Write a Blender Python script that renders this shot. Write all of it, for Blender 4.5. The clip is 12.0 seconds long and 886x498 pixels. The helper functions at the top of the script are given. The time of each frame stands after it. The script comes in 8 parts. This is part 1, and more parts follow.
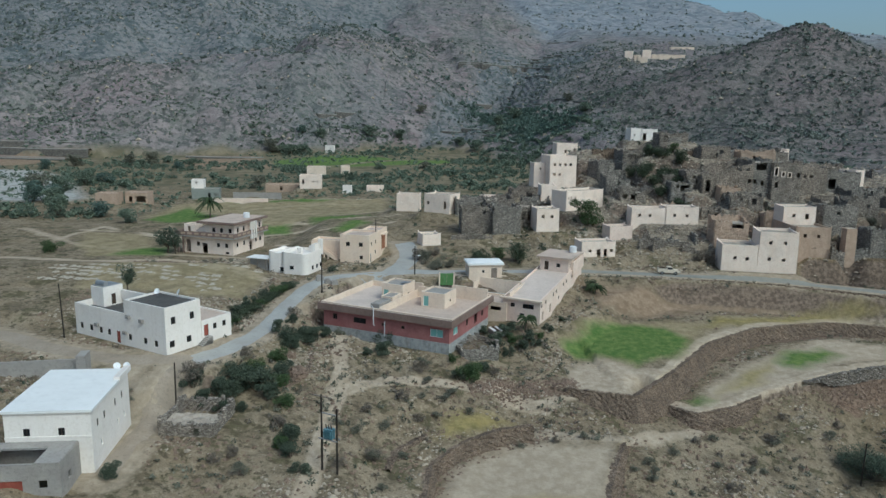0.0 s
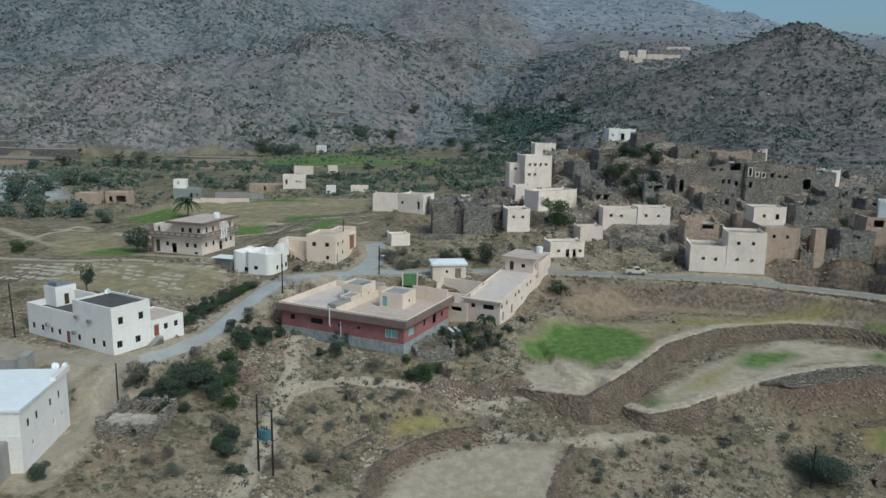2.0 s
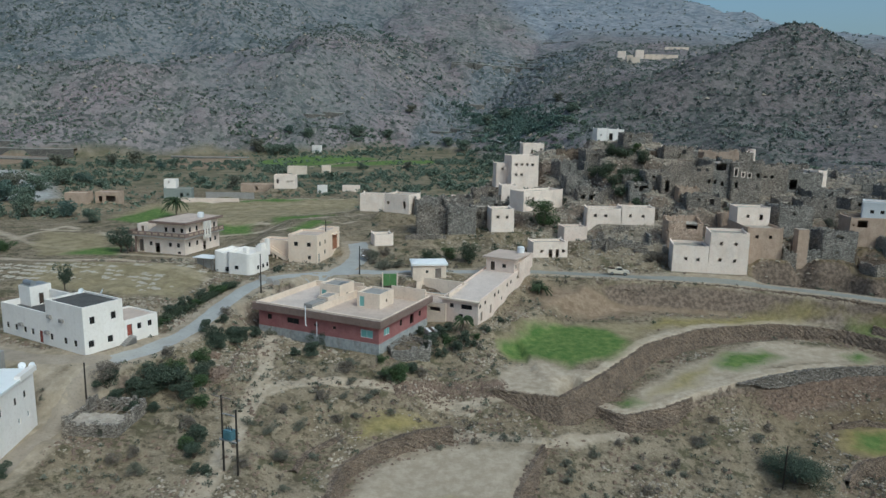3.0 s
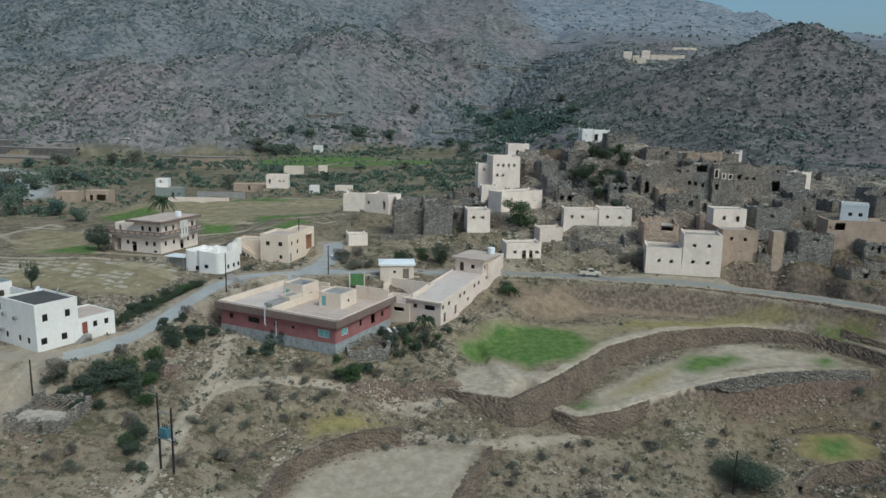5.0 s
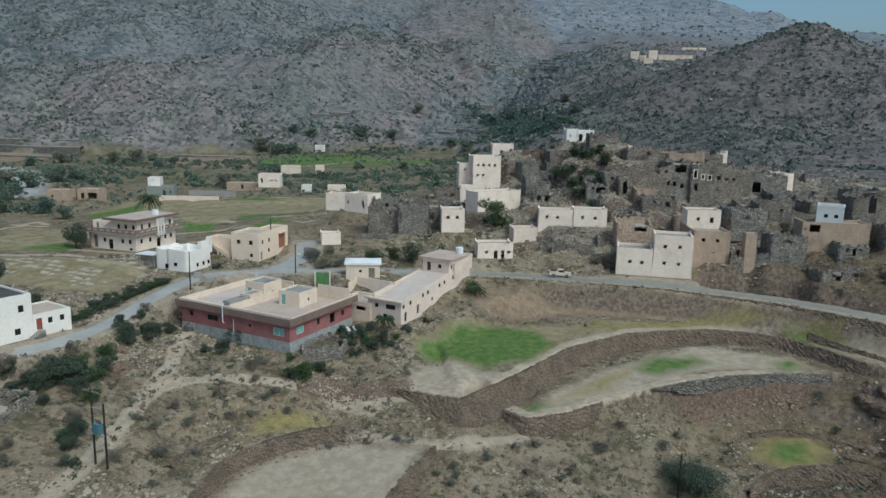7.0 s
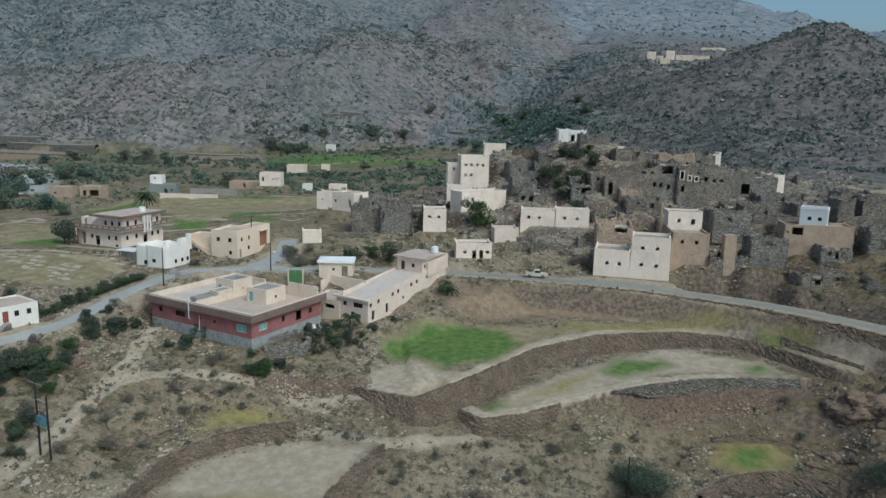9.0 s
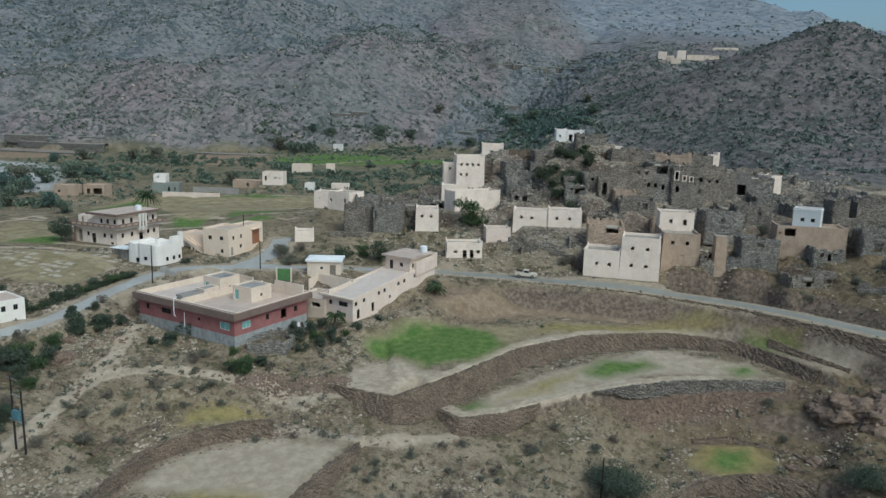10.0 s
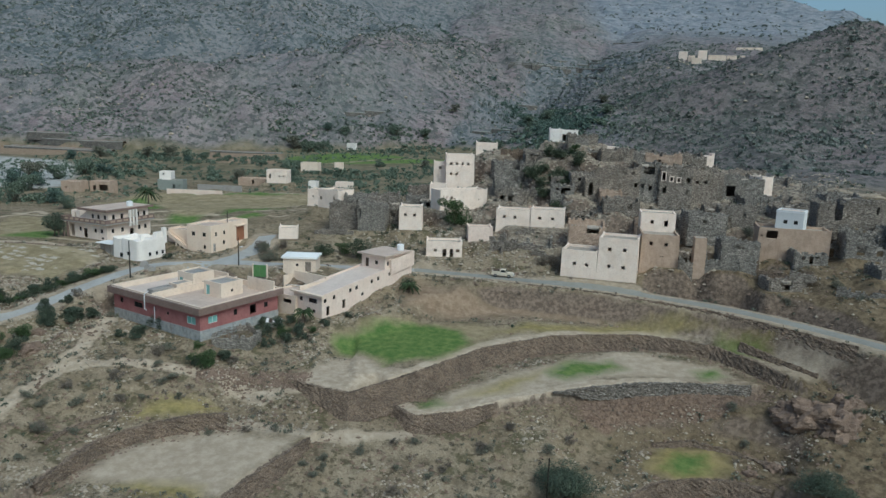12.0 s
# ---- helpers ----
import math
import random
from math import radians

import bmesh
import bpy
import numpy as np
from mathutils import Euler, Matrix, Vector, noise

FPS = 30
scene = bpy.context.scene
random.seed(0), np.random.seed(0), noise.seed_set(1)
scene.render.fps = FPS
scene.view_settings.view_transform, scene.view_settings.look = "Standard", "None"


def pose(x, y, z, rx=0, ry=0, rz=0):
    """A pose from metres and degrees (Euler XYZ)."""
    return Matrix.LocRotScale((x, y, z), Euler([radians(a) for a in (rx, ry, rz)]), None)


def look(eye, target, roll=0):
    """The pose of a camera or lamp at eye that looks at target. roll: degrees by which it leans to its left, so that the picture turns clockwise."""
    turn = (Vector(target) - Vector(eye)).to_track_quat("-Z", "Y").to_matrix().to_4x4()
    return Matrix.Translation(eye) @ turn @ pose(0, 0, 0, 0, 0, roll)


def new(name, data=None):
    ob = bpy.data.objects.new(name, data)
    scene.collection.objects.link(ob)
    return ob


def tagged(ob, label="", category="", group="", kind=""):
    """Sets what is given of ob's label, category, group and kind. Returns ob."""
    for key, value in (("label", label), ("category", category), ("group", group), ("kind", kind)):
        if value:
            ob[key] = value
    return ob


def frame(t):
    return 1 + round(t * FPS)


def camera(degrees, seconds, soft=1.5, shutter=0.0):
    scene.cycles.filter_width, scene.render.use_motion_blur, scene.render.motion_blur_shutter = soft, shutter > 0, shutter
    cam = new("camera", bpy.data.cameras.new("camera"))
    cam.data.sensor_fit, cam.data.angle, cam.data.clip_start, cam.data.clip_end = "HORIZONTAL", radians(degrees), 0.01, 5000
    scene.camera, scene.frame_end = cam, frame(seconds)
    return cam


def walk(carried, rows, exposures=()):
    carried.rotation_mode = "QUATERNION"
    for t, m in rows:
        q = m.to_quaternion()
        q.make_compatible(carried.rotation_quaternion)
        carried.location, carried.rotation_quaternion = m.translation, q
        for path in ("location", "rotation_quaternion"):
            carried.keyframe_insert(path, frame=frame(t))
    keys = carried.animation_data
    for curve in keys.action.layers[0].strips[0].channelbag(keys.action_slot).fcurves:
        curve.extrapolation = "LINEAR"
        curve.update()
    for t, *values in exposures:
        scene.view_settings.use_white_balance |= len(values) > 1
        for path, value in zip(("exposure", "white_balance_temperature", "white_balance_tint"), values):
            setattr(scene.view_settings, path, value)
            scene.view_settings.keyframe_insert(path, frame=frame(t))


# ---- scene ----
cam = camera(63.8, 12.0, 1.5)
METRES, EYE, TILT, LEAN, TURN = 65.0, 56.0, 5.0, 1.8, 0.0
ROWS = [
    (0.0, 0.0, 0.0, 0.0, 0.77, -15.78, -2.73),
    (0.5, 0.0324, 0.0026, 0.0008, 0.73, -15.78, -2.73),
    (1.0, 0.0661, 0.005, 0.0019, 0.69, -15.78, -2.72),
    (1.5, 0.1003, 0.0074, 0.0028, 0.84, -15.78, -2.71),
    (2.0, 0.1362, 0.0097, 0.0044, 1.04, -15.78, -2.71),
    (2.5, 0.1733, 0.0119, 0.0055, 1.16, -15.78, -2.72),
    (3.0, 0.2111, 0.0143, 0.0068, 1.22, -15.78, -2.72),
    (5.0, 0.3706, 0.0225, 0.0132, 2.42, -15.8, -2.73),
    (5.5, 0.4119, 0.0251, 0.0142, 2.93, -15.81, -2.74),
    (6.0, 0.4551, 0.0276, 0.0158, 3.33, -15.83, -2.72),
    (6.5, 0.4983, 0.0306, 0.0172, 3.49, -15.84, -2.73),
    (7.0, 0.5418, 0.0336, 0.0187, 3.75, -15.85, -2.73),
    (9.0, 0.7197, 0.047, 0.0239, 5.82, -15.92, -2.74),
    (9.5, 0.7653, 0.051, 0.0252, 6.43, -15.95, -2.73),
    (10.0, 0.8117, 0.0554, 0.0268, 7.04, -15.98, -2.73),
    (10.5, 0.8575, 0.06, 0.0283, 7.62, -16.0, -2.74),
    (11.0, 0.904, 0.0652, 0.0295, 8.21, -16.02, -2.74),
    (11.5, 0.9501, 0.0707, 0.0308, 8.79, -16.06, -2.75),
    (12.0, 0.9963, 0.0766, 0.0319, 9.39, -16.09, -2.74),
]
walk(cam, [(t, pose(0, 0, EYE, TILT, LEAN, TURN) @ pose(METRES * x, METRES * y, METRES * z, 90 + pitch, roll, yaw)) for t, x, y, z, yaw, pitch, roll in ROWS], [(0.0, 0.0, 5500, -6.0), (12.0, 0.0, 5500, -6.0)])

# ---- light: an overcast late afternoon ----
world = bpy.data.worlds.new("sky")
scene.world = world
world.use_nodes = True
wn, wl = world.node_tree.nodes, world.node_tree.links
sky = wn.new("ShaderNodeTexSky")
sky.sky_type = "NISHITA"
sky.sun_disc = False
sky.sun_elevation, sky.sun_rotation = radians(50), radians(136)
sky.air_density, sky.dust_density, sky.ozone_density = 1.0, 3.6, 1.3
bg = wn["Background"]
bg.inputs["Strength"].default_value = 0.114
wl.new(sky.outputs[0], bg.inputs["Color"])
sun = new("sun", bpy.data.lights.new("sun", "SUN"))
sun.data.energy, sun.data.angle, sun.data.color = 1.25, radians(30), (1.0, 0.95, 0.88)
sun.matrix_world = look((118, 49, 183), (20, 150, 15))

# ---- materials ----
def surface(name, a, b, c=None, size=2.0, fine=0.25, rough=0.9, bump=0.3, metal=0.0, streak=0.0, stain=(0.16, 0.13, 0.1), stained=0.0, piece=0.0):
    """Two tones mixed at two scales, dark streaks running down, stains and a fine relief, in world metres."""
    m = bpy.data.materials.new(name)
    m.use_nodes = True
    n, l = m.node_tree.nodes, m.node_tree.links
    p = n["Principled BSDF"]
    p.inputs["Roughness"].default_value, p.inputs["Metallic"].default_value = rough, metal
    p.inputs["Specular IOR Level"].default_value = 0.25
    geo = n.new("ShaderNodeNewGeometry")

    def noise(scale, detail=4, vec=None, rgh=0.6):
        t = n.new("ShaderNodeTexNoise")
        t.inputs["Scale"].default_value, t.inputs["Detail"].default_value, t.inputs["Roughness"].default_value = scale, detail, rgh
        l.new(vec or geo.outputs["Position"], t.inputs["Vector"])
        return t.outputs["Fac"]

    def ramp(fac, lo, hi):
        r = n.new("ShaderNodeMapRange")
        r.inputs["From Min"].default_value, r.inputs["From Max"].default_value = lo, hi
        l.new(fac, r.inputs["Value"])
        return r.outputs["Result"]

    def mix(fac, x, y):
        k = n.new("ShaderNodeMix")
        k.data_type = "RGBA"
        l.new(fac, k.inputs["Factor"])
        for s, v in ((k.inputs["A"], x), (k.inputs["B"], y)):
            if isinstance(v, tuple):
                s.default_value = (*v, 1)
            else:
                l.new(v, s)
        return k.outputs["Result"]

    col = mix(ramp(noise(1 / size), 0.35, 0.65), a, b)
    col = mix(ramp(noise(1 / fine, 3), 0.5, 0.8), col, c or tuple(0.72 * v for v in a))
    if stained:
        q = n.new("ShaderNodeMath")
        q.operation = "MULTIPLY"
        l.new(ramp(noise(0.55 / size, 6, rgh=0.7), 0.5, 0.72), q.inputs[0])
        q.inputs[1].default_value = stained
        col = mix(q.outputs[0], col, stain)
    if streak:
        v = n.new("ShaderNodeVectorMath")
        v.operation = "MULTIPLY"
        v.inputs[1].default_value = (2.2, 2.2, 0.22)
        l.new(geo.outputs["Position"], v.inputs[0])
        q = n.new("ShaderNodeMath")
        q.operation = "MULTIPLY"
        l.new(ramp(noise(1.0, 3, v.outputs[0]), 0.52, 0.8), q.inputs[0])
        q.inputs[1].default_value = streak
        col = mix(q.outputs[0], col, stain)
    if piece:
        o = n.new("ShaderNodeObjectInfo")
        h = n.new("ShaderNodeHueSaturation")
        l.new(ramp(o.outputs["Random"], 0, 1), h.inputs["Fac"])
        h.inputs["Value"].default_value = 1 - piece
        l.new(col, h.inputs["Color"])
        col = h.outputs["Color"]
    l.new(col, p.inputs["Base Color"])
    if bump:
        bp = n.new("ShaderNodeBump")
        bp.inputs["Strength"].default_value, bp.inputs["Distance"].default_value = bump, fine
        l.new(noise(1.3 / fine, 5), bp.inputs["Height"])
        l.new(bp.outputs["Normal"], p.inputs["Normal"])
    return m


def rubble(name, dark, light, warm, size=0.45, bump=0.8):
    """Stones of mixed tone with dark joints."""
    m = bpy.data.materials.new(name)
    m.use_nodes = True
    n, l = m.node_tree.nodes, m.node_tree.links
    p = n["Principled BSDF"]
    p.inputs["Roughness"].default_value = 0.95
    p.inputs["Specular IOR Level"].default_value = 0.15
    geo = n.new("ShaderNodeNewGeometry")
    warp = n.new("ShaderNodeVectorMath")
    warp.operation = "MULTIPLY"
    warp.inputs[1].default_value = (1.0, 1.0, 2.8)
    l.new(geo.outputs["Position"], warp.inputs[0])
    v = n.new("ShaderNodeTexVoronoi")
    v.inputs["Scale"].default_value = 1 / size
    l.new(warp.outputs[0], v.inputs["Vector"])
    e = n.new("ShaderNodeTexVoronoi")
    e.feature = "DISTANCE_TO_EDGE"
    e.inputs["Scale"].default_value = 1 / size
    l.new(warp.outputs[0], e.inputs["Vector"])
    r = n.new("ShaderNodeValToRGB")
    els = r.color_ramp.elements
    els[0].position, els[0].color = 0.1, (*dark, 1)
    els[1].position, els[1].color = 0.9, (*light, 1)
    k = els.new(0.55)
    k.color = (*warm, 1)
    sep = n.new("ShaderNodeSeparateColor")
    l.new(v.outputs["Color"], sep.inputs[0])
    l.new(sep.outputs[0], r.inputs["Fac"])
    big = n.new("ShaderNodeTexNoise")
    big.inputs["Scale"].default_value, big.inputs["Detail"].default_value = 0.35, 4
    l.new(geo.outputs["Position"], big.inputs["Vector"])
    tone = n.new("ShaderNodeMix")
    tone.data_type, tone.blend_type = "RGBA", "MULTIPLY"
    tone.inputs["Factor"].default_value = 0.6
    br = n.new("ShaderNodeValToRGB")
    br.color_ramp.elements[0].position, br.color_ramp.elements[0].color = 0.3, (0.5, 0.5, 0.5, 1)
    br.color_ramp.elements[1].position, br.color_ramp.elements[1].color = 0.7, (1.25, 1.2, 1.15, 1)
    l.new(big.outputs["Fac"], br.inputs["Fac"])
    l.new(r.outputs["Color"], tone.inputs["A"])
    l.new(br.outputs["Color"], tone.inputs["B"])
    gap = n.new("ShaderNodeMapRange")
    gap.inputs["From Max"].default_value = 0.07
    l.new(e.outputs["Distance"], gap.inputs["Value"])
    joint = n.new("ShaderNodeMix")
    joint.data_type = "RGBA"
    joint.inputs["A"].default_value = (0.125, 0.106, 0.09, 1)
    l.new(gap.outputs["Result"], joint.inputs["Factor"])
    l.new(tone.outputs["Result"], joint.inputs["B"])
    l.new(joint.outputs["Result"], p.inputs["Base Color"])
    bp = n.new("ShaderNodeBump")
    bp.inputs["Strength"].default_value, bp.inputs["Distance"].default_value = bump, 0.15
    l.new(gap.outputs["Result"], bp.inputs["Height"])
    l.new(bp.outputs["Normal"], p.inputs["Normal"])
    return m


def foliage(name, dark, light, size=0.5):
    m = bpy.data.materials.new(name)
    m.use_nodes = True
    n, l = m.node_tree.nodes, m.node_tree.links
    p = n["Principled BSDF"]
    p.inputs["Roughness"].default_value = 0.75
    p.inputs["Specular IOR Level"].default_value = 0.2
    geo, tex, mx = n.new("ShaderNodeNewGeometry"), n.new("ShaderNodeTexNoise"), n.new("ShaderNodeMix")
    tex.inputs["Scale"].default_value = 1 / size
    l.new(geo.outputs["Position"], tex.inputs["Vector"])
    ad = n.new("ShaderNodeMath")
    ad.operation = "MULTIPLY_ADD"
    ad.inputs[1].default_value = 0.7
    l.new(geo.outputs["Random Per Island"], ad.inputs[0])
    l.new(tex.outputs["Fac"], ad.inputs[2])
    rg = n.new("ShaderNodeMapRange")
    rg.inputs["From Min"].default_value, rg.inputs["From Max"].default_value = 0.45, 1.2
    l.new(ad.outputs[0], rg.inputs["Value"])
    mx.data_type = "RGBA"
    mx.inputs["A"].default_value, mx.inputs["B"].default_value = (*dark, 1), (*light, 1)
    l.new(rg.outputs["Result"], mx.inputs["Factor"])
    l.new(mx.outputs["Result"], p.inputs["Base Color"])
    return m


WHITE = surface("white_plaster", (0.85, 0.79, 0.72), (0.89, 0.83, 0.77), (0.77, 0.70, 0.63), 3, 0.4, 0.9, 0.12, streak=0.1, stain=(0.4, 0.35, 0.3), stained=0.2)
OLD_WHITE = surface("old_limewash", (0.86, 0.71, 0.59), (0.90, 0.77, 0.66), (0.75, 0.60, 0.49), 2.2, 0.35, 0.95, 0.25, streak=0.12, stain=(0.38, 0.3, 0.24), stained=0.3)
CREAM = surface("cream_plaster", (0.76, 0.62, 0.49), (0.81, 0.68, 0.55), (0.63, 0.50, 0.40), 3, 0.4, 0.9, 0.15, streak=0.15, stain=(0.34, 0.26, 0.2), stained=0.2)
PINK = surface("pale_pink_plaster", (0.77, 0.61, 0.51), (0.83, 0.69, 0.59), (0.64, 0.5, 0.42), 3, 0.4, 0.9, 0.15, streak=0.15, stain=(0.34, 0.26, 0.2), stained=0.25)
ORANGE = surface("peach_plaster", (0.80, 0.63, 0.48), (0.84, 0.69, 0.55), (0.70, 0.54, 0.41), 3, 0.4, 0.9, 0.12, streak=0.12, stain=(0.36, 0.26, 0.2), stained=0.15)
RED = surface("faded_red_paint", (0.314, 0.128, 0.123), (0.389, 0.176, 0.162), (0.257, 0.104, 0.0997), 2, 0.3, 0.85, 0.15, streak=0.3, stain=(0.19, 0.095, 0.0855), stained=0.3)
PLINTH = surface("grey_blue_render", (0.328, 0.344, 0.344), (0.459, 0.459, 0.435), (0.221, 0.221, 0.213), 0.9, 0.3, 0.95, 0.4, streak=0.6, stain=(0.164, 0.139, 0.115), stained=0.5)
FASCIA = surface("brown_fascia", (0.205, 0.143, 0.119), (0.254, 0.18, 0.152), None, 3, 0.3, 0.9, 0.1, streak=0.3, stained=0.2)
CONCRETE = surface("grey_concrete", (0.328, 0.303, 0.279), (0.385, 0.361, 0.328), (0.262, 0.238, 0.221), 2.5, 0.4, 0.95, 0.2, stained=0.4, stain=(0.197, 0.172, 0.148))
ROOF_TAN = surface("tan_screed_roof", (0.532, 0.418, 0.342), (0.598, 0.484, 0.399), (0.446, 0.351, 0.294), 3, 0.4, 0.95, 0.15, stained=0.45, stain=(0.314, 0.247, 0.209))
ROOF_PALE = surface("pale_screed_roof", (0.608, 0.503, 0.432), (0.674, 0.57, 0.494), (0.513, 0.427, 0.366), 3, 0.4, 0.95, 0.12, stained=0.4, stain=(0.399, 0.342, 0.304))
ROOF_DARK = surface("dark_bitumen_roof", (0.082, 0.0779, 0.0738), (0.115, 0.107, 0.0984), None, 1.5, 0.3, 0.9, 0.15, stained=0.3)
ROOF_EARTH = surface("earth_roof", (0.39, 0.335, 0.272), (0.48, 0.418, 0.345), (0.26, 0.22, 0.178), 1.5, 0.35, 1.0, 0.6, stained=0.5, stain=(0.16, 0.135, 0.108))
SHEET = surface("white_metal_sheet", (0.86, 0.85, 0.82), (0.89, 0.88, 0.85), (0.8, 0.79, 0.76), 3, 1.0, 0.45, 0.03, stained=0.08)
MUD = surface("mud_plaster", (0.446, 0.328, 0.242), (0.513, 0.389, 0.294), (0.342, 0.252, 0.185), 1.6, 0.3, 1.0, 0.5, streak=0.35, stain=(0.19, 0.142, 0.104), stained=0.4)
BLUE = surface("pale_blue_paint", (0.703, 0.703, 0.694), (0.741, 0.736, 0.722), (0.627, 0.636, 0.632), 2, 0.4, 0.85, 0.1, streak=0.2, stain=(0.332, 0.361, 0.38), stained=0.15)
STONE = rubble("rubble_stone", (0.185, 0.162, 0.136), (0.47, 0.42, 0.36), (0.31, 0.272, 0.23), 0.34)
STONE_GREY = rubble("grey_rubble_stone", (0.185, 0.172, 0.152), (0.48, 0.445, 0.395), (0.315, 0.29, 0.255), 0.34)
STONE_WARM = rubble("warm_rubble_stone", (0.2, 0.17, 0.138), (0.5, 0.44, 0.37), (0.34, 0.288, 0.236), 0.34)
DRY_GREY = rubble("grey_dry_stone", (0.139, 0.123, 0.107), (0.377, 0.344, 0.303), (0.238, 0.209, 0.176), 0.3)
DRYWALL = rubble("dry_stone", (0.135, 0.1, 0.0732), (0.328, 0.261, 0.199), (0.226, 0.166, 0.121), 0.2, 0.6)
LOOSE = surface("loose_stone", (0.335, 0.283, 0.217), (0.452, 0.385, 0.297), (0.209, 0.172, 0.13), 5, 0.6, 0.95, 0.2)
GLASS = surface("dark_glass", (0.016, 0.018, 0.02), (0.02, 0.022, 0.024), None, 2, 0.5, 0.15, 0.0)
AQUA = surface("aqua_glass", (0.22, 0.44, 0.40), (0.26, 0.48, 0.44), (0.2, 0.4, 0.36), 1, 0.4, 0.25, 0.0)
DARK_WOOD = surface("dark_wood", (0.06, 0.042, 0.03), (0.09, 0.065, 0.048), None, 0.6, 0.12, 0.85, 0.3)
GREY_WOOD = surface("weathered_wood", (0.2, 0.165, 0.135), (0.27, 0.23, 0.19), (0.13, 0.105, 0.085), 0.6, 0.12, 0.9, 0.4)
RED_DOOR = surface("red_brown_door", (0.27, 0.07, 0.05), (0.32, 0.1, 0.07), None, 0.8, 0.2, 0.6, 0.1)
BROWN_DOOR = surface("brown_metal_door", (0.30, 0.13, 0.07), (0.34, 0.16, 0.09), None, 0.8, 0.2, 0.6, 0.1)
GREEN = surface("green_paint", (0.107, 0.221, 0.0738), (0.131, 0.254, 0.0984), (0.082, 0.172, 0.0574), 1, 0.3, 0.6, 0.05, stained=0.1)
TEAL = surface("teal_paint", (0.246, 0.267, 0.238), (0.287, 0.303, 0.271), None, 1, 0.3, 0.6, 0.05)
POLE = surface("tarred_wood_pole", (0.028, 0.023, 0.02), (0.045, 0.037, 0.03), None, 0.5, 0.1, 0.85, 0.2)
STEEL = surface("grey_steel", (0.35, 0.36, 0.37), (0.42, 0.43, 0.44), None, 0.8, 0.2, 0.45, 0.05, metal=0.6)
TRANSFORMER = surface("blue_grey_enamel", (0.10, 0.2, 0.24), (0.13, 0.24, 0.28), None, 0.5, 0.15, 0.5, 0.05)
CAR_WHITE = surface("cream_white_car_paint", (0.64, 0.57, 0.46), (0.68, 0.61, 0.5), (0.54, 0.47, 0.37), 1.5, 0.3, 0.35, 0.0, stained=0.15)
RUBBER = surface("tyre_rubber", (0.02, 0.02, 0.02), (0.03, 0.03, 0.03), None, 0.5, 0.1, 0.8, 0.1)
WHITE_PAINT = surface("white_enamel", (0.78, 0.78, 0.78), (0.82, 0.82, 0.82), (0.74, 0.74, 0.73), 1, 0.3, 0.4, 0.0)
ASPHALT = surface("worn_grey_asphalt", (0.36, 0.35, 0.325), (0.43, 0.42, 0.39), (0.3, 0.288, 0.26), 4, 0.5, 0.85, 0.15, stained=0.35, stain=(0.344, 0.295, 0.257))
OLD_ASPHALT = surface("dusty_old_asphalt", (0.25, 0.245, 0.215), (0.31, 0.3, 0.262), (0.2, 0.192, 0.165), 4, 0.5, 0.9, 0.15, stained=0.45, stain=(0.3, 0.26, 0.2))
GRAVEL = surface("pale_dirt_road", (0.328, 0.271, 0.205), (0.394, 0.328, 0.254), (0.254, 0.205, 0.156), 3, 0.4, 0.98, 0.3, stained=0.3, stain=(0.197, 0.164, 0.131))
ROCK = surface("brown_rock", (0.203, 0.143, 0.105), (0.296, 0.215, 0.161), (0.118, 0.0845, 0.063), 1.2, 0.3, 0.95, 0.8, stained=0.4, stain=(0.0845, 0.0656, 0.0551))
STRAW = surface("pale_straw", (0.43, 0.375, 0.295), (0.5, 0.44, 0.355), (0.34, 0.29, 0.22), 1, 0.3, 1.0, 0.4)
BARK = surface("brown_bark", (0.107, 0.082, 0.0615), (0.164, 0.127, 0.0943), None, 0.4, 0.1, 0.95, 0.5)
LEAF_DARK = foliage("acacia_leaf", (0.041, 0.0558, 0.0377), (0.107, 0.131, 0.0886))
LEAF_GREEN = foliage("green_leaf", (0.0369, 0.064, 0.0246), (0.0984, 0.139, 0.0574))
LEAF_OLIVE = foliage("olive_leaf", (0.041, 0.0558, 0.0328), (0.102, 0.123, 0.0738))
LEAF_GREY = foliage("grey_shrub_leaf", (0.0984, 0.1, 0.0722), (0.205, 0.201, 0.152))
SCRUB = foliage("mountain_scrub", (0.102, 0.121, 0.102), (0.197, 0.217, 0.189), 2.5)
GULLY_LEAF = foliage("gully_leaf", (0.0615, 0.1, 0.082), (0.143, 0.189, 0.156), 2.5)
VALLEY_LEAF = foliage("valley_leaf", (0.082, 0.112, 0.082), (0.189, 0.226, 0.164), 2.0)
LEAF_DRY = foliage("dry_twig", (0.123, 0.102, 0.0804), (0.221, 0.19, 0.152))
PALM = foliage("palm_leaf", (0.0246, 0.041, 0.018), (0.0738, 0.0984, 0.0451))
GRASS = foliage("field_grass", (0.11, 0.165, 0.045), (0.19, 0.235, 0.085), 2.0)

# ---- the lie of the land ----
def smooth(a, b, v):
    t = np.clip((v - a) / (b - a), 0, 1)
    return t * t * (3 - 2 * t)


LATTICE = np.random.RandomState(7).rand(256, 256)


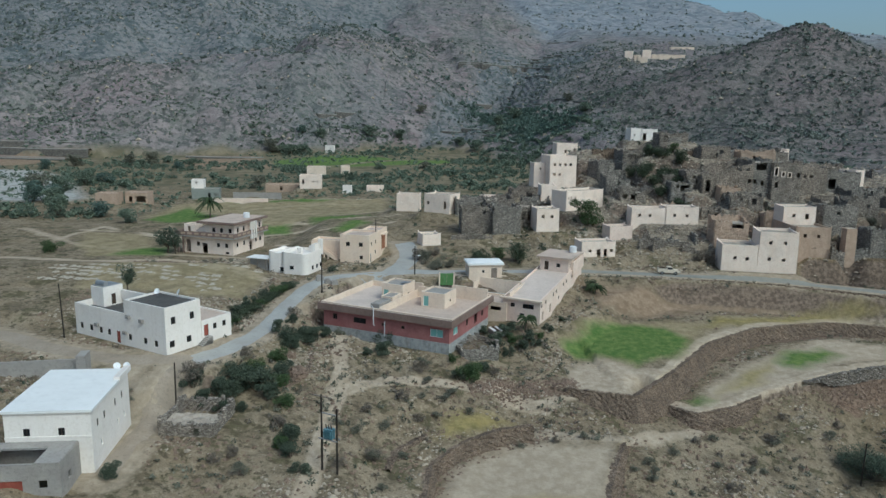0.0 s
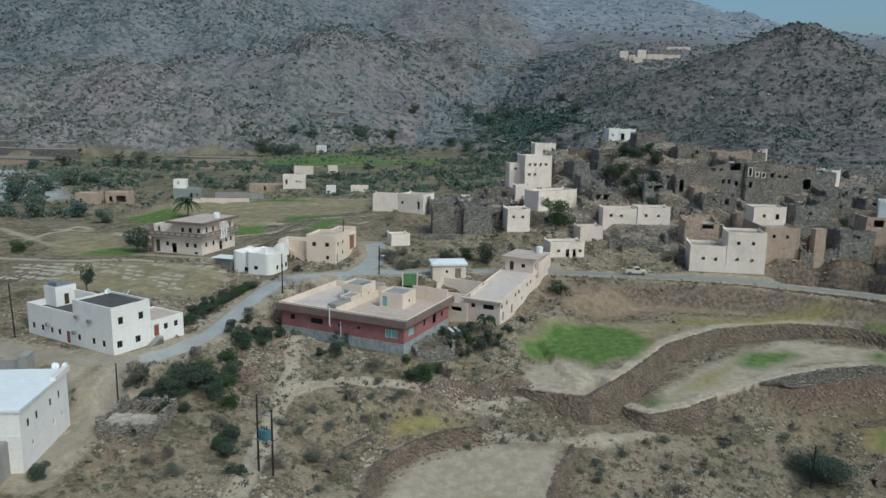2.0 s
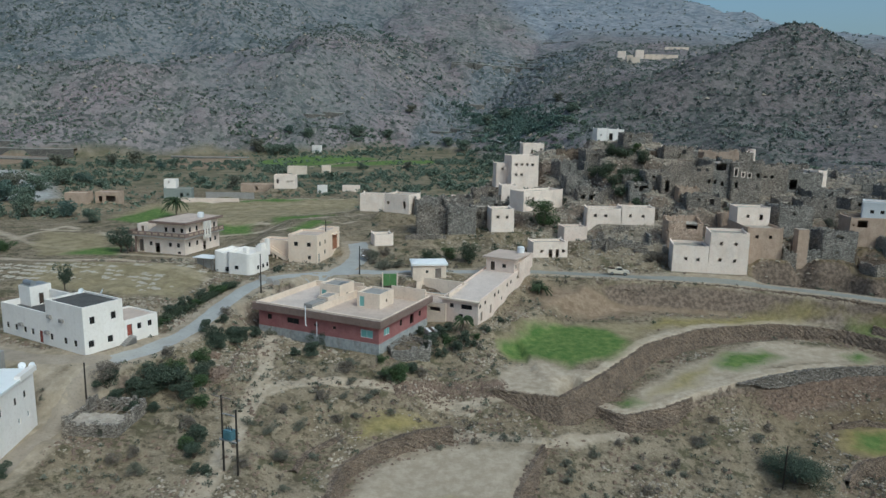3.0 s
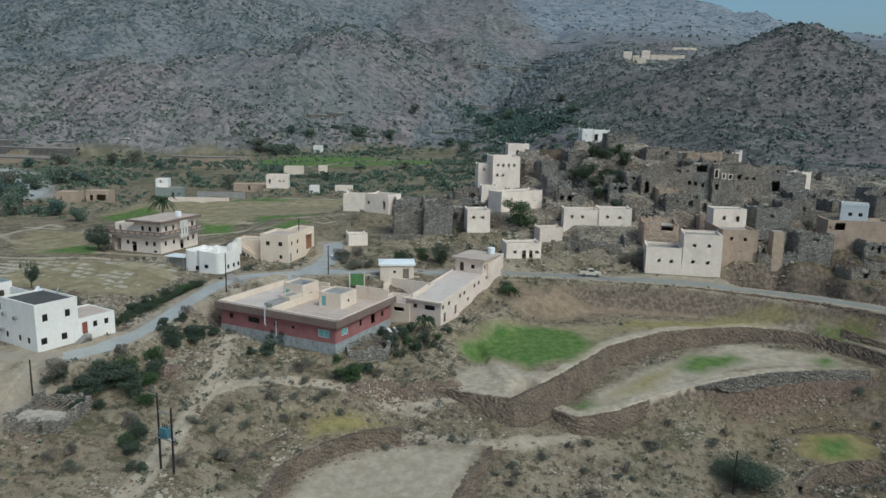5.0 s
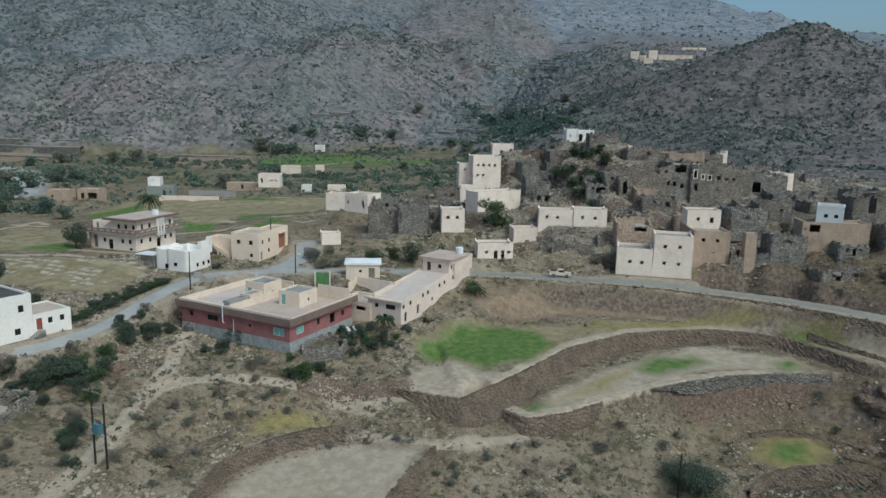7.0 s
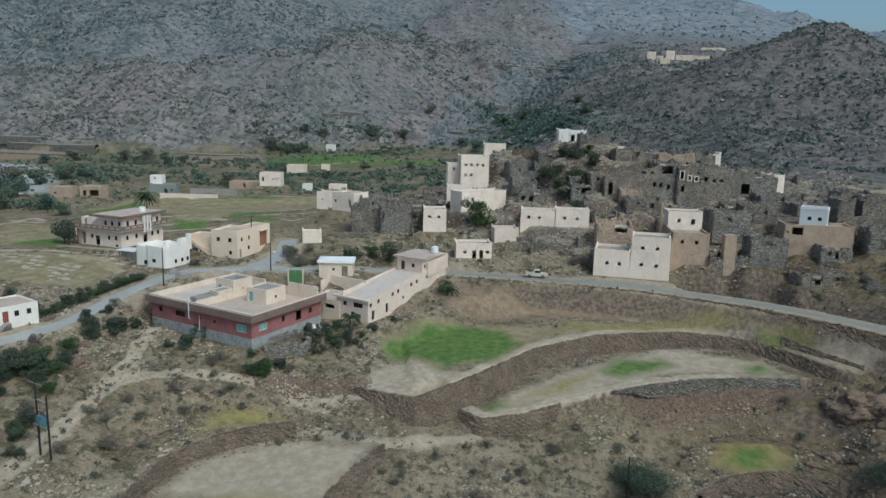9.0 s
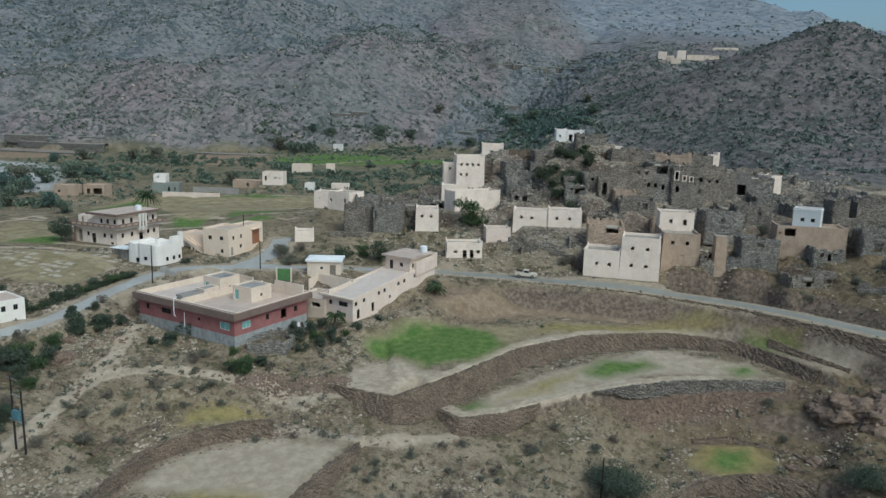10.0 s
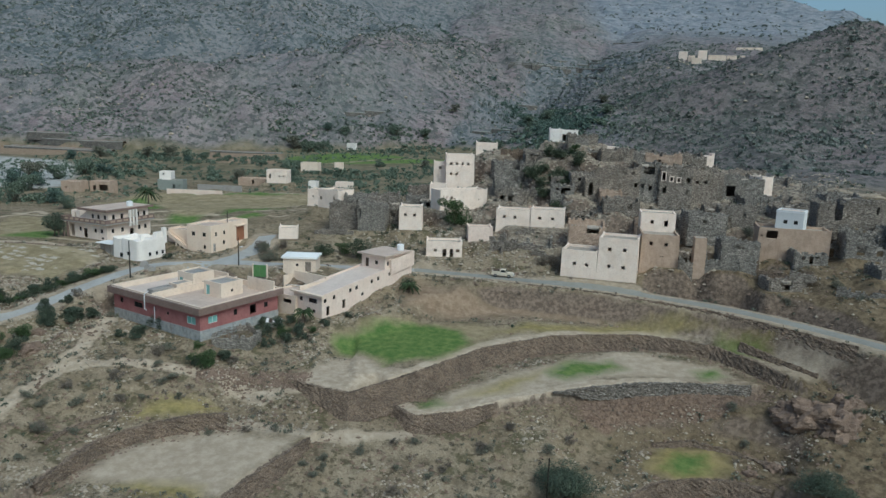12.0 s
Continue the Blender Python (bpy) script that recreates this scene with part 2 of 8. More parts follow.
def value_noise(x, y):
    xi, yi = np.floor(x).astype(int), np.floor(y).astype(int)
    fx, fy = x - xi, y - yi
    fx, fy = fx * fx * (3 - 2 * fx), fy * fy * (3 - 2 * fy)
    a, b = LATTICE[xi % 256, yi % 256], LATTICE[(xi + 1) % 256, yi % 256]
    c, d = LATTICE[xi % 256, (yi + 1) % 256], LATTICE[(xi + 1) % 256, (yi + 1) % 256]
    return (a * (1 - fx) + b * fx) * (1 - fy) + (c * (1 - fx) + d * fx) * fy


def fbm(x, y, size, octaves=4, gain=0.5):
    total, amp, norm = 0, 1.0, 0.0
    for k in range(octaves):
        f = 2 ** k / size
        total = total + amp * (value_noise(x * f + 17.3 * k, y * f + 5.1 * k) - 0.5)
        norm += amp
        amp *= gain
    return total / norm * 2


def along(x, y, line):
    """Distance to a polyline (positive on its left), and its other columns at the nearest place."""
    best, side, vals = np.full(np.shape(x), 1e9), np.zeros(np.shape(x)), None
    line = [tuple(map(float, p)) for p in line]
    for p, q in zip(line, line[1:]):
        ex, ey = q[0] - p[0], q[1] - p[1]
        t = np.clip(((x - p[0]) * ex + (y - p[1]) * ey) / (ex * ex + ey * ey), 0, 1)
        d = np.hypot(x - p[0] - t * ex, y - p[1] - t * ey)
        s = np.sign(ex * (y - p[1]) - ey * (x - p[0]))
        near = d < best
        best, side = np.where(near, d, best), np.where(near, s, side)
        here = [p[k] + t * (q[k] - p[k]) for k in range(2, len(p))]
        vals = here if vals is None else [np.where(near, h, v) for h, v in zip(here, vals)]
    return best * np.where(side == 0, 1, side), vals


def inside(x, y, poly, soft=1.0):
    """About 1 inside a polygon, 0 outside, with a soft edge of that many metres."""
    n, odd = len(poly), np.zeros(np.shape(x), bool)
    for (x0, y0), (x1, y1) in zip(poly, poly[1:] + poly[:1]):
        cross = ((y0 > y) != (y1 > y)) & (x < (x1 - x0) * (y - y0) / ((y1 - y0) or 1e-9) + x0)
        odd ^= cross
    d, _ = along(x, y, list(poly) + [poly[0]])
    return np.clip(0.5 + np.where(odd, 1, -1) * np.abs(d) / (2 * soft), 0, 1)


# roads: x, y, z of the middle line
ROAD_LEFT = [(-41.5, 80, 11.6), (-41.8, 93, 13.6), (-42.0, 101, 15.6), (-40.5, 108, 16.4), (-36.9, 113.7, 16.2), (-33.2, 123.4, 17.0), (-31.4, 136.5, 18.2), (-29.5, 149, 18.9), (-25, 156, 19.5), (-13, 159.5, 19.8), (0, 162.5, 19.7), (14, 166, 19.3), (32.4, 170.6, 18.7)]
ROAD_RIGHT = [(32.4, 170.6, 18.7), (48.5, 169.6, 18.5), (66, 167.0, 18.5), (78, 165.2, 18.3), (89, 161.8, 18.0), (100, 156.8, 18.0), (109, 150.6, 18.0), (122, 138.5, 18.0), (136, 124, 17.6)]
ROAD_UP = [(-13, 159.5, 19.8), (-10, 168, 20.4), (-9.5, 176, 21.2), (-11.5, 186, 21.8)]
LANE_YARD = [(-40.5, 108, 16.4), (-52, 107.5, 16.8), (-66, 112, 17.0), (-80, 118, 17.2), (-110, 120, 17.6)]
ROADS = [(ROAD_LEFT, 2.7), (ROAD_RIGHT, 2.5), (ROAD_UP, 3.2), (LANE_YARD, 2.4)]

# terraces: x, y, top z, height of the retaining wall; the field lies to the left of the line
TERRACE_UPPER = [(21.5, 119.0, 9.0, 0.6), (25, 117.4, 9.1, 1.8), (32.4, 114.8, 9.3, 3.4), (41.9, 124.4, 10.3, 4.0), (53.1, 138.6, 11.3, 3.6), (66.1, 147.2, 12.1, 3.2), (76, 150.6, 12.1, 3.0), (85.6, 152.6, 12.1, 2.8), (98.2, 149, 12.0, 3.0), (104.4, 141.8, 11.8, 2.6), (108.5, 135.8, 11.5, 2.0)]
TERRACE_LOWER = [(38.8, 119.9, 5.9, 0.4), (43.7, 115.3, 6.1, 1.6), (51.3, 118.4, 6.4, 2.0), (61.2, 124, 7.6, 2.4), (73.4, 128.4, 9.0, 3.4), (81.5, 131.1, 9.4, 3.6), (89.6, 133.1, 9.4, 3.4), (96, 134.3, 9.3, 2.6), (102.2, 135.1, 9.3, 1.2)]
TERRACE_FRONT = [(-3, 84, 5.0, 1.4), (-2.4, 90.1, 5.5, 1.7), (-1.9, 96, 5.8, 1.8), (2.4, 101.8, 6.3, 2.0), (8.6, 105.9, 6.8, 2.0), (14.3, 107.4, 7.0, 1.4)]
TERRACE_PALE = [(21, 82, 3.4, 1.6), (23.2, 92.1, 4.0, 2.0), (25.9, 99.4, 4.5, 2.0), (28.6, 105.6, 5.2, 1.0)]
TERRACE_POCKET = [(78, 108, -1.0, 1.0), (83.2, 113.4, -0.5, 2.2), (89, 115.6, -0.2, 2.6), (95.1, 115.9, 0.0, 2.6), (101, 113.8, 0.0, 2.2)]
# name, line, depth of the field behind it, gentle rise of the field
TERRACES = [(TERRACE_UPPER, 17, 0.035), (TERRACE_LOWER, 13, 0.03), (TERRACE_FRONT, 5, 0.12), (TERRACE_PALE, 17, 0.0), (TERRACE_POCKET, 9, 0.08)]

PADS = []   # (x, y, yaw, half width, half depth, z) under the buildings


def pad(x, y, yaw, w, d, z):
    PADS.append((x, y, yaw, w / 2, d / 2, z))


def GORGE(x, y):
    d, (half,) = along(x, y, [(-10, 560, 20), (25, 650, 45), (70, 745, 60), (105, 870, 90)])
    return smooth(1.0, 0.6, np.abs(d) / half) * smooth(900, 860, y)


FOOT = [(-1400, 330, 30, 1), (-700, 410, 30, 1), (-268, 466, 29, 1), (-128, 502, 24, 1), (-48, 548, 29, 1), (5, 605, 39, 0.9), (60, 755, 84, 0.7), (95, 880, 120, 0.6), (140, 1020, 162, 0.5), (190, 1250, 215, 0.4), (230, 1600, 285, 0.3), (330, 2700, 420, 0.3)]


GULLY = [(-105, 1000), (-60, 860), (-36, 760), (-15, 758), (12, 742), (28, 725), (40, 690), (52, 640), (62, 600), (68, 550), (74, 500)]


def mountains(x, y):
    d, (z0, g) = along(x, y, FOOT)
    d = np.maximum(d + fbm(x, y, 130, 4) * 30 * smooth(0, 70, d) + fbm(x, y, 38, 3) * 9 * smooth(400, 440, y), 0)
    gully = np.abs(fbm(x + 0.3 * y, y * 0.45, 62, 4)) * 24 * smooth(10, 80, d)
    spur = 122 - 0.2 * np.clip(-100 - x, 0, 320) - 0.35 * np.clip(x + 40, 0, 150)
    rise = 0.64 * np.minimum(d, spur) + 0.2 * np.clip(d - spur, 0, 60) - 0.06 * np.clip(d - spur - 60, 0, 45) + 0.56 * np.maximum(d - spur - 95, 0)
    left = z0 + g * rise + 5 * smooth(10, 60, d) - gully + np.where(d > 0, 0, -60) - 400 * smooth(300, 700, x - 0.1 * y)
    r = np.hypot((x - 268) * np.where(x < 268, 0.39, 0.5), (y - 552) * np.where(y < 552, 0.6, 0.42))
    right = 130.5 - np.sqrt(r * r + 30) + fbm(x + 300, y, 90, 4) * 6 - np.abs(fbm(x * 0.6, y + 0.4 * x, 34, 3)) * 11 * smooth(5, 40, r)
    far = 88 + 0.2 * (y - 754) + 0.12 * np.maximum(y - 1150, 0) + 0.3 * np.clip(x - 73, -60, 95)
    ridge = 262 - 0.62 * (x - 472) + 0.22 * np.maximum(x - 530, 0) - 0.45 * np.maximum(x - 580, 0) - 0.12 * np.maximum(y - 1450, 0)
    far = np.minimum(far, ridge) + (fbm(x, y + 900, 160, 4) * 9 - np.abs(fbm(x, y * 0.6, 80, 3)) * 14) * smooth(700, 1000, y)
    z = np.maximum(np.maximum(left, right), far)
    cleft, _ = along(x, y, GULLY)
    z = z - 17 * smooth(75, 0, np.abs(cleft)) * smooth(600, 690, y) * smooth(1100, 950, y)
    # old field terraces climb the gorge
    t = z / 5.5 + fbm(x, y, 70, 2) * 0.5
    steps = 5.5 * (np.floor(t) + smooth(0.72, 1.0, t - np.floor(t)) - t + 0.4)
    return z + steps * GORGE(x, y)


def land(x, y):
    """Height of the ground."""
    x, y = np.asarray(x, float), np.asarray(y, float)
    u, v = np.clip(x, -118, 142) / 100, (np.clip(y, 78, 292) - 160) / 70
    c = (18.8, 11.67, -4.2, -2.25, 0.93, -5.26, 13.89, -0.68, -1.58, -1.39, 0.66, 0.28, 4.05, -3.44, 1.53)
    near, k = 0, 0
    for i in range(5):
        for j in range(5 - i):
            near = near + c[k] * u ** i * v ** j
            k += 1
    near = near + 19.2 * np.exp(-(((x - 70) / 40) ** 2 + ((y - 240) / 38) ** 2))
    near = near + 8.5 * np.exp(-(((x - 38) / 13) ** 2 + ((y - 248) / 15) ** 2)) - 4.0 * np.exp(-(((x - 78) / 20) ** 2 + ((y - 248) / 11) ** 2))
    flat = smooth(-36, -46, x) * smooth(160, 171, y) * smooth(235, 215, y)
    near = near * (1 - flat) + 19.2 * flat
    near = near - 0.02 * np.maximum(78 - y, 0) * smooth(78, 0, y)
    valley = 19.5 + 0.03 * np.maximum(y - 320, 0) + fbm(x, y, 60, 3) * 1.2
    out = np.maximum(smooth(225, 300, y) * (1 - smooth(20, 80, x) * smooth(330, 270, y)), smooth(-112, -150, x) * smooth(150, 230, y))
    base = near * (1 - out) + valley * out
    m = mountains(x, y) + fbm(x, y, 24, 3) * 3.2 - np.abs(fbm(x * 0.8, y, 30, 3)) * 4.5 * smooth(420, 520, y)
    w = smooth(-4, 7, m - base)
    h = base * (1 - w) + np.maximum(m, base) * w
    rough = 1 - 0.75 * smooth(-20, -45, x) * smooth(135, 160, y) * smooth(300, 240, y)
    h = h + (fbm(x, y, 9, 4) * 0.85 + fbm(x, y, 2.6, 3) * 0.42 - np.abs(fbm(x + 0.5 * y, y, 13, 3)) * 0.9) * rough * smooth(420, 330, y)
    # terraces
    d_up, _ = along(x, y, TERRACE_UPPER)
    for line, depth, rise in TERRACES:
        d, (top, drop) = along(x, y, line)
        a, b = line[0], line[-1]
        ex, ey = line[1][0] - a[0], line[1][1] - a[1]
        fx, fy = b[0] - line[-2][0], b[1] - line[-2][1]
        before = ((x - a[0]) * ex + (y - a[1]) * ey) / math.hypot(ex, ey)
        after = ((x - b[0]) * fx + (y - b[1]) * fy) / math.hypot(fx, fy)
        ends = smooth(-7, 0, before) * smooth(7, 0, after)
        bump = fbm(x, y, 7, 3) * 0.16
        field = top + rise * np.maximum(d, 0) + bump
        wb = smooth(depth + 7, depth, d) * (d >= 0) * ends
        if line is TERRACE_LOWER:
            wb = wb * (d_up < 0.2)
        h = h * (1 - wb) + field * wb
        foot = top - drop - 0.16 * np.abs(d) + bump
        if line is TERRACE_LOWER:
            face = 1.2 + 0.4 * smooth(62, 54, x) - 1.1 * smooth(56, 61, x) * smooth(74, 69, x)
            foot = top - np.minimum(face, drop) - np.minimum(np.abs(d) * 0.62, np.maximum(drop - face, 0) + 0.5) - 0.1 * np.abs(d) + bump
        wf = smooth(-9, -0.5, d) * (d < 0) * ends
        if line is TERRACE_UPPER:
            wf = np.where(d > -5, wf, wf * 0.4)
        h = h * (1 - wf) + np.minimum(foot, h * 0.5 + foot * 0.5) * wf
    # benches of the roads, then level ground under the buildings
    for line, half in ROADS:
        d, (z,) = along(x, y, line)
        w = smooth(half + 5.5, half + 0.6, np.abs(d))
        h = h * (1 - w) + z * w
    wsum, zsum, keep = 0, 0, 1
    for px, py, yaw, hw, hd, z in PADS:
        ca, sa = math.cos(radians(yaw)), math.sin(radians(yaw))
        lx, ly = (x - px) * ca + (y - py) * sa, -(x - px) * sa + (y - py) * ca
        d = np.hypot(np.maximum(np.abs(lx) - hw, 0), np.maximum(np.abs(ly) - hd, 0))
        w = smooth(4.5, 0.4, d)
        wsum, zsum, keep = wsum + w ** 2, zsum + w ** 2 * z, keep * (1 - w)
    if PADS:
        t = 1 - keep
        h = h * (1 - t) + t * zsum / np.maximum(wsum, 1e-9)
    return h

# ---- building blocks ----
class Geo:
    """Points and faces of one part."""

    def __init__(self):
        self.v, self.f = [], []

    def face(self, *pts):
        k = len(self.v)
        self.v += [tuple(p) for p in pts]
        self.f.append(tuple(range(k, k + len(pts))))
        return self

    def box(self, x0, y0, z0, x1, y1, z1, m=None):
        p = [Vector((x, y, z)) for z in (z0, z1) for x, y in ((x0, y0), (x1, y0), (x1, y1), (x0, y1))]
        if m is not None:
            p = [m @ q for q in p]
        k = len(self.v)
        self.v += [tuple(q) for q in p]
        self.f += [tuple(k + i for i in q) for q in ((0, 3, 2, 1), (4, 5, 6, 7), (0, 1, 5, 4), (1, 2, 6, 5), (2, 3, 7, 6), (3, 0, 4, 7))]
        return self

    def tube(self, a, b, r0, r1, n=8, caps=True):
        a, b = Vector(a), Vector(b)
        q = (b - a).to_track_quat("Z", "Y")
        k = len(self.v)
        for c, r in ((a, r0), (b, r1)):
            for i in range(n):
                w = 2 * math.pi * i / n
                self.v.append(tuple(c + q @ Vector((r * math.cos(w), r * math.sin(w), 0))))
        self.f += [(k + i, k + (i + 1) % n, k + n + (i + 1) % n, k + n + i) for i in range(n)]
        if caps:
            self.f += [tuple(k + i for i in reversed(range(n))), tuple(k + n + i for i in range(n))]
        return self

    def blob(self, c, rx, ry, rz, rng, rough=0.2, rings=4, n=7):
        k, c = len(self.v), Vector(c)
        self.v.append((c.x, c.y, c.z - rz))
        for i in range(1, rings):
            w = math.pi * i / rings - math.pi / 2
            for j in range(n):
                a, s = 2 * math.pi * (j + 0.5 * i) / n, 1 + rng.uniform(-rough, rough)
                self.v.append((c.x + rx * s * math.cos(w) * math.cos(a), c.y + ry * s * math.cos(w) * math.sin(a), c.z + rz * s * math.sin(w)))
        self.v.append((c.x, c.y, c.z + rz))
        e = len(self.v) - 1
        for j in range(n):
            self.f.append((k, k + 1 + (j + 1) % n, k + 1 + j))
            self.f.append((e, e - n + j, e - n + (j + 1) % n))
            for i in range(rings - 2):
                a = k + 1 + i * n
                self.f.append((a + j, a + (j + 1) % n, a + n + (j + 1) % n, a + n + j))
        return self

    def mesh(self, name, material, smooth_shade=False):
        me = bpy.data.meshes.new(name)
        me.from_pydata(self.v, [], self.f)
        me.materials.append(material)
        if smooth_shade:
            me.polygons.foreach_set("use_smooth", [True] * len(me.polygons))
        me.update()
        return me


def part(name, geo, material, parent, label="", smooth_shade=False):
    ob = new(name, geo.mesh(name, material, smooth_shade) if isinstance(geo, Geo) else geo)
    ob.parent = parent
    return tagged(ob, label)


def thing(name, label, category, m, group="", kind=""):
    ob = new(name)
    ob.empty_display_size = 0.3
    ob.matrix_world = m
    return tagged(ob, label, category, group, kind)


def single(name, geo, material, label, category, m=None, group="", kind="", smooth_shade=False):
    ob = new(name, geo.mesh(name, material, smooth_shade))
    if m is not None:
        ob.matrix_world = m
    return tagged(ob, label, category, group, kind)


SIDES = {"f": 0, "r": 1, "b": 2, "l": 3}


class Block:
    """A box of a house, its walls pierced by openings. Local x runs along the front, y to the back, z up. lift: how far the back stands above the front."""

    def __init__(self, root, ox, oy, oz, w, d, h, material, parapet=0.5, skirt=1.6, taper=0.0, roof=None, horns=0.0, lift=0.0, thick=0.28, wobble=0.0, seed=1, wall_label=""):
        self.root, self.o, self.w, self.d, self.h, self.material = root, Vector((ox, oy, oz)), w, d, h, material
        self.parapet, self.skirt, self.taper, self.roof, self.horns, self.lift, self.thick = parapet, skirt, taper, roof, horns, lift, thick
        self.wobble, self.rng, self.holes, self.wall_label = wobble, random.Random(seed), {0: [], 1: [], 2: [], 3: []}, wall_label

    def frame_of(self, s):
        w, d = self.w, self.d
        p, u, n, length = ((Vector((0, 0, 0)), Vector((1, 0, 0)), Vector((0, -1, 0)), w), (Vector((w, 0, 0)), Vector((0, 1, 0)), Vector((1, 0, 0)), d),
                           (Vector((w, d, 0)), Vector((-1, 0, 0)), Vector((0, 1, 0)), w), (Vector((0, d, 0)), Vector((0, -1, 0)), Vector((-1, 0, 0)), d))[s]
        return p, u, n, length

    def at(self, s, u, z, depth):
        p, du, n, length = self.frame_of(s)
        t = self.taper * z
        u = t + u * (length - 2 * t) / length
        q = p + du * u - n * (depth + t)
        q.z = z + self.lift * q.y / self.d
        return self.o + q

    def hole(self, side, u, z, w, h, kind="w", frame_material=None, pane_material=None):
        """u: from the side's left end to the middle of the opening; z: its sill."""
        self.holes[SIDES[side]].append((u - w / 2, u + w / 2, z, z + h, kind, frame_material, pane_material))
        return self

    def row(self, side, us, z, w=0.8, h=0.9, kind="w", frame_material=None, pane_material=None):
        for u in us:
            self.hole(side, u, z, w, h, kind, frame_material, pane_material)
        return self

    def build(self):
        g, t = Geo(), self.thick
        for s in range(4):
            length = self.frame_of(s)[3]
            hs = self.holes[s]
            us = sorted({0, length, *(c for q in hs for c in q[:2])})
            zs = sorted({-self.skirt, self.h, *(c for q in hs for c in q[2:4])})
            for a, b in zip(us, us[1:]):
                for c, e in zip(zs, zs[1:]):
                    mu, mz = (a + b) / 2, (c + e) / 2
                    if any(q[0] < mu < q[1] and q[2] < mz < q[3] for q in hs):
                        continue
                    g.face(self.at(s, a, c, 0), self.at(s, b, c, 0), self.at(s, b, e, 0), self.at(s, a, e, 0))
                    ia, ib = max(a, t), min(b, length - t)
                    g.face(self.at(s, ib, c, t), self.at(s, ia, c, t), self.at(s, ia, e, t), self.at(s, ib, e, t))
            g.face(self.at(s, 0, self.h, 0), self.at(s, length, self.h, 0), self.at(s, length - t, self.h, t), self.at(s, t, self.h, t))
            for a, b, c, e, *_ in hs:
                for (u0, z0), (u1, z1) in (((a, c), (b, c)), ((b, c), (b, e)), ((b, e), (a, e)), ((a, e), (a, c))):
                    g.face(self.at(s, u0, z0, 0), self.at(s, u0, z0, t), self.at(s, u1, z1, t), self.at(s, u1, z1, 0))
            if self.horns:
                k = self.horns
                q = self.at(s, 0, self.h, 0)
                px, u, n, _ = self.frame_of(s)
                a, b, c = q - n * 0.01, q + u * k * 0.9 - n * 0.01, q - n * k * 0.9
                up = Vector((0, 0, k * self.rng.uniform(0.7, 1.2)))
                inn = q + u * 0.3 - n * 0.3
                g.face(a, b, a + up).face(a, a + up, c).face(b, inn, a + up).face(inn, c, a + up)
        if self.wobble:
            g.v = [tuple(Vector(p) + noise.noise_vector(Vector(p) * 0.45 + self.root.matrix_basis.translation) * self.wobble) for p in g.v]
        part("wall", g, self.material, self.root, self.wall_label)
        if self.roof is not None:
            zr = self.h - self.parapet
            r = Geo()
            lo = [self.at(s, 0, zr - 0.25, 0.06) for s in range(4)]
            hi = [self.at(s, 0, zr, 0.06) for s in range(4)]
            ins = t * 0.7
            for lst in (lo, hi):
                for i, (sx, sy) in enumerate(((1, 1), (-1, 1), (-1, -1), (1, -1))):
                    lst[i] = lst[i] + Vector((sx * ins, sy * ins, 0))
            r.face(*hi).face(*reversed(lo))
            for i in range(4):
                r.face(lo[i], lo[(i + 1) % 4], hi[(i + 1) % 4], hi[i])
            part("roof", r, self.roof, self.root)
        for s in range(4):
            p, du, n, length = self.frame_of(s)
            for a, b, c, e, kind, fm, pm in self.holes[s]:
                if kind == "h":
                    continue
                q = lambda u, z, dd: self.at(s, u, z, dd)
                fr = Geo()
                wd = 0.07 if kind == "w" else 0.06
                bars = [(a, b, c, c + wd), (a, b, e - wd, e), (a, a + wd, c + wd, e - wd), (b - wd, b, c + wd, e - wd)]
                if kind == "w" and b - a > 0.7:
                    bars.append(((a + b) / 2 - 0.03, (a + b) / 2 + 0.03, c + wd, e - wd))
                for u0, u1, z0, z1 in bars:
                    o4, i4 = [q(u0, z0, 0.1), q(u1, z0, 0.1), q(u1, z1, 0.1), q(u0, z1, 0.1)], [q(u0, z0, 0.16), q(u1, z0, 0.16), q(u1, z1, 0.16), q(u0, z1, 0.16)]
                    fr.face(*o4)
                    for i in range(4):
                        fr.face(o4[i], i4[i], i4[(i + 1) % 4], o4[(i + 1) % 4])
                name = "window" if kind == "w" else "door"
                holder = part(name, fr, fm or DARK_WOOD, self.root)
                pg = Geo()
                pg.face(q(a + wd, c + wd, 0.13), q(b - wd, c + wd, 0.13), q(b - wd, e - wd, 0.13), q(a + wd, e - wd, 0.13))
                pg.face(q(b - wd, c + wd, 0.15), q(a + wd, c + wd, 0.15), q(a + wd, e - wd, 0.15), q(b - wd, e - wd, 0.15))
                part("pane" if kind == "w" else "leaf", pg, pm or (GLASS if kind == "w" else RED_DOOR), holder)
        return self


def slab(root, name, x0, y0, z0, x1, y1, z1, material, label=""):
    return part(name, Geo().box(x0, y0, z0, x1, y1, z1), material, root, label)


SITES = {}


def site(name, x, y, z, yaw, w, d, level=True):
    """Keeps a place for a building: its front left corner, turn and footprint."""
    SITES[name] = (x, y, z, yaw)
    if level:
        c, s = math.cos(radians(yaw)), math.sin(radians(yaw))
        pad(x + c * w / 2 - s * d / 2, y + s * w / 2 + c * d / 2, yaw, w + 1.0, d + 1.0, z)




